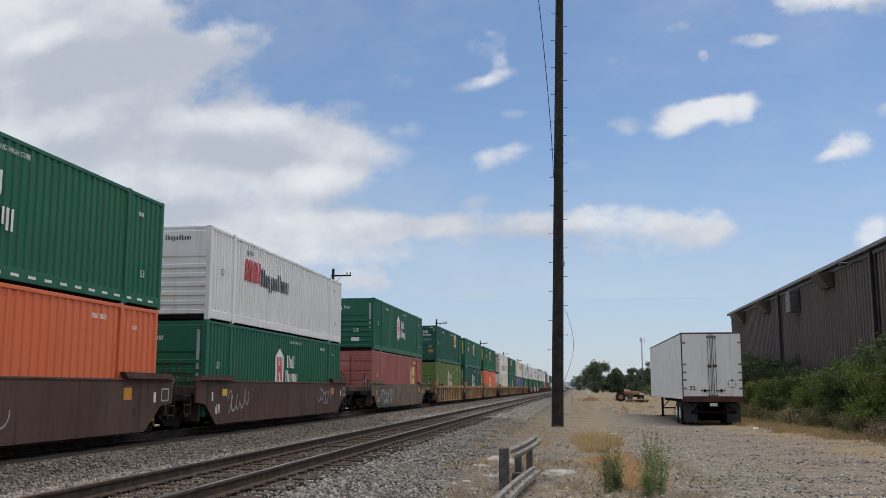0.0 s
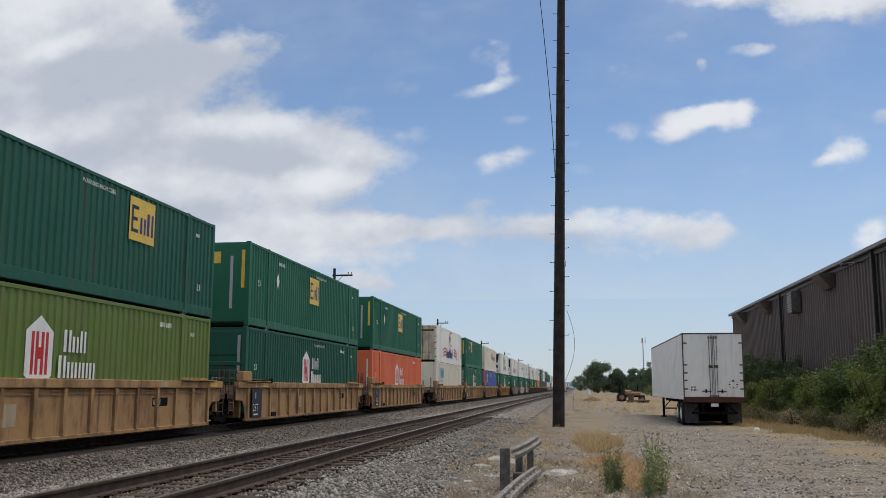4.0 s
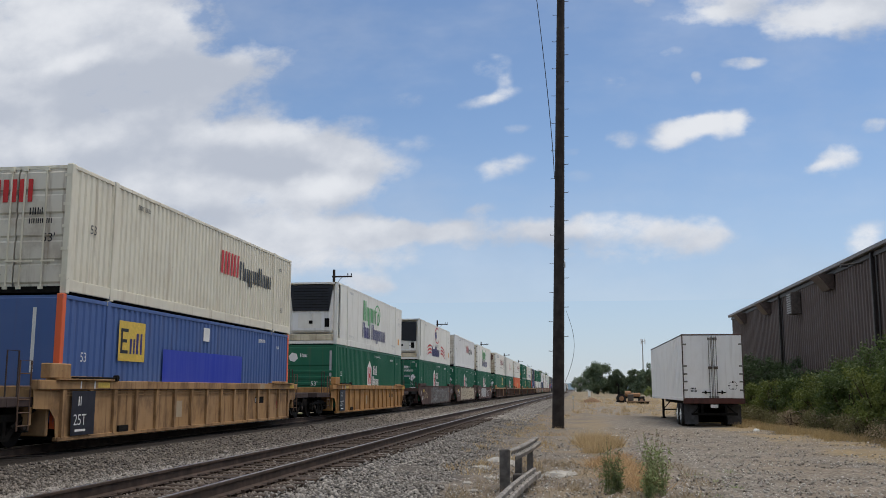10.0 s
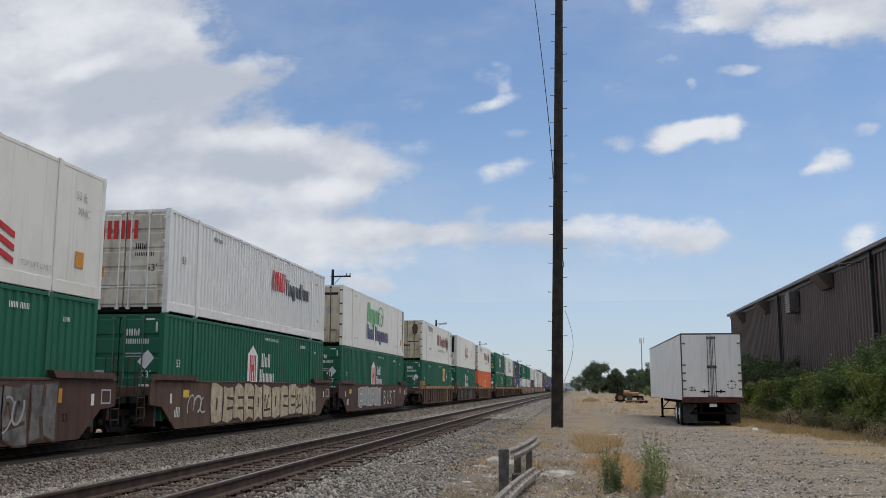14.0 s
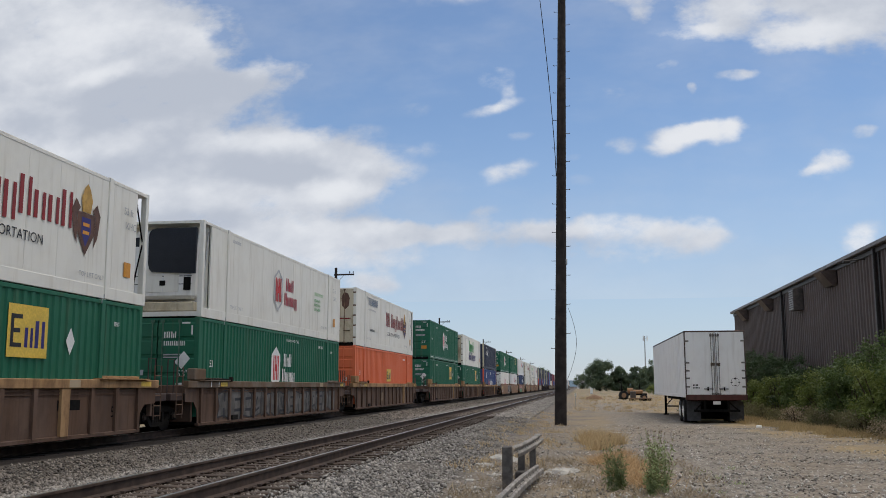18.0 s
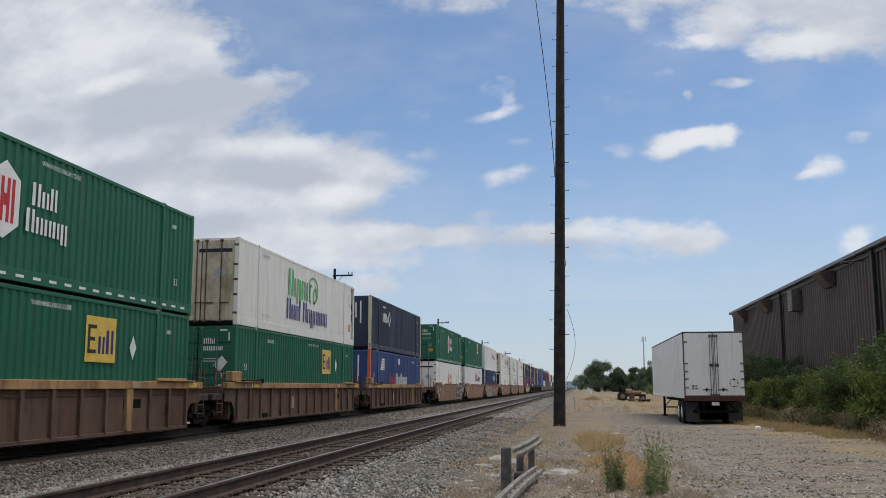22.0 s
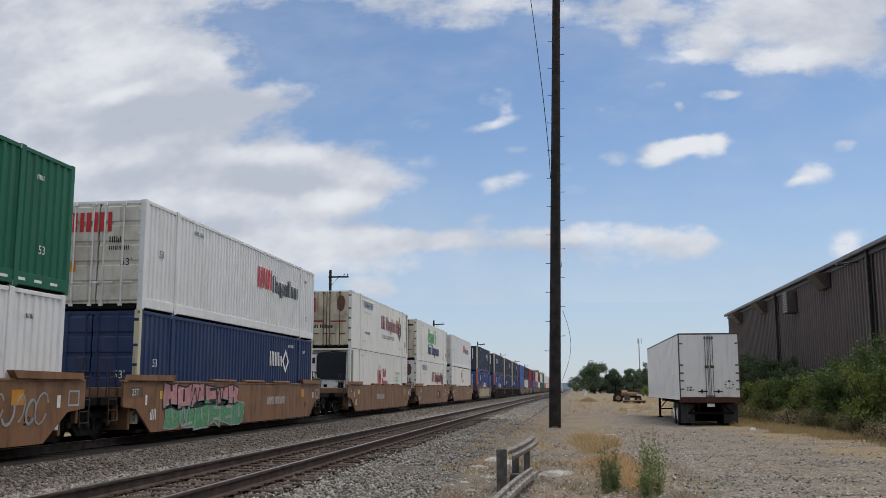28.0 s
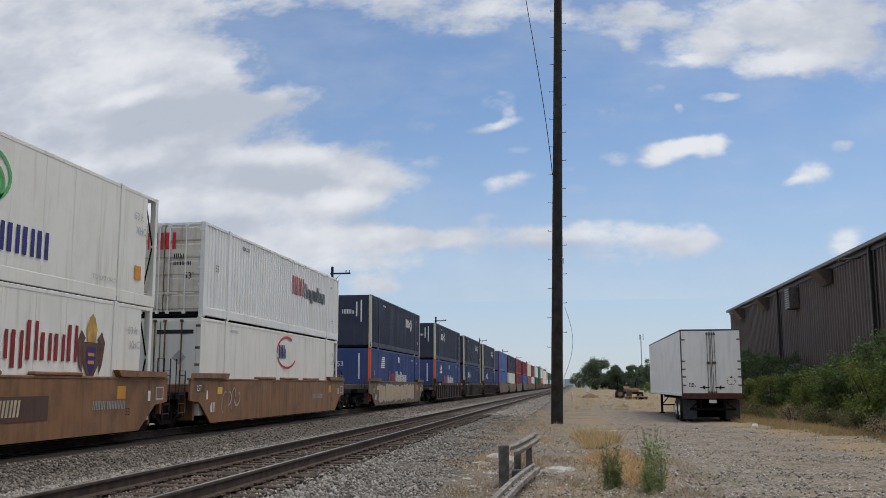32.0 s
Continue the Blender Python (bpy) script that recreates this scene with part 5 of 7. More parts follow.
def well_unit(at, form, col, chord, y_lead, y_trail, trucks, seed, graffiti=(), detail=True, plate=True):
    """One unit of a well car. y_lead, y_trail: its two ends; trucks: where its trucks stand."""
    cname = {"tan": "faded tan", "orange_tan": "orange-tan", "brown": "rusty brown", "dark_brown": "dark brown", "rust": "reddish-brown", "grey_brown": "weathered grey-brown", "black_brown": "nearly black"}[col]
    w = thing("well_car", at, f"{cname} {'ribbed' if form == 'ribs' else 'smooth-sided'} well car carrying stacked containers", "rail car", "coupled well cars")
    pm, cm = WELL_PAINTS[col], WELL_PAINTS[chord]
    rnd = random.Random(seed)
    for s in (1, -1):
        if form == "ribs":
            pl = [(-8.05, 0.12), (8.05, 0.12), (8.12, 0.55), (8.35, 0.76), (8.95, 0.78), (8.95, 1.16), (-8.95, 1.16), (-8.95, 0.78), (-8.35, 0.76), (-8.12, 0.55)]
            part("side_plate", shared(("rib_plate", s), lambda: Build().prism(pl, *sorted((s * 1.325, s * 1.345))), pm), parent=w)
            part("top_chord", shared(("top_chord", s), lambda: Build().box(*sorted((s * 1.22, s * 1.43)), -8.95, 8.95, 1.17, 1.37, 0.015), cm), parent=w, label=f"{'tan' if chord == 'tan' else 'brown'} top sill")
            part("bottom_chord", shared(("bottom_chord", s), lambda: Build().box(*sorted((s * 1.26, s * 1.39)), -8.05, 8.05, 0.08, 0.17, 0.01), pm), parent=w)
            if s > 0:
                for k in range(15):
                    wide = chord == "tan" and col == "brown" and k == 11
                    rw = 0.15 if wide else 0.05
                    part("rib", shared(("rib", wide), lambda: Build().prism([(-rw, 0.16), (rw, 0.16), (rw + 0.02, 1.168), (-rw - 0.02, 1.168)], 1.34, 1.415), cm if wide else pm), parent=w, at=(0, -7.91 + k * 1.13, 0))
                rods = Build()
                for z in (1.03, 1.10):
                    rods.box(1.345, 1.37, -7.8, 7.8, z, z + 0.022)
                part("pipe_run", rods, pm, w)
                for e in (-1, 1):
                    part("guide", shared(("guide", e), lambda: Build().box(1.18, 1.50, *sorted((e * 5.9, e * 8.3)), 1.371, 1.40, 0.005).box(1.20, 1.30, *sorted((e * 6.1, e * 8.1)), 1.40, 1.46, 0.01), cm), parent=w)
        else:
            pl = [(-7.35, 0.10), (7.35, 0.10), (8.25, 0.72), (8.95, 0.78), (8.95, 1.36), (-8.95, 1.36), (-8.95, 0.78), (-8.25, 0.72)]
            part("side_plate", shared(("smooth_plate", s), lambda: Build().prism(pl, *sorted((s * 1.36, s * 1.42))), pm), parent=w)
            part("top_chord", shared(("flat_chord", s), lambda: Build().box(*sorted((s * 1.30, s * 1.435)), -8.95, 8.95, 1.361, 1.42, 0.01), cm), parent=w)
            if s > 0:
                for e in (-1, 1):
                    g = [(e * 6.2, 1.42), (e * 8.75, 1.42), (e * 8.7, 1.56), (e * 6.05, 1.58)]
                    part("guide", shared(("flare", e), lambda: Build().prism(g if e > 0 else g[::-1], 1.34, 1.50), cm), parent=w, label="flared container guide")
                if detail:
                    for yy, dy, za, zb, mat, word in ((6.15, 0.42, 0.90, 1.20, ORANGE_STICKER, "orange-yellow"), (-6.9, 0.40, 0.95, 1.16, YELLOW, "yellow"), (7.80, 0.13, 0.82, 1.08, WHITE, "white"), (-7.75, 0.10, 0.80, 1.06, WHITE, "white")):
                        part("reflector", Build().box(1.421, 1.427, yy, yy + dy, za, zb), mat, w, f"{word} reflector")
                    for (a, b_), (za, zb) in (((8.25, 8.29), (0.84, 1.18)), ((8.66, 8.70), (0.84, 1.18)), ((8.29, 8.66), (0.84, 0.88)), ((8.29, 8.66), (1.14, 1.18))):
                        part("stencil_frame", Build().box(1.421, 1.425, a, b_, za, zb), GREY, w)
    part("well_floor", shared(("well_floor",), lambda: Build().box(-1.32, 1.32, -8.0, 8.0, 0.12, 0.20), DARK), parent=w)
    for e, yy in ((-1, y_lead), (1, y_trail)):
        # platform colour deepened past its tan paint, for the shade between units
        part("end_platform", Build().box(-1.28, 1.28, *sorted((e * 8.3, yy)), 0.82, 1.02, 0.02).box(-0.35, 0.35, *sorted((e * 8.0, yy + e * 0.1)), 0.55, 0.84), DARK if form != "ribs" else WELL_PAINTS["black_brown"], w, "grimy end platform, coloured dark for the shade between cars")
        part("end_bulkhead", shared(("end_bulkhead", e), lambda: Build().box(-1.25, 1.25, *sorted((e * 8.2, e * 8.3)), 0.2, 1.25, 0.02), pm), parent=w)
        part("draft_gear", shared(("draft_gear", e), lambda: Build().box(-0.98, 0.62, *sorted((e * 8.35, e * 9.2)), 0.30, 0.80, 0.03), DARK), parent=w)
        if detail:
            part("brake_lever", Build().cyl((1.1, e * 8.5, 0.75), (1.1, e * 9.3, 0.42), 0.03, sides=6), FRAME_GRIME, w)
            part("end_post", Build().box(1.14, 1.26, *sorted((e * 8.86, e * 8.98)), 0.45, 1.17, 0.01), pm, w)
            zl, ya = 1.75 if form == "ribs" else 1.62, e * 9.0
            lad = Build().tube([(1.28, ya, 0.35), (1.28, ya, zl), (1.28, ya + e * 0.40, zl), (1.28, ya + e * 0.40, 0.35)], 0.018)
            hr = Build()
            for x in (1.05,):
                hr.tube([(x, e * 9.1, 1.0), (x, e * 9.1, 1.95), (x, e * 9.5, 1.95), (x, e * 9.5, 1.0)], 0.018)
            part("handrail", hr, WELL_PAINTS["black_brown"], w, "bent dark handrail")
            lm = WELL_PAINTS["black_brown"] if form != "ribs" else WELL_PAINTS["brown"]
            ladder = part("ladder", lad, lm, w, "end ladder with grab irons")
            for k in range(5):
                part("rung", shared(("rung", e), lambda: Build().cyl((0, 0, 0), (0, e * 0.40, 0), 0.014, sides=6), lm), parent=ladder, at=(1.28, ya, 0.45 + 0.26 * k))
    for y in trucks:
        truck(w, y)
    if abs(y_lead) > 10.3:
        part("coupler", Build().box(-0.16, 0.16, y_lead - 0.75, y_lead + 0.2, 0.70, 0.98, 0.03), DARK, w)
    if abs(y_trail) > 10.3:
        part("coupler", Build().box(-0.16, 0.16, y_trail - 0.2, y_trail + 0.75, 0.70, 0.98, 0.03), DARK, w)
        if detail and form != "ribs":
            part("air_reservoir", Build().cyl((-0.2, y_trail - 0.75, 1.42), (1.05, y_trail - 0.75, 1.42), 0.27, 0.27, 14), plain("reservoir_green", (0.035, 0.045, 0.03), 0.6), w, "dark green air reservoir", smooth=False)
            part("brake_wheel", Build().cyl((0.6, y_trail - 0.25, 1.02), (0.6, y_trail - 0.25, 1.75), 0.05, sides=6).tube([(0.6 + 0.25 * math.cos(k * 0.6283), y_trail - 0.18, 1.72 + 0.25 * math.sin(k * 0.6283)) for k in range(11)], 0.02), DARK, w, "black brake wheel on a stand")
    if detail and plate:
        xs = 1.40 if form == "ribs" else 1.424
        plated = col in ("tan", "orange_tan")
        if plated:
            part("stencil_plate", patch(xs + 0.020, -7.62, -6.62, 0.18, 1.14), plain("stencil_black", (0.02, 0.02, 0.03), 0.5), w, "black stencil plate")
        if plated:
            on_side("writing", "25T", 0.34, WHITE, w, xs + 0.024, -7.53, 0.40)
        elif form != "ribs":
            part("number_line", strokes("iOl", -7.5, 0.42, 0.28, xs + 0.024), WHITE, w, "pale stencilled characters")
        if plated:
            part("number_line", patch(xs + 0.024, -7.45, -7.0, 0.26, 0.31), WHITE, w)
            part("number_line", strokes("O", -7.35, 0.82, 0.2, xs + 0.024), WHITE, w)
        if form == "ribs":
            for yy in (-7.32, -6.72):
                part("stripe", patch(1.434, yy, yy + 0.055, 1.19, 1.35), WHITE, w, "white painted stripe")
            part("guide_block", Build().box(1.20, 1.44, -8.55, -7.75, 1.401, 1.72, 0.02), cm, w, "boxed container guide")
            part("clamp", Build().box(1.30, 1.47, -7.5, -5.7, 1.402, 1.45, 0.01).cyl((1.40, -5.75, 1.43), (1.50, -5.75, 1.43), 0.075, sides=8), FRAME_GRIME, w, "dark clamp bar")
            for yy in (-7.05, 7.45):
                part("reflector", patch(1.434, yy + 0.5, yy + 1.05, 1.21, 1.33), YELLOW, w, "yellow painted reflector")
            part("chord_patch", patch(1.434, 4.6, 5.05, 1.19, 1.35), WELL_PAINTS["faded_tan"], w, "pale repainted patch")
            part("number_panel", patch(1.349, 4.30, 5.22, 0.70, 0.92), DARK, w, "black number panel")
            part("number_line", strokes("CCCC", 4.36, 0.74, 0.14, 1.353), TAG_WHITE, w, "row of pale characters", kind="stuff")
            part("patch", patch(1.349, -2.12, -1.68, 0.42, 0.86), WELL_PAINTS["faded_tan"], w, "faded repainted patch")
            part("foot", Build().box(1.347, 1.40, -5.4, -4.9, 0.171, 0.32, 0.01), FRAME_GRIME, w, "grimy foot bracket")
        if col == "rust":
            if seed == 23:
                part("stencil_panel", patch(xs + 0.004, 1.1, 3.2, 0.50, 1.00), WELL_PAINTS["dark_brown"], w, "darker repainted panel")
                part("stencil", strokes("CCC", 1.45, 0.60, 0.33, xs + 0.008, lean=0.15, bold=0.25), TAG_CREAM, w, "cream stencilled bars", kind="stuff")
            part("stencil_plate", patch(xs + 0.004, -8.6, -7.9, 1.00, 1.26), WELL_PAINTS["grey_brown"], w, "grey stencil plate")
            on_side("writing", "25T", 0.24, WHITE, w, xs + 0.008, -8.52, 1.05)
            part("number_line", strokes("CCCC CCCCCC", {21: 1.9, 22: -2.3, 23: 5.0}.get(seed, 3.6), 0.66, 0.27 if seed in (21, 22) else 0.2, xs + 0.008, lean=0.1), TAG_WHITE if seed in (21, 22) else TAG_GREY, w, "row of pale characters", kind="stuff")
            for yy in (-3.2, -0.4, 2.6):
                part("pad", Build().box(1.28, 1.46, yy, yy + 1.9, 1.421, 1.50, 0.02), cm, w)
        on_side("writing", "53", 0.36 if form == "ribs" else 0.24, DARKRED if col == "tan" else DARK, w, xs - (0.045 if form == "ribs" else 0), 6.6, 0.5)
    for spec in graffiti:
        paint_scrawl(w, rnd, 1.424 if form != "ribs" else 1.348, *spec)
    return w


def paint_scrawl(w, rnd, x, y0, y1, z0, z1, mats, words=""):
    """Sprayed lettering that cannot be read: bulging loops; or words that can."""
    if words:
        for k, ch in enumerate(words):
            on_side("graffiti", ch, (z1 - z0) * 1.35, mats[0], w, x + 0.006, y0 + (y1 - y0) * k / len(words), z0, "sprayed white lettering")
        return
    b, o = Build(), Build()

    def ribbon(pts, w_, e):
        for p, q in zip(pts, pts[1:]):
            d = math.hypot(q[0] - p[0], q[1] - p[1]) or 1.0
            ny, nz = -(q[1] - p[1]) / d * w_, (q[0] - p[0]) / d * w_
            o.quad((x + e, p[0] - ny, p[1] - nz), (x + e, q[0] - ny, q[1] - nz), (x + e, q[0] + ny, q[1] + nz), (x + e, p[0] + ny, p[1] + nz))
    if len(mats) == 1:           # a quick tag in one line
        n = max(2, round((y1 - y0) / 0.42))
        for k in range(n):
            cy, r, h = y0 + (k + 0.5) * (y1 - y0) / n, (y1 - y0) / n * rnd.uniform(0.38, 0.62), (z1 - z0) / 2 * rnd.uniform(0.55, 1.0)
            a0, turn, zm = rnd.uniform(0, 6.28), rnd.choice((3.4, 4.4, 5.6)), (z0 + z1) / 2 + rnd.uniform(-0.08, 0.08)
            ribbon([(cy + r * math.cos(a0 + turn * q / 9) + 0.25 * h * math.sin(a0 + turn * q / 9), zm + h * math.sin(a0 + turn * q / 9)) for q in range(10)], 0.022 + 0.012 * (k % 2), 0.008 + 0.0004 * k)
        part("graffiti", o, mats[0], w, "sprayed scrawl")
        return
    n = max(2, round((y1 - y0) / 0.95))
    wd = (y1 - y0) / n
    for k in range(n):           # heavy block shapes, side by side
        ya, yb = y0 + k * wd, y0 + (k + 1) * wd - 0.03
        j = lambda s_=0.10: rnd.uniform(-s_, s_)
        pts = [(ya + j(), z0 + j()), ((ya + yb) / 2 + j(), z0 + j()), (yb + j(), z0 + j()), (yb + j(), (z0 + z1) / 2 + j()), (yb + j(), z1 + j()), ((ya + yb) / 2 + j(), z1 + j()), (ya + j(), z1 + j()), (ya + j(), (z0 + z1) / 2 + j())]
        b.poly([(x + 0.004 + 0.0004 * (k % 3), yy, zz) for yy, zz in pts])
        ribbon(pts + pts[:1], 0.022, 0.008)
        zm, ym = (z0 + z1) / 2, (ya + yb) / 2
        kind = rnd.randrange(4)
        if kind == 0:
            for dz in (-0.17, 0.17):
                ribbon([(ym - 0.1, zm + dz), (yb, zm + dz + j(0.04))], 0.045, 0.010)
        elif kind == 1:
            ribbon([(ym + j(), zm - 0.18), (ym + j(), zm + 0.18)], 0.055, 0.010)
        elif kind == 2:
            ribbon([(ym, z0), (ym + j(), zm - 0.08)], 0.06, 0.010)
            ribbon([(ym, z1), (ym + j(), zm + 0.12)], 0.06, 0.010)
        else:
            ribbon([(ya + 0.12 + 0.5 * wd * q / 8, zm + 0.24 * math.sin(q * 1.1)) for q in range(9)], 0.03, 0.010)
            ribbon([(ya + 0.1, zm - 0.3), (yb - 0.15, zm - 0.22 + j())], 0.04, 0.010)
    part("graffiti", b, mats[1], w, "sprayed block shapes")
    part("graffiti", o, mats[0], w, "sprayed outlines")


TAG_GREY = plain("spray_grey", (0.36, 0.36, 0.35), 0.6, 0, 0.2, 10)
TAG_TAN = plain("spray_tan", (0.50, 0.38, 0.22), 0.6, 0, 0.2, 10)
TAG_PINK = plain("spray_pink", (0.55, 0.27, 0.27), 0.6, 0, 0.2, 10)
TAG_GREEN = plain("spray_green", (0.12, 0.33, 0.16), 0.6, 0, 0.3, 10)
TAG_BLACK = plain("spray_black", (0.03, 0.03, 0.035), 0.6, 0, 0.2, 10)
TAG_CREAM = plain("spray_cream", (0.50, 0.42, 0.29), 0.6, 0, 0.25, 4)
TAG_BROWN = plain("spray_brown", (0.10, 0.06, 0.04), 0.6, 0, 0.2, 10)
TAG_DULL = plain("spray_dull_grey", (0.15, 0.14, 0.13), 0.7, 0, 0.45, 3)
TAG_WHITE = plain("spray_white", (0.58, 0.57, 0.54), 0.6, 0, 0.15, 10)

# each unit: middle at 0 s, well (form, paint, top sill), lower and upper container (paint, markings, near end, end posts), unit in its car
A, B_, C_, S_ = "first", "middle", "last", "single"
CONSIST = (
    (15.51, "smooth", "dark_brown", "dark_brown", B_, ("orange", "none", "doors"), ("green", "house", "doors"), ((-3, 1.5, .35, 1.1, (TAG_GREY, )),)),
    (35.00, "smooth", "dark_brown", "dark_brown", C_, ("green", "house", "ribs"), ("white", "triple_near", "ribs"), ((-6.5, -4.5, .45, 1.2, (TAG_GREY,)), (4, 6, .5, 1.15, (TAG_GREY,)))),
    (58.57, "smooth", "grey_brown", "grey_brown", S_, ("pink", "pink", "doors"), ("green", "house", "ribs"), ((-7.0, -3.2, .22, 1.2, (TAG_BLACK, TAG_DULL)), (-6.6, -3.4, .3, 1.1, (TAG_WHITE,)))),
    (82.00, "ribs", "tan", "tan", A, ("light_green", "house", "doors"), ("dark_green", "square_right", "doors"), ()),
    (101.29, "ribs", "tan", "tan", B_, ("dark_green", "house", "ribs"), ("green", "square", "smooth"), ()),
    (120.89, "ribs", "tan", "tan", C_, ("orange", "house", "smooth"), ("green", "square", "smooth"), ()),
    (144.33, "ribs", "tan", "tan", A, ("cream", "steel_word", "smooth"), ("reefer", "arc", "doors"), ()),
    (163.86, "ribs", "tan", "tan", B_, ("green", "house", "ribs"), ("green", "square_left", "smooth"), ()),
    (183.39, "ribs", "tan", "tan", C_, ("blue", "square_blue", "smooth", "post_orange"), ("cream", "triple", "doors"), ()),
    (206.77, "ribs", "orange_tan", "orange_tan", S_, ("green", "house", "ribs"), ("reefer", "green_word", "reefer"), ()),
    (229.91, "smooth", "dark_brown", "dark_brown", A, ("green", "house", "doors"), ("reefer", "arc", "reefer"), ((-6.8, -5, .4, 1.1, (TAG_TAN,)), (-3.4, 6.4, .16, 1.28, (TAG_BROWN, TAG_DULL)), (-2.4, 5.2, .25, 1.2, (TAG_GREY,)))),
    (249.65, "smooth", "brown", "dark_brown", B_, ("green", "house", "doors"), ("white", "triple", "doors"), ((-6.6, -5.2, .35, 1.1, (TAG_WHITE,)), (-4.9, 6.6, .16, 1.32, (TAG_BROWN, TAG_CREAM)))),
    (269.12, "smooth", "dark_brown", "dark_brown", C_, ("green", "house", "doors"), ("reefer", "green_word", "doors"), ((-5, 0.5, .3, 1.2, (TAG_WHITE, TAG_GREY)), (1.2, 5.0, .30, 1.15, (TAG_WHITE,), "BUST"))),
    (292.75, "ribs", "brown", "tan", A, ("green", "square", "doors"), ("reefer", "shield", "doors"), ()),
    (312.53, "ribs", "brown", "grey_brown", B_, ("green", "house", "doors"), ("reefer", "house_white", "reefer"), ((-6.5, 7.2, .24, 1.02, (TAG_BLACK, TAG_DULL)),)),
    (331.93, "ribs", "brown", "tan", C_, ("orange", "square_mid", "doors"), ("reefer", "shield", "doors"), ()),
    (355.51, "ribs", "brown", "tan", A, ("green", "square", "doors"), ("green", "house", "doors"), ()),
    (375.37, "ribs", "brown", "tan", B_, ("green", "square", "doors"), ("reefer", "green_word", "doors"), ()),
    (395.37, "ribs", "brown", "tan", C_, ("dull_blue", "blue_far", "smooth", "post_orange"), ("navy", "rhomb", "smooth", "post_cream"), ()),
    (419.00, "smooth", "rust", "rust", A, ("reefer", "house_white", "doors"), ("green", "house", "doors"), ((-6, -4.8, .4, 1.15, (TAG_GREY,)), (3.2, 7.0, .25, 1.3, (TAG_WHITE, TAG_BLACK)))),
    (438.33, "smooth", "rust", "rust", B_, ("white", "triple", "doors"), ("green", "square_right", "doors"), ((-0.5, 1.2, .4, 1.2, (TAG_TAN,)), (5.5, 7.4, .4, 1.2, (TAG_GREY,)))),
    (458.04, "smooth", "rust", "rust", C_, ("rhomb_blue", "rhomb_lower", "doors", "post_cream"), ("white", "triple", "doors"), ((-6.6, -0.5, .14, .85, (TAG_GREY, TAG_GREEN)), (-6.7, -1.0, .72, 1.33, (TAG_BLACK, TAG_PINK)))),
    (481.12, "smooth", "rust", "rust", A, ("reefer", "house_white", "reefer"), ("reefer", "shield", "doors"), ()),
    (500.91, "smooth", "rust", "rust", B_, ("reefer", "shield", "doors"), ("reefer", "green_word", "doors"), ()),
    (520.32, "smooth", "rust", "rust", C_, ("reefer", "arc", "doors"), ("white", "triple", "doors"), ((-6.5, -5, .4, 1.1, (TAG_GREY,)),)),
    (543.69, "smooth", "grey_brown", "grey_brown", S_, ("dull_blue", "blue_far", "smooth", "post_orange"), ("navy", "rhomb_lower", "smooth", "post_cream"), ((-6.5, 5, .3, 1.2, (TAG_GREY, TAG_TAN)),)),
    (567.4, "ribs", "black_brown", "black_brown", A, ("dull_blue", "blue_far", "smooth", "post_orange"), ("navy", "rhomb", "smooth", "post_cream"), ()),
    (587.0, "ribs", "black_brown", "black_brown", B_, ("rhomb_blue", "rhomb", "smooth", "post_cream"), ("navy", "rhomb_lower", "smooth", "post_cream"), ()),
    (606.6, "ribs", "black_brown", "black_brown", C_, ("rhomb_blue", "rhomb", "smooth", "post_cream"), ("navy", "rhomb_lower", "smooth", "post_cream"), ()),
    (630.0, "smooth", "grey_brown", "grey_brown", A, ("blue", "none", "smooth", "maroon"), ("blue", "none", "smooth", "maroon"), ()),
    (649.6, "smooth", "grey_brown", "grey_brown", B_, ("cream", "none", "smooth"), ("navy", "none", "smooth", "maroon"), ()),
    (669.2, "smooth", "grey_brown", "grey_brown", C_, ("maroon", "none", "smooth"), ("maroon", "none", "smooth"), ()),
    (692.7, "smooth", "grey_brown", "grey_brown", A, ("blue", "none", "smooth"), ("maroon", "none", "smooth"), ()),
    (712.3, "smooth", "grey_brown", "grey_brown", B_, ("pink", "none", "smooth"), ("cream", "none", "smooth"), ()),
    (731.9, "smooth", "grey_brown", "grey_brown", C_, ("white", "none", "smooth"), ("maroon", "none", "smooth"), ()),
)
TRAIN = []          # (thing, its place at 0 s)


def build_train():
    rnd = random.Random(9)
    far_cols = ("white", "green", "reefer", "green", "navy", "orange", "white", "cream", "dark_green", "white")
    rows = list(CONSIST)
    y, k = 755.3, 0
    while y < 1330:
        place = (A, B_, C_)[k % 3]
        rows.append((y, "smooth", "brown", "brown", place, (far_cols[(k * 7 + 1) % 10], "none", "smooth"), (far_cols[(k * 3) % 10], "none", "smooth"), ()))
        y += 19.6 if place != C_ else 23.5
        k += 1
    for i, (yc, form, col, chord, place, low, up, tags) in enumerate(rows):
        near = i < 29
        lead = -9.77 if place in (B_, C_) else -11.0
        trail = 9.77 if place in (A, B_) else 11.0
        trucks = [-9.85 if lead < -10 else None, 9.77 if trail < 10 else 9.85]
        if not near:
            trucks = trucks[1:]
        w = well_unit((XT, yc - 0.15, 0.0), form, col, chord, lead, trail, [q for q in trucks if q is not None], i, tags, near)
        TRAIN.append(w)
        for level, spec in ((0, low), (1, up)):
            at = (XT, yc - (0.09 if level == 0 else 0.0), 0.335 + level * (H53 + 0.012))
            TRAIN.append(container(i, level, spec[0], spec[1], spec[2], at, corrugated=spec[0] != "reefer", posts=spec[3] if len(spec) > 3 else None, detail=near))


build_train()

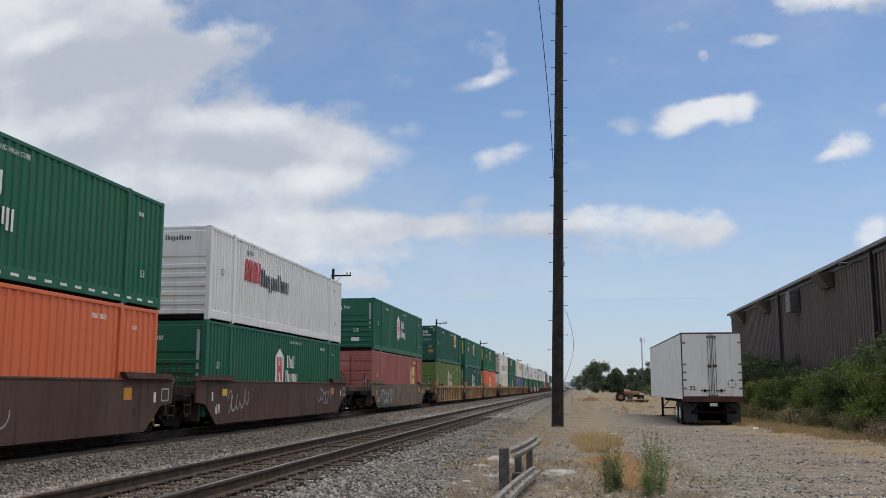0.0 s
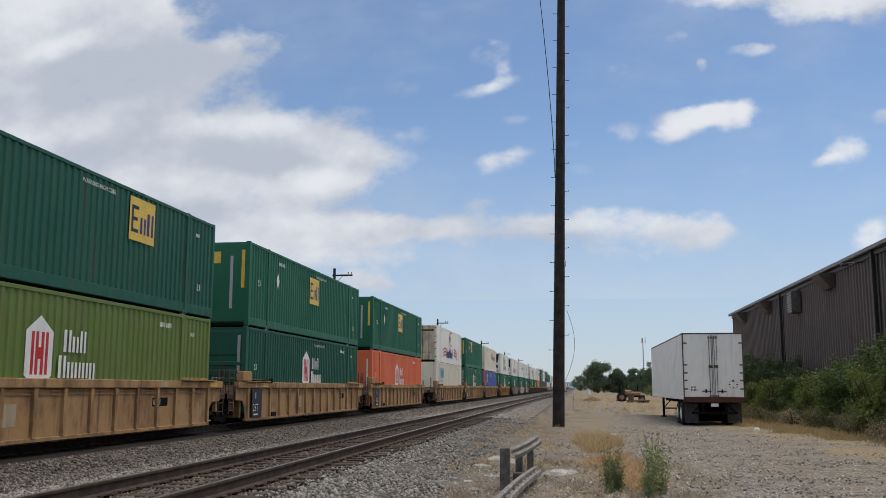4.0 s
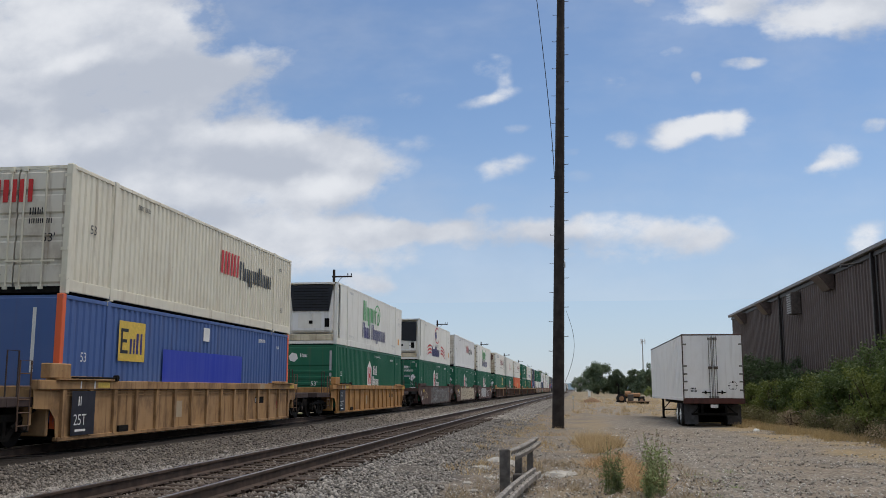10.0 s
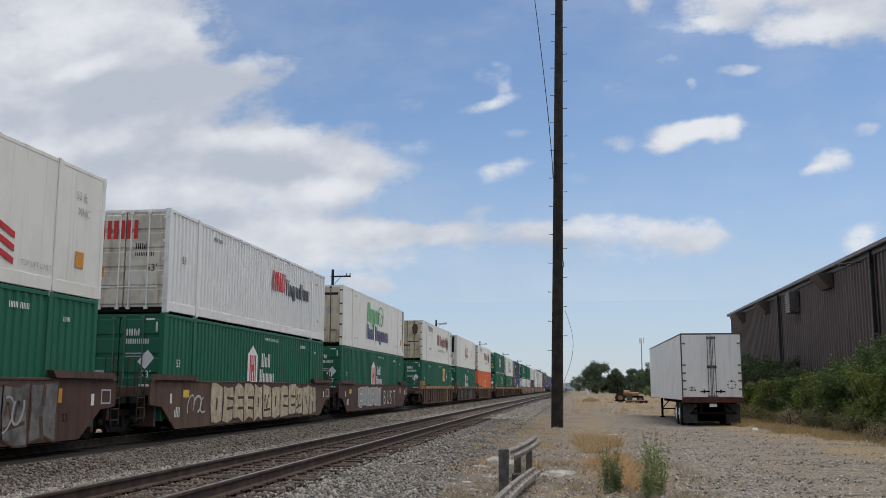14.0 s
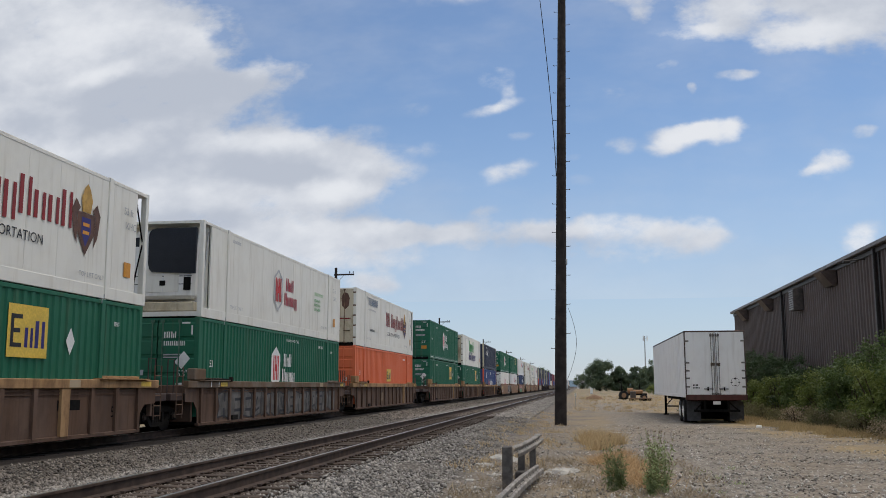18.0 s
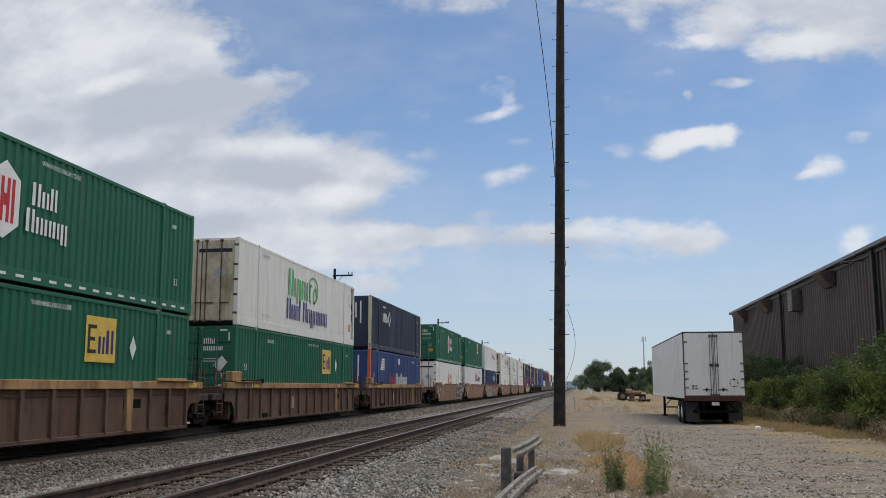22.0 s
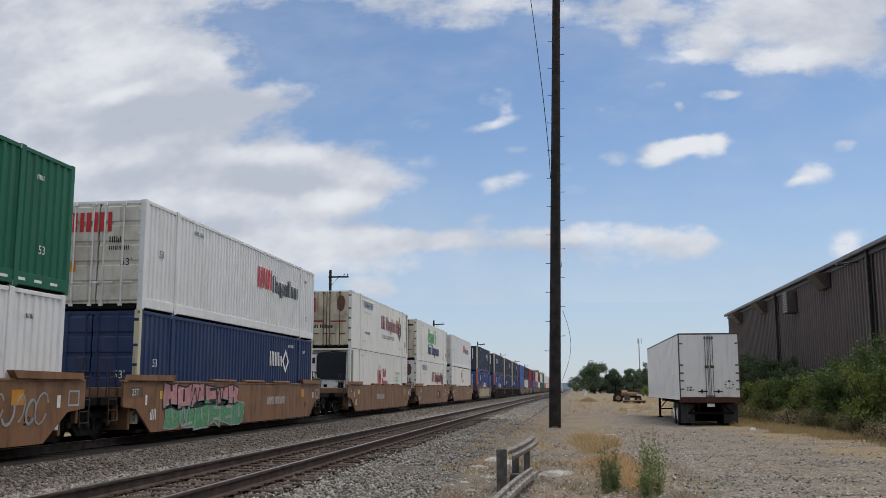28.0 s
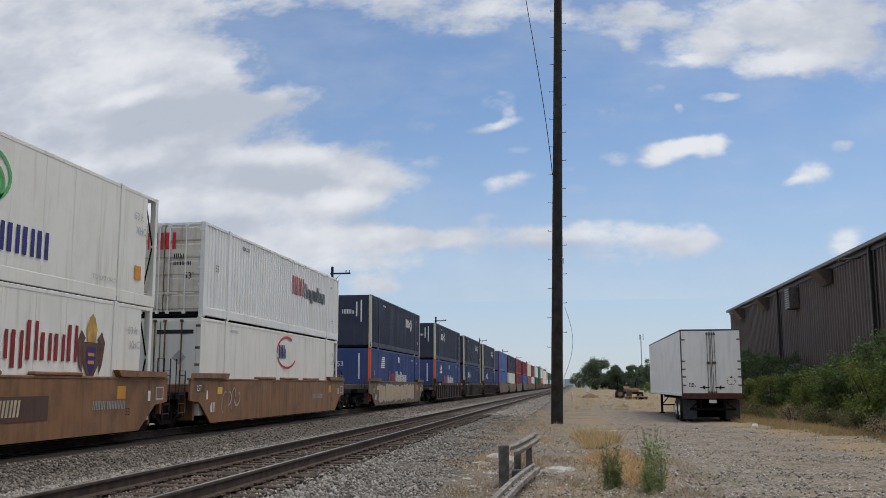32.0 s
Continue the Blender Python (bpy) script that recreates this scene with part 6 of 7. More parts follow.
# ---- the warehouse ----
SIDING = paint("brown_siding", (0.098, 0.074, 0.066), (0.058, 0.044, 0.039), amount=0.5, rough=0.6, fade=0.12, grime=0.25)
TRIM_DARK = plain("dark_trim", (0.035, 0.030, 0.028), 0.5, 0.2)
XB, EAVE = 13.0, 7.39


def warehouse():
    h = thing("warehouse", (XB, 60, -0.42), "long dark brown ribbed-metal warehouse behind shrubs", "building")
    y0, y1, z1 = -52.0, 21.2, EAVE + 0.42
    b = Build().waves(0, 0.075, y0, y1, 0.0, z1 - 0.1, 0.46, -1)
    part("wall", b, SIDING, h, "dark brown ribbed metal siding")
    part("wall", Build().box(0.06, 40, y1 - 0.1, y1, 0, z1).box(0.06, 40, y0, y0 + 0.1, 0, z1), SIDING, h)
    part("roof", Build().quad((-0.25, y0 - .3, z1), (-0.25, y1 + .3, z1), (20, y1 + .3, z1 + 2.0), (20, y0 - .3, z1 + 2.0)).quad((20, y0 - .3, z1 + 2.0), (20, y1 + .3, z1 + 2.0), (40.3, y1 + .3, z1), (40.3, y0 - .3, z1)), plain("roof_sheet", (0.30, 0.28, 0.26), 0.5, 0.4), h, "low-pitched metal roof")
    g = part("gutter", Build().box(-0.28, -0.02, y0 - 0.3, y1 + 0.35, z1 - 0.20, z1 - 0.003, 0.03), plain("gutter_metal", (0.17, 0.15, 0.14), 0.45, 0.4), h, "grey-brown eave gutter")
    part("eave_trim", Build().box(-0.06, -0.005, y0, y1 + 0.1, z1 - 0.42, z1 - 0.21, 0.01), TRIM_DARK, h)
    for y in (2.1, -17.1, -36.0):
        part("downspout", Build().box(-0.16, -0.01, y - 0.08, y + 0.08, 0.1, z1 - 0.2, 0.02), TRIM_DARK, h, "dark downspout")
        part("wall_joint", Build().box(-0.03, 0.02, y - 0.42, y - 0.22, 0.0, z1 - 0.25), TRIM_DARK, h)
    for a in (14.4, 5.1, -10.7):
        hood = Build()
        c = a + 1.5
        hood.v = [(-0.02, a, z1 - 0.36), (-0.02, c, z1 - 0.36), (-0.82, a, z1 - 0.42), (-0.82, c, z1 - 0.42), (-0.25, a, z1 - 1.15), (-0.25, c, z1 - 1.15), (-0.02, a, z1 - 1.15), (-0.02, c, z1 - 1.15)]
        hood.f = [(0, 1, 3, 2), (2, 3, 5, 4), (0, 2, 4, 6), (1, 7, 5, 3), (4, 5, 7, 6)]
        part("vent_hood", hood, plain("hood_metal", (0.085, 0.062, 0.053), 0.5, 0.2), h, "brown sheet-metal vent hood")
    lv = part("louver", Build().box(-0.55, 0.0, -3.3, -2.2, z1 - 1.82, z1 - 0.55, 0.02), plain("louver_brown", (0.095, 0.078, 0.070), 0.55, 0.2), h, "brown boxed wall louver")
    for k in range(9):
        part("slat", Build().box(-0.585, -0.552, -3.22, -2.28, z1 - 1.76 + k * 0.132, z1 - 1.69 + k * 0.132), plain("louver_grey", (0.30, 0.29, 0.28), 0.5, 0.3), lv)
    part("lamp_arm", Build().cyl((-0.02, -15.6, z1 - 0.5), (-0.8, -15.6, z1 - 0.55), 0.03, sides=6).box(-1.0, -0.7, -15.75, -15.45, z1 - 0.66, z1 - 0.54, 0.02), TRIM_DARK, h, "small wall lamp on an arm")


warehouse()


# ---- the parked trailer ----
def trailer():
    X0, Y0, G = 4.63, 42.62, -0.42
    t = thing("semi_trailer", (X0 + 1.285, Y0, G), "white box semi-trailer parked on gravel with closed rear doors", "trailer", rz=0.4)
    wht = paint("trailer_white", (0.88, 0.875, 0.845), (0.45, 0.41, 0.34), amount=0.35, grime=0.12)
    rust = paint("trailer_rusty_red", (0.085, 0.026, 0.02), (0.03, 0.02, 0.016), amount=0.7, grime=0.5)
    L, zb, zt, hw = 16.15, 1.20, 4.03, 1.30
    b = Build()
    n = 36
    for s in (-1, 1):
        x = s * hw
        b.box(*sorted((x - s * 0.03, x)), 0.08, L, zb + 0.02, zt - 0.06)
    part("side_wall", b, wht, t, "white riveted side panels")
    for k in range(1, 30):
        y = 0.1 + k * (L - 0.2) / 30
        part("rib", shared(("trailer_rib",), lambda: Build().box(-0.012, 0.0, -0.018, 0.018, zb + 0.08, zt - 0.12), wht), parent=t, at=(-hw, y, 0))
    part("roof", Build().box(-hw + 0.02, hw - 0.02, 0.05, L, zt - 0.06, zt, 0.02), wht, t)
    part("front_wall", Build().box(-hw + 0.02, hw - 0.02, L - 0.05, L + 0.03, zb, zt, 0.02), wht, t)
    part("top_rail", Build().box(-hw - 0.01, -hw + 0.05, 0.0, L, zt - 0.06, zt + 0.004, 0.01), TRIM_DARK, t)
    part("bottom_rail", Build().box(-hw - 0.012, -hw + 0.06, 0.0, L, zb - 0.08, zb + 0.06, 0.01).box(hw - 0.06, hw + 0.012, 0.0, L, zb - 0.08, zb + 0.06, 0.01), wht, t)
    fr = Build().box(-hw, -hw + 0.04, -0.02, 0.10, zb - 0.05, zt, 0.01).box(hw - 0.04, hw, -0.02, 0.10, zb - 0.05, zt, 0.01).box(-hw, hw, -0.02, 0.10, zt - 0.05, zt + 0.01, 0.01)
    part("rear_frame", fr, paint("trailer_frame_rust", (0.10, 0.06, 0.047), (0.04, 0.025, 0.02), amount=0.8, grime=0.5), t, "rust-stained rear door frame")
    part("rear_sill", Build().box(-hw - 0.01, hw + 0.01, -0.06, 0.16, zb - 0.20, zb + 0.03, 0.015), rust, t, "rust-red rear sill")
    for s in (-1, 1):
        d = part("door", Build().box(*sorted((s * 0.012, s * (hw - 0.045))), -0.012, 0.03, zb + 0.045, zt - 0.055, 0.008), wht, t, "white door leaf")
        for xx in (0.06, 0.16):
            part("locking_bar", shared(("trailer_bar",), lambda: Build().cyl((0, -0.035, zb + 0.02), (0, -0.035, zt - 0.10), 0.013, sides=6).box(-0.04, 0.04, -0.06, -0.01, zb + 0.04, zb + 0.12).box(-0.04, 0.04, -0.06, -0.01, zt - 0.25, zt - 0.15), plain("grimy_bar", (0.17, 0.155, 0.14), 0.5, 0.1)), parent=d, at=(s * xx, 0, 0))
        part("handle", Build().box(*sorted((s * 0.12, s * 0.52)), -0.065, -0.045, zb + 0.27, zb + 0.31).box(*sorted((s * 0.32, s * 0.38)), -0.06, -0.01, zb + 0.22, zb + 0.37), DARK, d, "black handle")
        part("latch", Build().box(*sorted((s * 0.03, s * 0.20)), -0.075, -0.02, zb + 1.30, zb + 1.42, 0.01), plain("latch_rust", (0.12, 0.09, 0.07), 0.7, 0.2), d, "rusty door latch")
        hb = Build()
        for z in (0.35, 0.72, 1.05, 1.40, 2.35):
            hb.box(*sorted((s * (hw - 0.19), s * (hw - 0.02))), -0.035, -0.010, zb + z, zb + z + 0.07)
        part("hinge", hb, plain("worn_hinge", (0.20, 0.185, 0.165), 0.6, 0.1), d)
    for row in range(2):
        for k in range(4 + row):
            part("marking", shared(("trailer_mark",), lambda: Build().box(0, 0.036, -0.018, -0.013, 0, 0.07), DARK), parent=t, at=(-0.98 + 0.058 * k, 0, zb + 0.42 - 0.11 * row))
    for k, (dx, dz) in enumerate(((0, 0.17), (0, -0.17), (-0.16, 0), (0.16, 0))):
        part("badge_mark", Build().poly([(0.82 + dx - 0.06, -0.016, zb + 0.58 + dz * 0.85), (0.82 + dx, -0.016, zb + 0.58 + dz * 0.85 - 0.03), (0.82 + dx + 0.06, -0.016, zb + 0.58 + dz * 0.85), (0.82 + dx, -0.016, zb + 0.58 + dz * 0.85 + (0.07 if dz > 0 else 0.03))]), DARK, t, "dark worn mark")
    for a0 in (20, 110, 200, 290):
        arc = Build()
        for q in range(5):
            p0, p1 = radians(a0 + q * 10), radians(a0 + q * 10 + 10)
            arc.quad(*[(0.82 + r_ * math.cos(p_), -0.015, zb + 0.58 + r_ * math.sin(p_)) for p_, r_ in ((p0, 0.175), (p0, 0.19), (p1, 0.19), (p1, 0.175))])
        part("badge_arc", arc, DARK, t, "worn ring mark")
    part("frame_rail", Build().box(-0.55, -0.40, 0.1, L - 0.4, zb - 0.30, zb - 0.05).box(0.40, 0.55, 0.1, L - 0.4, zb - 0.30, zb - 0.05).box(-hw + 0.1, hw - 0.1, 0.2, L - 0.3, zb - 0.06, zb + 0.02), DARK, t)
    part("bumper", Build().box(-0.98, 0.98, -0.02, 0.08, 0.50, 0.60, 0.01).box(-0.55, -0.45, 0.0, 0.08, 0.55, zb - 0.1).box(0.45, 0.55, 0.0, 0.08, 0.55, zb - 0.1), DARK, t, "grimy under-ride bumper")
    part("number_plate", Build().box(-0.16, 0.16, -0.035, -0.028, zb - 0.38, zb - 0.24), WHITE, t, "pale plate")
    tyre = plain("tyre_rubber", (0.025, 0.024, 0.023), 0.85, 0, 0.3, 20)
    for y in (1.5, 2.8):
        part("axle", Build().cyl((-1.1, y, 0.5), (1.1, y, 0.5), 0.07), DARK, t)
        for x in (-1.14, -0.82, 0.82, 1.14):
            wl = part("wheel", shared(("trailer_tyre",), lambda: Build().cyl((-0.12, 0, 0), (0.12, 0, 0), 0.50, 0.50, 20).cyl((-0.14, 0, 0), (-0.12, 0, 0), 0.42, 0.48, 20), tyre), parent=t, at=(x, y, 0.5))
            part("rim", shared(("trailer_rim",), lambda: Build().cyl((-0.13, 0, 0), (-0.145, 0, 0), 0.28, 0.26, 14).cyl((-0.145, 0, 0), (-0.18, 0, 0), 0.10, 0.08, 10), WHITE if x < -1 else DARK), parent=wl)
    for s in (-1, 1):
        part("mudflap", Build().box(*sorted((s * 0.62, s * 1.22)), 0.55, 0.57, 0.10, 0.95), plain("flap_grey", (0.075, 0.075, 0.078), 0.8), t, "grey rubber mudflap")
        part("landing_leg", Build().box(s * 0.95 - 0.06, s * 0.95 + 0.06, 12.9, 13.02, 0.06, zb - 0.1).box(s * 0.95 - 0.14, s * 0.95 + 0.14, 12.82, 13.1, 0.0, 0.07), DARK, t, "landing leg on a foot plate")
        part("leg_brace", Build().cyl((s * 0.95, 12.9, 0.5), (s * 0.6, 11.8, zb - 0.15), 0.03, sides=6), DARK, t)
    # the lower box is added only to keep the gap between the wheels dark
    part("subframe", Build().box(-1.0, 1.0, 0.9, 3.7, 0.78, 1.10, 0.02).box(-0.70, 0.70, 1.9, 2.2, 0.14, 0.95, 0.02), DARK, t, "grimy tandem subframe with a block darkening the gap below")
    for s in (-1, 1):
        part("bumper_strut", Build().cyl((s * 0.9, 0.03, 0.58), (s * 0.45, 0.35, 1.02), 0.035, sides=6), DARK, t)
    part("leg_bar", Build().box(-0.95, 0.95, 12.93, 12.99, 0.45, 0.52), DARK, t)


trailer()

# ---- utility pole in the foreground ----
WOOD = plain("creosoted_wood", (0.036, 0.029, 0.026), 0.85, 0, 0.4, 3.0, 0.5, 0.03)


SWAY = []


def utility_pole():
    yb, top = 39.9, 24.0
    p = thing("utility_pole", (-0.82, yb, -0.42), "tall dark creosoted wooden utility pole with step pegs", "utility pole")
    lean = 0.022
    b = Build()
    n, sides = 14, 14
    for i in range(n + 1):
        z = top * i / n
        r = 0.255 - 0.085 * (z / 19.0)
        b.v += [(lean * z + r * (1 + 0.03 * noise.noise((k, z * 0.4, 1))) * math.cos(k * 6.2832 / sides), r * math.sin(k * 6.2832 / sides), z - 0.3 * (i == 0)) for k in range(sides)]
    b.f = [(i * sides + k, i * sides + (k + 1) % sides, (i + 1) * sides + (k + 1) % sides, (i + 1) * sides + k) for i in range(n) for k in range(sides)]
    b.f.append(tuple(range(n * sides, (n + 1) * sides)))
    part("shaft", b, WOOD, p, "weathered dark wooden shaft", smooth=True)
    peg = shared(("step_peg",), lambda: Build().cyl((0, 0, 0), (0.18, 0, 0), 0.012, sides=6).cyl((0.17, 0, -0.005), (0.17, 0, 0.035), 0.012, sides=6), STEEL)
    z, k = 3.2, 0
    while z < 22:
        s = 1 if k % 2 else -1
        r = 0.255 - 0.085 * (z / 19.0)
        o = part("step_peg", peg, parent=p, at=(lean * z + s * r * 0.95, 0, z))
        o.rotation_euler = (0, 0, 0 if s > 0 else math.pi)
        z += 0.62
        k += 1
    wire = plain("black_wire", (0.015, 0.015, 0.016), 0.5)
    pts = [(-1.0 * (i / 12) ** 1.25, 0, 9.6 * i / 12) for i in range(13)]
    SWAY.append(part("drop_wire", Build().tube(pts, 0.016), wire, p, "black wire swaying beside the shaft", at=(0.02, -0.2, 10.6)))
    pts = [(0.42 + 0.36 * math.sin(math.pi * min(1, i / 14)) ** 1.0 - 0.10 * i / 14, 0.1, 4.9 - 3.0 * i / 14) for i in range(15)]
    part("loop_wire", Build().tube(pts, 0.008), wire, p, "thin loose loop of wire")
    part("junction", Build().box(0.30, 0.42, -0.1, 0.1, 6.75, 7.0, 0.02), BARE, p, "small metal bracket")


utility_pole()


# ---- pole line behind the train ----
def pole_line():
    group = "line of poles behind the train"
    proto = None
    for k, y in enumerate((16.0, 75.7, 134.7, 198.0, 262.0, 326.0, 390.0)):
        if proto is None:
            proto = thing("telegraph_pole", (-20, y, -0.55), "dark wooden pole with a cross-arm behind the train", "utility pole", group)
            part("shaft", Build().cyl((0, 0, -0.3), (0, 0, 11.6), 0.16, 0.11, 10), WOOD, proto, smooth=False)
            part("cross_arm", Build().box(-0.16, 1.55, -0.06, 0.06, 10.95, 11.08, 0.01), WOOD, proto)
            for x in (1.18, 1.48):
                part("insulator", shared(("insulator",), lambda: Build().cyl((0, 0, 11.08), (0, 0, 11.16), 0.025, sides=6).cyl((0, 0, 11.16), (0, 0, 11.28), 0.055, 0.04, 8), plain("insulator_glaze", (0.10, 0.11, 0.12), 0.3)), parent=proto, at=(x, 0, 0))
            part("brace", Build().cyl((0, -0.07, 10.2), (0.75, -0.07, 10.98), 0.02, sides=6), STEEL, proto)
        else:
            copy_thing(proto, pose(-20, y, -0.55))
    ys = (-44, 16.0, 75.7, 134.7, 198.0, 262.0, 326.0, 390.0)
    wire = plain("black_wire", (0.015, 0.015, 0.016), 0.5)
    for x, zw in ((0.2, 8.75), (0.2, 8.05)):
        pts = []
        for a, c in zip(ys, ys[1:]):
            for i in range(10):
                f = i / 10
                pts.append((-20 + x, a + (c - a) * f, zw - 4 * 0.5 * f * (1 - f)))
        part_ob = new("overhead_wire", Build().tube(pts, 0.008, 4).mesh("overhead_wire", wire))
        tagged(part_ob, "thin black wire strung between the poles", "wire", "wires of the pole line")


pole_line()

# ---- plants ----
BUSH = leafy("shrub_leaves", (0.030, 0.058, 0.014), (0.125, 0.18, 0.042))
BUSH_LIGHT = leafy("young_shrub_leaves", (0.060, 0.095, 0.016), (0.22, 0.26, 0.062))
# BUSH leaves again, with the shade behind the trailer put into their colour
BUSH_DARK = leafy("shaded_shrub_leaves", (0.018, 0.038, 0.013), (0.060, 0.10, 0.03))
TREE_LEAF = leafy("tree_leaves", (0.060, 0.094, 0.052), (0.145, 0.190, 0.105))
STRAW = leafy("dry_grass", (0.32, 0.22, 0.11), (0.66, 0.52, 0.30), 0.8)
DEAD = leafy("dead_grass", (0.20, 0.155, 0.10), (0.42, 0.34, 0.23), 0.8)
STRAW_WARM = leafy("warm_dry_grass", (0.30, 0.19, 0.09), (0.66, 0.46, 0.25), 0.8)
DRY_MIX = leafy("fading_grass", (0.20, 0.155, 0.07), (0.56, 0.42, 0.22), 0.8)
OLIVE = leafy("olive_brush", (0.075, 0.075, 0.030), (0.20, 0.185, 0.085), 0.7)
BRUSH = leafy("dry_brush", (0.10, 0.075, 0.045), (0.26, 0.20, 0.12), 0.8)
WEED = leafy("weed_leaves", (0.12, 0.165, 0.055), (0.38, 0.45, 0.20), 0.7)
WEED_DARK = leafy("dark_weed_leaves", (0.075, 0.11, 0.042), (0.26, 0.32, 0.13), 0.7)
BARK = plain("bark", (0.085, 0.065, 0.050), 0.9, 0, 0.4, 6.0, 0.5, 0.03)


def from_arrays(name, V, k, material):
    """A mesh of separate k-sided faces."""
    me = bpy.data.meshes.new(name)
    n = len(V)
    me.vertices.add(n)
    me.vertices.foreach_set("co", np.ascontiguousarray(V, dtype=np.float32).ravel())
    me.loops.add(n)
    me.loops.foreach_set("vertex_index", np.arange(n, dtype=np.int32))
    me.polygons.add(n // k)
    me.polygons.foreach_set("loop_start", np.arange(0, n, k, dtype=np.int32))
    me.update(calc_edges=True)
    me.materials.append(material)
    return me


def leaf_cloud(rng, n, centres, spread, size, up=0.35, slim=0.5):
    """n leaves round the given centres."""
    c = centres[rng.integers(0, len(centres), n)]
    s = spread[rng.integers(0, len(spread), n)] if np.ndim(spread) else spread
    d = rng.normal(size=(n, 3))
    d /= np.linalg.norm(d, axis=1)[:, None]
    p = c + d * (rng.random(n) ** 0.45 * s)[:, None]
    nrm = d * 0.5 + rng.normal(size=(n, 3)) * 0.6 + np.array([0, 0, up])
    nrm /= np.linalg.norm(nrm, axis=1)[:, None]
    a = np.cross(nrm, rng.normal(size=(n, 3)))
    a /= np.linalg.norm(a, axis=1)[:, None]
    b = np.cross(nrm, a)
    L = (size * (0.6 + 0.8 * rng.random(n)))[:, None]
    return np.stack([p - a * L, p + b * L * slim, p + a * L, p - b * L * slim], 1).reshape(-1, 3)


def shrub(at, r, h, seed, mat, leaves=3200, label="dense green shrub against the metal wall", group="shrubs along the warehouse", size=0.085):
    rng = np.random.default_rng(seed)
    s = thing("shrub", at, label, "shrub", group)
    st = Build()
    tips = []
    for k in range(11):
        a, q = rng.uniform(0, 6.283), rng.uniform(0.25, 1.0)
        tip = (r * 0.75 * q * math.cos(a), r * 0.75 * q * math.sin(a), h * rng.uniform(0.55, 0.95))
        mid = (tip[0] * 0.45, tip[1] * 0.45, tip[2] * 0.5)
        st.cyl((0.15 * math.cos(a), 0.15 * math.sin(a), -0.1), mid, 0.035, 0.025, 5, cap=False).cyl(mid, tip, 0.025, 0.008, 5, cap=False)
        tips += [tip, mid]
    part("stem", st, BARK, s, kind="stuff")
    cen = [tips[i] for i in range(len(tips))]
    for k in range(26):
        a, q, z = rng.uniform(0, 6.283), math.sqrt(rng.uniform(0, 1)), rng.uniform(0.08, 0.9)
        w = r * q * (1.0 - 0.45 * max(0, z - 0.45) / 0.55) * rng.uniform(0.75, 1.15)
        cen.append((w * math.cos(a), w * math.sin(a), h * z))
    V = leaf_cloud(rng, leaves, np.array(cen), np.array([0.22, 0.32, 0.42]) * max(0.8, r / 1.4), size)
    V = V[:len(V) // 4 * 4]
    V[:, 2] = np.maximum(V[:, 2], 0.02)
    part("foliage", from_arrays("foliage", V, 4, mat), parent=s)
    return s


def tree(at, r, h, seed, label, group, leaves=2600, size=0.28, trunk=0.3, mat=None):
    rng = np.random.default_rng(seed)
    t = thing("tree", at, label, "tree", group)
    b = Build()
    b.cyl((0, 0, -0.3), (0.1, 0, h * 0.38), trunk, trunk * 0.7, 8, cap=False)
    cen = []
    for k in range(9):
        a, z = k * 0.7 + rng.uniform(-0.3, 0.3), rng.uniform(0.45, 0.92)
        tip = (r * rng.uniform(0.35, 0.8) * math.cos(a), r * rng.uniform(0.35, 0.8) * math.sin(a), h * z)
        b.cyl((0.1, 0, h * rng.uniform(0.22, 0.38)), tip, trunk * 0.4, trunk * 0.08, 5, cap=False)
        cen.append(tip)
    part("trunk", b, BARK, t)
    for k in range(46):
        a, q, z = rng.uniform(0, 6.283), math.sqrt(rng.uniform(0, 1)), rng.uniform(0.06, 0.97)
        w = r * q * math.sin(math.pi * min(0.97, 0.22 + 0.74 * z)) ** 0.5 * rng.uniform(0.75, 1.15)
        cen.append((w * math.cos(a), w * math.sin(a), h * z * rng.uniform(0.92, 1.03)))
    V = leaf_cloud(rng, leaves, np.array(cen), np.array([0.17, 0.24, 0.32]) * r, size)
    part("crown", from_arrays("crown", V, 4, mat or TREE_LEAF), parent=t)
    return t


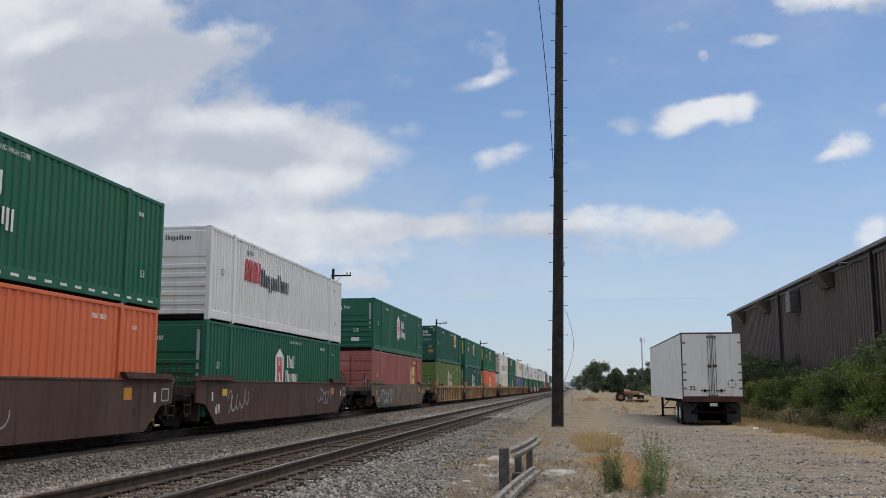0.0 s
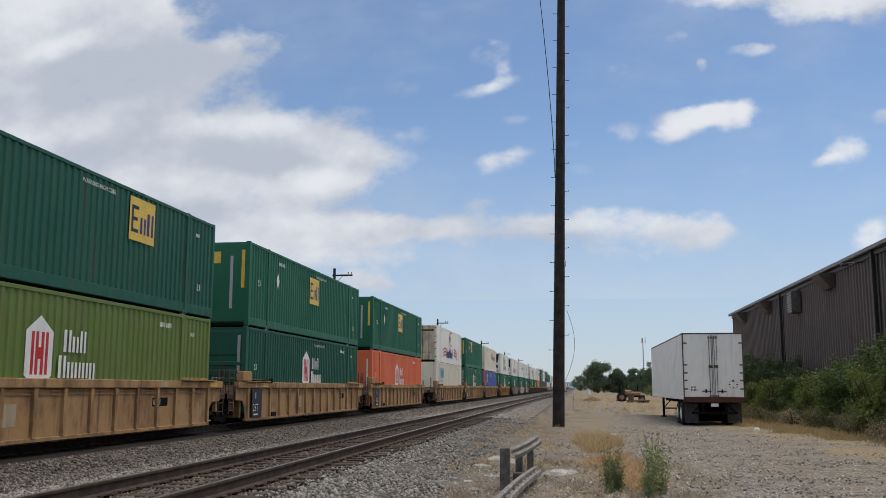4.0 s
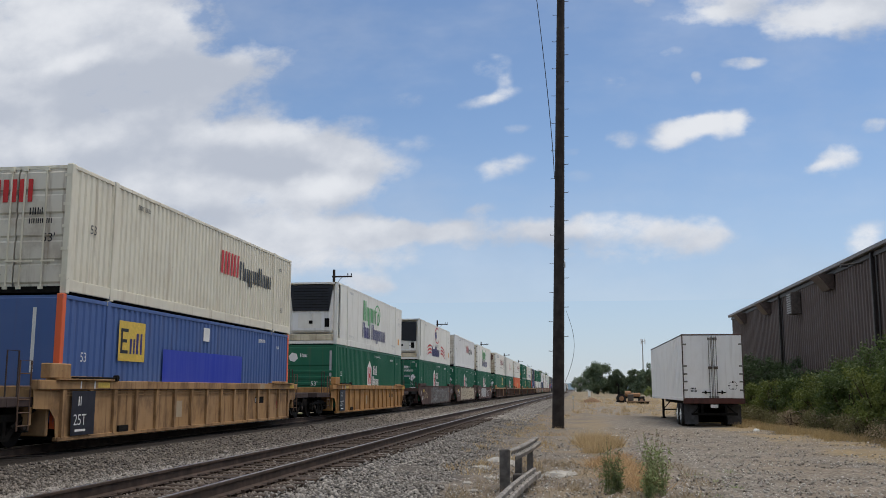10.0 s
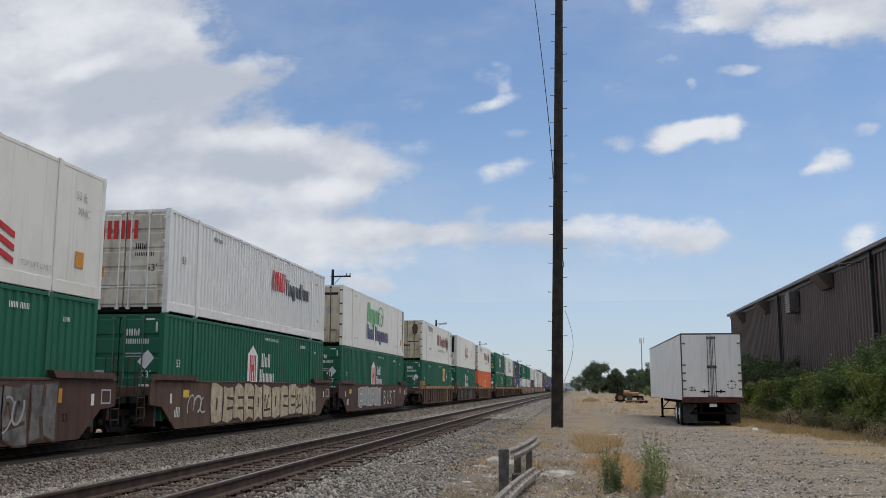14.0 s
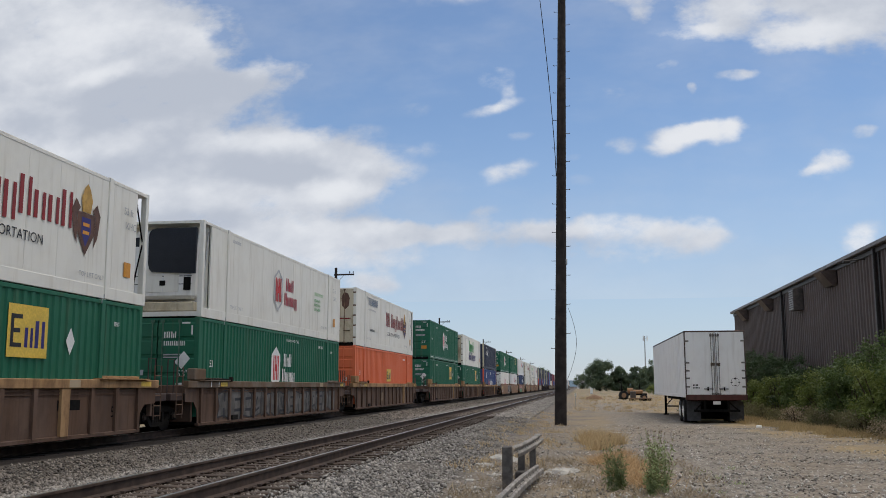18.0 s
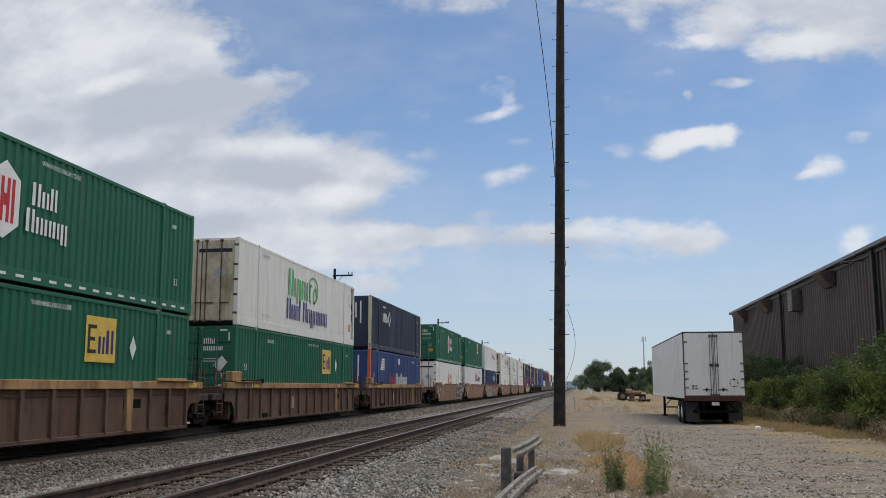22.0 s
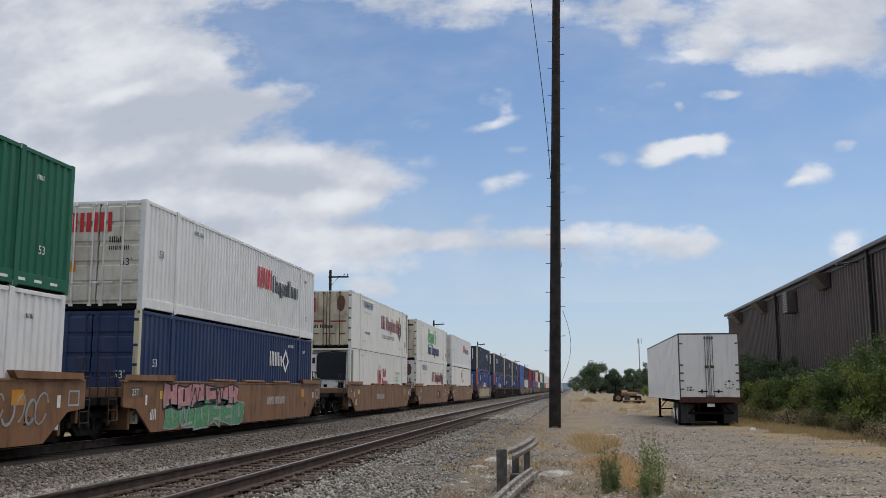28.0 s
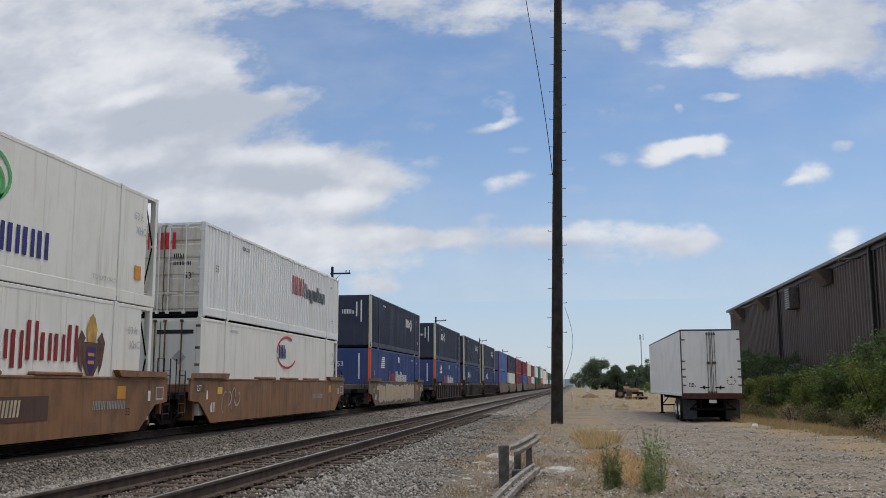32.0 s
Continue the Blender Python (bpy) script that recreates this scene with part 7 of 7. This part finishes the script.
def plants():
    rnd = random.Random(12)
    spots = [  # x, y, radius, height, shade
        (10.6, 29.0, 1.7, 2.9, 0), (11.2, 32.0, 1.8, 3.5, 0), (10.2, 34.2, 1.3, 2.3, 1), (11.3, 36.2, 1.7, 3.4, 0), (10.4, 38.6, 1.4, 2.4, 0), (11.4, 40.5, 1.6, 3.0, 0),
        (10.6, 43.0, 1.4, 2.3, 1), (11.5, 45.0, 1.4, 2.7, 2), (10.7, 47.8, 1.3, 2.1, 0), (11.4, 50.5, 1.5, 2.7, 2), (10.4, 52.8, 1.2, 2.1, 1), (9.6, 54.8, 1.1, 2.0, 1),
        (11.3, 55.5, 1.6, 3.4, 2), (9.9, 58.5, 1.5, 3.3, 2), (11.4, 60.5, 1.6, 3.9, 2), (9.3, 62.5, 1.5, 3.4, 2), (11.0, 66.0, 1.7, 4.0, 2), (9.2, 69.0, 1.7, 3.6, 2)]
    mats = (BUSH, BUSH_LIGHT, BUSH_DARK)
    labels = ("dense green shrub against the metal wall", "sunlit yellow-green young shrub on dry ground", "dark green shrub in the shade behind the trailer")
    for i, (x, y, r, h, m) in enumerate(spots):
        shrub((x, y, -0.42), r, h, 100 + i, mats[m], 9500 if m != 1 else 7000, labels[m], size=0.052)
    # extra low shrub, added to darken the view through under the trailer
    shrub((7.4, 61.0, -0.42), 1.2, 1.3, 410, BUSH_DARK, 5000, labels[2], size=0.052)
    for i in range(11):
        y = 29.5 + i * 2.3
        shrub((10.0 - 0.050 * (y - 30) + rnd.uniform(-0.3, 0.3), y, -0.42), rnd.uniform(0.6, 0.95), rnd.uniform(0.45, 0.8), 330 + i, OLIVE, 2200, "low olive-brown brush at the foot of the shrubs", "dry brush before the shrubs", 0.035)
    for i in range(5):
        shrub((9.6 + rnd.uniform(-0.5, 0.6), 30 + i * 3.0 + rnd.uniform(-0.8, 0.8), -0.42), 0.75, rnd.uniform(0.5, 0.8), 300 + i, DEAD, 1600, "low tangle of dry brown brush", "dry brush before the shrubs", 0.035)
    # far trees, beyond the yard
    g = "trees beyond the yard"
    tree((6.3, 300, -0.4), 5.4, 9.3, 1, "broad dark green tree standing alone", g, 20000, 0.20, 0.45)
    for i, (x, y, r, h) in enumerate(((12.4, 300, 2.9, 7.4), (15.0, 300, 2.6, 5.6), (17.2, 292, 2.8, 7.6), (19.6, 285, 3.0, 6.8), (20.4, 262, 3.2, 8.4), (21.5, 240, 3.3, 8.9), (21.5, 215, 3.2, 8.6), (23.5, 205, 3.5, 9.5), (31, 240, 5, 10), (37, 230, 5, 10), (12, 340, 3.5, 5.5), (1.5, 520, 5, 8))):
        tree((x, y, -0.4), r, h, 20 + i, "dark green tree in a hedgerow", g, 9000, 0.19)
    for i in range(4):
        shrub((14.0 + i * 2.4, 170 + rnd.uniform(-6, 6), -0.42), 2.2, 1.9, 60 + i, BUSH_LIGHT, 900, "low light green hedge bush", "hedge bushes", 0.2)
    # behind the train
    g = "trees behind the train"
    for i, (x, y, r, h) in enumerate(((-66, 84, 5, 9.5), (-63, 94, 4.2, 8.2), (-67, 106, 5, 10.4), (-64, 118, 4, 9.0), (-69, 130, 5.5, 11.2), (-66, 145, 5, 10.0), (-70, 160, 5, 11.5), (-62, 72, 5, 9.8), (-64, 62, 4.5, 8.6), (-63, 53, 4.5, 9.4),
                                      (-17.5, 430, 5.0, 10.2), (-22, 445, 4.5, 9.0), (-27, 430, 5, 9.5), (-30, 320, 4.5, 8.5), (-40, 250, 5, 9))):
        tree((x, y, -0.6), r, h, 200 + i, "leafy green tree behind the tracks", g, 11000, 0.17)


def tufts(name, label, mat, n, area, h0, h1, seed, lean=0.45, weight=None):
    """Grass blades, three-sided, in loose tufts over an area (x0, x1, y0, y1)."""
    rng = np.random.default_rng(seed)
    x0, x1, y0, y1 = area
    m = max(3, n // 26)
    tx, ty = rng.uniform(x0, x1, m), rng.uniform(y0, y1, m)
    if weight is not None:
        keep = np.array([weight(a, b) for a, b in zip(tx, ty)]) > rng.random(m)
        tx, ty = tx[keep], ty[keep]
    idx = rng.integers(0, len(tx), n)
    px, py = tx[idx] + rng.normal(size=n) * 0.13, ty[idx] + rng.normal(size=n) * 0.13
    pz = np.array([ground_z(a) for a in px]) - 0.03
    h = rng.uniform(h0, h1, n)
    a = rng.uniform(0, 6.283, n)
    w = 0.006 + 0.006 * rng.random(n)
    dx, dy = np.cos(a), np.sin(a)
    lx, ly = rng.normal(size=n) * lean * h, rng.normal(size=n) * lean * h
    V = np.stack([np.stack([px - dy * w, py + dx * w, pz], -1), np.stack([px + dy * w, py - dx * w, pz], -1), np.stack([px + lx, py + ly, pz + h], -1)], 1).reshape(-1, 3)
    tagged(new(name, from_arrays(name, V, 3, mat)), label, "grass", kind="stuff")


def drift(cx, cy, rx, ry):
    return lambda x, y: max(0.0, 0.75 - 0.6 * (((x - cx) / rx) ** 2 + ((y - cy) / ry) ** 2) + 0.9 * noise.noise((x * 1.6, y * 0.5, cx)))


def weed(at, h, seed, label, spread=0.30, mat=None):
    """An upright weed: leafy below, with wiry stems that carry small seed heads."""
    rng = np.random.default_rng(seed)
    w = thing("weed", at, label, "weed", "weeds in the yard")
    st, low, high = Build(), [], []
    for k in range(16):
        a, q = rng.uniform(0, 6.283), rng.uniform(0.06, spread)
        top = (q * math.cos(a), q * math.sin(a), h * rng.uniform(0.5, 1.0))
        mid = (top[0] * 0.45, top[1] * 0.45, top[2] * 0.5)
        st.cyl((0.06 * math.cos(a), 0.06 * math.sin(a), -0.02), mid, 0.0045, 0.0035, 4, cap=False).cyl(mid, top, 0.0035, 0.0015, 4, cap=False)
        for f in np.linspace(0.06, 0.80, 12):
            low.append([mid[i] * f * 2 if f < 0.5 else mid[i] + (top[i] - mid[i]) * (f - 0.5) * 2 for i in range(3)])
        for f in np.linspace(0.55, 1.0, 6):
            high.append([mid[i] + (top[i] - mid[i]) * (f - 0.5) * 2 for i in range(3)])
    part("stem", st, mat or WEED, w, kind="stuff")
    part("foliage", from_arrays("foliage", leaf_cloud(rng, 520, np.array(low), 0.085, 0.045, 0.8, 0.16), 4, mat or WEED), parent=w)
    part("seed_heads", from_arrays("seed_heads", leaf_cloud(rng, 420, np.array(high), 0.028, 0.011, 0.2, 0.5), 4, BRUSH), parent=w, kind="stuff")


def yard_plants():
    tufts("dry_grass_patch", "tall dry yellow grass beside the pole", STRAW, 3000, (-0.2, 1.4, 21, 33), 0.08, 0.46, 1, 0.55, weight=drift(0.55, 27.0, 0.42, 4.6))
    tufts("dry_grass_patch", "flattened orange-brown dry grass in gravel", STRAW_WARM, 5200, (-0.5, 1.9, 15.5, 25), 0.07, 0.26, 7, 0.9, weight=drift(0.78, 19.5, 0.62, 3.6))
    tufts("dry_grass_patch", "sparse dry grass round the fallen guardrail", DEAD, 4600, (-2.0, 2.2, 12.0, 22), 0.05, 0.20, 2, 0.9)
    tufts("dry_grass_band", "band of dry yellow grass before the shrubs", DRY_MIX, 16000, (4.0, 9.8, 25, 50), 0.08, 0.30, 3, weight=lambda x, y: max(0.0, min(1.0, (x - (11.4 - y * 0.115)) * 0.9)))
    tufts("dry_grass_far", "dry grass at the far side of the yard", STRAW, 9000, (-0.5, 12, 60, 150), 0.10, 0.40, 4)
    tufts("trackside_grass", "thin dry grass at the foot of the ballast", STRAW, 3500, (-3.0, -0.6, 18, 60), 0.06, 0.2, 5, 0.7)
    tufts("green_grass", "short green weeds scattered in the gravel", WEED, 450, (0.5, 3.0, 13, 24), 0.04, 0.10, 6, 0.8)
    weed((0.47, 15.2, -0.42), 0.86, 1, "dark green wiry weed in gravel", 0.26, WEED_DARK)
    weed((0.62, 15.4, -0.42), 0.58, 2, "small dark green weed in gravel", 0.15, WEED_DARK)
    weed((1.12, 15.3, -0.42), 1.10, 3, "tall pale green weed with seed heads", 0.36)
    weed((1.24, 15.0, -0.42), 0.90, 4, "pale green weed with seed heads", 0.30)
    weed((1.04, 14.7, -0.42), 0.62, 5, "green weed with narrow leaves", 0.20)


plants()
yard_plants()


# ---- the broken guardrail ----
def beam(a, b, face, dips, mat, parent, label):
    """A W-shaped guardrail beam from a to b. face: the way its hollow looks."""
    a, b, face = Vector(a), Vector(b), Vector(face).normalized()
    along = (b - a).normalized()
    up = face.cross(along).normalized()
    prof = ((-0.105, 0.0), (-0.092, 0.025), (-0.068, 0.06), (-0.036, 0.06), (-0.010, 0.005), (0.010, 0.005), (0.036, 0.06), (0.068, 0.06), (0.092, 0.025), (0.105, 0.0))
    n, k = 10, len(prof)
    m = Build()
    for i in range(n + 1):
        f = i / n
        o = a + (b - a) * f + Vector(dips) * math.sin(math.pi * f)
        for off in (0.0, 0.006):
            m.v += [tuple(o + up * u + face * (w + off)) for u, w in prof]
    for i in range(n):
        p, q = i * 2 * k, (i + 1) * 2 * k
        for j in range(k - 1):
            m.f += [(p + j, p + j + 1, q + j + 1, q + j), (p + k + j, q + k + j, q + k + j + 1, p + k + j + 1)]
    part("beam", m, mat, parent, label)
    slots = Build()
    for i in range(1, 12):
        o = a + (b - a) * (i / 12) + Vector(dips) * math.sin(math.pi * i / 12)
        c = o + face * 0.017
        slots.poly([tuple(c + up * u + along * w) for u, w in ((-0.012, -0.04), (0.012, -0.04), (0.012, 0.04), (-0.012, 0.04))])
    part("bolt_slots", slots, DARK, parent, kind="stuff")


def guardrail():
    steel = plain("weathered_zinc", (0.29, 0.27, 0.245), 0.85, 0.0, 0.45, 7.0)
    grey = plain("grey_timber", (0.14, 0.128, 0.118), 0.9, 0, 0.4, 8.0, 0.5)
    g = thing("guardrail", (-1.1, 15.4, -0.42), "broken steel guardrail on grey timber posts", "guardrail")
    part("post", Build().box(-0.16, 0.0, -0.07, 0.09, -0.1, 0.66, 0.015), grey, g, "split grey timber post")
    part("post", Build().box(0.00, 0.12, 1.3, 1.44, -0.1, 0.46, 0.015), grey, g)
    part("post", Build().box(0.10, 0.22, 3.3, 3.42, -0.1, 0.50, 0.015), grey, g)
    part("stub", Build().box(0.02, 0.26, 0.35, 0.5, -0.02, 0.24, 0.02), grey, g, "sawn timber stub")
    beam((0.02, -0.02, 0.56), (0.26, 4.3, 0.56), (0.75, -0.1, 0.62), (0.02, 0, -0.01), steel, g, "pitted grey steel beam")
    f = thing("fallen_beam", (-0.75, 17.0, -0.42), "fallen steel guardrail beam lying in dry weeds", "guardrail")
    beam((0.0, 0.0, 0.16), (-0.32, -5.6, 0.12), (0.55, 0.0, 0.83), (0.0, 0, 0.04), steel, f, "pale weathered steel beam")


guardrail()


# ---- small things on the ground ----
def slab(name, at, sx, sy, sz, seed, mat, label, category, rz=0.0):
    """A low broken lump with a flattened top."""
    b, n = Build(), 12
    rows = ((1.0, -0.15), (1.02, 0.25), (0.90, 0.72), (0.62, 0.96), (0.25, 1.0))
    for k, zf in rows:
        for i in range(n):
            a = 6.2832 * i / n
            q = k * (1 + 0.34 * noise.noise((math.cos(a) * 1.7 + seed, math.sin(a) * 1.7, zf)))
            b.v.append((sx * q * math.cos(a), sy * q * math.sin(a), sz * (zf + 0.30 * noise.noise((math.cos(a) * 2.3, math.sin(a) * 2.3 + seed, k * 3)) * (zf > 0))))
    m = len(rows)
    b.f = [(j * n + i, j * n + (i + 1) % n, (j + 1) * n + (i + 1) % n, (j + 1) * n + i) for j in range(m - 1) for i in range(n)] + [tuple((m - 1) * n + i for i in range(n))]
    ob = new(name, b.mesh(name, mat))
    ob.matrix_basis = pose(*at, rz=rz)
    tagged(ob, label, category, "lumps of rubble")


CONCRETE = plain("broken_concrete", (0.42, 0.40, 0.36), 0.9, 0, 0.25, 6, 0.4)
for i, (x, y, sx, sy, sz) in enumerate(((-0.40, 18.2, 0.26, 0.30, 0.10), (-0.22, 18.5, 0.16, 0.2, 0.07), (-0.62, 18.0, 0.12, 0.15, 0.06), (-1.75, 21.5, 0.35, 0.28, 0.10), (-1.45, 20.8, 0.2, 0.2, 0.08), (-2.0, 19.6, 0.2, 0.16, 0.07), (-1.7, 15.2, 0.14, 0.12, 0.05), (-1.55, 17.4, 0.16, 0.12, 0.06), (-1.9, 16.4, 0.12, 0.1, 0.05))):
    slab("rubble", (x, y, -0.43), sx, sy, sz, 40 + i, CONCRETE, "pale broken concrete lump in the dirt", "rubble", i * 37)
slab("litter", (1.22, 34.0, -0.42), 0.24, 0.10, 0.03, 3, WHITE, "flat white piece of litter on gravel", "litter", 8)
slab("litter", (6.9, 38.5, -0.42), 0.12, 0.10, 0.10, 5, WHITE, "small white scrap in dry grass", "litter", 30)


def mound():
    b = Build()
    n = 14
    for j in range(5):
        f = j / 4
        for i in range(n):
            a = 6.2832 * i / n
            q = (1 - f) * (1 + 0.25 * noise.noise((math.cos(a) * 2, math.sin(a) * 2, f)))
            b.v.append((1.25 * q * math.cos(a), 0.9 * q * math.sin(a), 0.62 * f ** 0.7))
    b.f = [(j * n + i, j * n + (i + 1) % n, (j + 1) * n + (i + 1) % n, (j + 1) * n + i) for j in range(4) for i in range(n)]
    ob = new("dirt_mound", b.mesh("dirt_mound", plain("red_dirt", (0.20, 0.125, 0.075), 0.95, 0, 0.3, 4, 0.5), True))
    ob.location = (1.75, 118, -0.44)
    tagged(ob, "low mound of reddish dirt on the yard", "mound")


mound()


def tractor():
    org = paint("machine_orange", (0.33, 0.17, 0.075), amount=0.6, grime=0.4)
    tyre = plain("tyre_rubber", (0.025, 0.024, 0.023), 0.85, 0, 0.3, 20)
    t = thing("tractor", (5.9, 112, -0.42), "old orange tractor parked at the edge of the yard", "tractor")
    part("hood", Build().box(0.1, 1.35, -0.35, 0.35, 0.75, 1.18, 0.10), org, t, "faded orange engine hood")
    part("frame", Build().box(-1.2, 1.8, -0.25, 0.25, 0.55, 0.78, 0.03), DARK, t)
    part("fuel_tank", Build().cyl((-0.4, 0, 1.05), (0.25, 0, 1.05), 0.36, 0.36, 14), org, t, "rounded orange tank")
    part("seat", Build().box(-0.95, -0.55, -0.22, 0.22, 0.9, 1.0, 0.03).box(-1.0, -0.92, -0.22, 0.22, 0.95, 1.35, 0.03), DARK, t)
    part("roll_bar", Build().box(-1.15, -1.05, -0.5, -0.42, 0.75, 2.1).box(-1.15, -1.05, 0.42, 0.5, 0.75, 2.1).box(-1.15, -1.05, -0.5, 0.5, 2.05, 2.15), DARK, t, "dark roll bar")
    part("exhaust", Build().cyl((1.0, 0.2, 1.3), (1.0, 0.2, 1.95), 0.04), DARK, t)
    for x, y, r in ((-0.85, -0.65, 0.55), (-0.85, 0.65, 0.55), (1.45, -0.6, 0.36), (1.45, 0.6, 0.36)):
        wl = part("wheel", Build().cyl((0, -0.14, 0), (0, 0.14, 0), r, r, 16), tyre, t, at=(x, y, r))
        part("rim", Build().cyl((0, -0.16, 0), (0, 0.16, 0), r * 0.5, r * 0.5, 12), org, wl)
    d = thing("implement", (5.9, 106, -0.42), "flat rusty farm implement lying on the ground", "implement")
    part("deck", Build().box(-0.6, 1.9, -0.7, 0.7, 0.22, 0.34, 0.03), paint("implement_rust", (0.20, 0.12, 0.07), amount=0.5), d)
    part("runner", Build().box(-0.5, 1.8, -0.72, -0.62, 0.0, 0.24).box(-0.5, 1.8, 0.62, 0.72, 0.0, 0.24), DARK, d)
    part("drawbar", Build().box(-1.7, -0.5, -0.06, 0.06, 0.22, 0.34), DARK, d)
    part("hopper", Build().box(-0.4, 0.2, -0.4, 0.4, 0.34, 1.05, 0.05), paint("machine_dark", (0.08, 0.07, 0.06), amount=0.4), d)


tractor()


def far_things():
    c = thing("relay_cabinet", (2.4, 196, -0.42), "small white trackside cabinet", "cabinet")
    part("body", Build().box(-0.28, 0.28, -0.25, 0.25, 0.1, 1.15, 0.03), WHITE, c)
    part("plinth", Build().box(-0.33, 0.33, -0.3, 0.3, -0.1, 0.1), CONCRETE, c)
    m = thing("marker_post", (-0.35, 78, -0.42), "thin metal marker post beside the track", "post")
    part("shaft", Build().cyl((0, 0, -0.1), (0, 0, 1.05), 0.025, sides=6), BARE, m)
    part("plate", Build().box(-0.07, 0.07, -0.035, -0.027, 0.85, 1.05), WHITE, m)
    tw = thing("radio_tower", (27.0, 395, -0.42), "slim grey radio mast with antennas above the trees", "tower")
    part("mast", Build().cyl((0, 0, 0), (0, 0, 22.0), 0.35, 0.18, 10), BARE, tw)
    for k, a in enumerate((0.0, 2.09, 4.19)):
        part("antenna", Build().box(1.0 * math.cos(a) - 0.18, 1.0 * math.cos(a) + 0.18, 1.0 * math.sin(a) - 0.12, 1.0 * math.sin(a) + 0.12, 20.0, 22.2, 0.03), WHITE, tw)
        part("antenna_arm", Build().cyl((0, 0, 21.1), (math.cos(a), math.sin(a), 21.1), 0.06, sides=6), BARE, tw)
    sh = plain("white_sheet_metal", (0.72, 0.73, 0.74), 0.5, 0.1, 0.1, 0.6)
    b = thing("shed", (-46, 105, -0.05), "long low white metal shed behind the train", "building")
    part("wall", Build().waves(0, 0.04, -62, 62, 0, 3.4, 0.6, 1).box(-14, -0.06, -62, -61.9, 0, 3.4).box(-14, -0.06, 61.9, 62, 0, 3.4), sh, b)
    part("roof", Build().quad((0.3, -62.3, 3.4), (0.3, 62.3, 3.4), (-7, 62.3, 4.5), (-7, -62.3, 4.5)).quad((-7, -62.3, 4.5), (-7, 62.3, 4.5), (-14.3, 62.3, 3.4), (-14.3, -62.3, 3.4)), sh, b, "white low-pitched roof")
    part("eave_trim", Build().box(0.05, 0.3, -62.3, 62.3, 3.22, 3.39), BARE, b)
    for i, (x, w, h) in enumerate(((1.0, 5, 4.2), (7.5, 6, 3.6), (-12, 8, 4.5))):
        s = thing("far_shed", (x, 640 + i * 12, -0.42), "distant pale low shed near the horizon", "building", "distant sheds")
        part("wall", Build().box(-w / 2, w / 2, 0, 8, 0, h), sh, s)
        part("roof", Build().prism([(-0.4, h), (8.4, h), (4, h + 1.2)], -w / 2 - 0.3, w / 2 + 0.3), plain("roof_sheet", (0.30, 0.28, 0.26), 0.5, 0.4), s)
    hill = Build()
    n = 60
    for i in range(n + 1):
        x = -1800 + 3600 * i / n
        z = 16 + 9 * noise.noise((x * 0.004, 3, 0)) + 5 * noise.noise((x * 0.02, 9, 0))
        hill.v += [(x, 2400, -3), (x, 2500, z)]
    hill.f = [(2 * i, 2 * i + 2, 2 * i + 3, 2 * i + 1) for i in range(n)]
    tagged(new("backdrop_hills", hill.mesh("backdrop_hills", plain("hazy_hills", (0.20, 0.27, 0.30), 1.0, 0, 0.15, 0.01))), "hazy blue-green wooded ridge on the horizon", "hills", kind="structure")


far_things()


# ---- ties of the tracks ----
ties()


def motions():
    times = range(33)
    for ob in TRAIN:
        x, y, z = ob.location
        walk(ob, [(t, pose(x, y - travelled(t), z)) for t in times])
    walk(clouds, [(t, pose(-0.1 * (t - 6), 7.2 * (t - 6), CLOUD_H)) for t in (0, 8, 16, 24, 32)])
    # the loose wire sways on its fixing
    for ob in SWAY:
        x, y, z = ob.location
        walk(ob, [(t, pose(x, y, z, 0, a, 0)) for t, a in ((0, 2.0), (6, 1.7), (9, 1.2), (13, 0.9), (19, 1.7), (23, 0.6), (28, 0.6), (32, -1.6))])
    # wheels roll on the rail: one turning for all wheelsets at the same place in their truck
    made = {}
    for ob in [o for o in bpy.data.objects if o.name.split(".")[0] == "wheelset"]:
        x, y, z = ob.location
        k = round(y, 2)
        if k not in made:
            walk(ob, [(i / 30, pose(x, y, z, math.degrees(travelled(i / 30) / 0.42), 0, 0)) for i in range(32 * 30 + 1)])
            made[k] = ob.animation_data
        else:
            ob.rotation_mode = "QUATERNION"
            a = ob.animation_data_create()
            a.action = made[k].action
            a.action_slot = made[k].action_slot


motions()
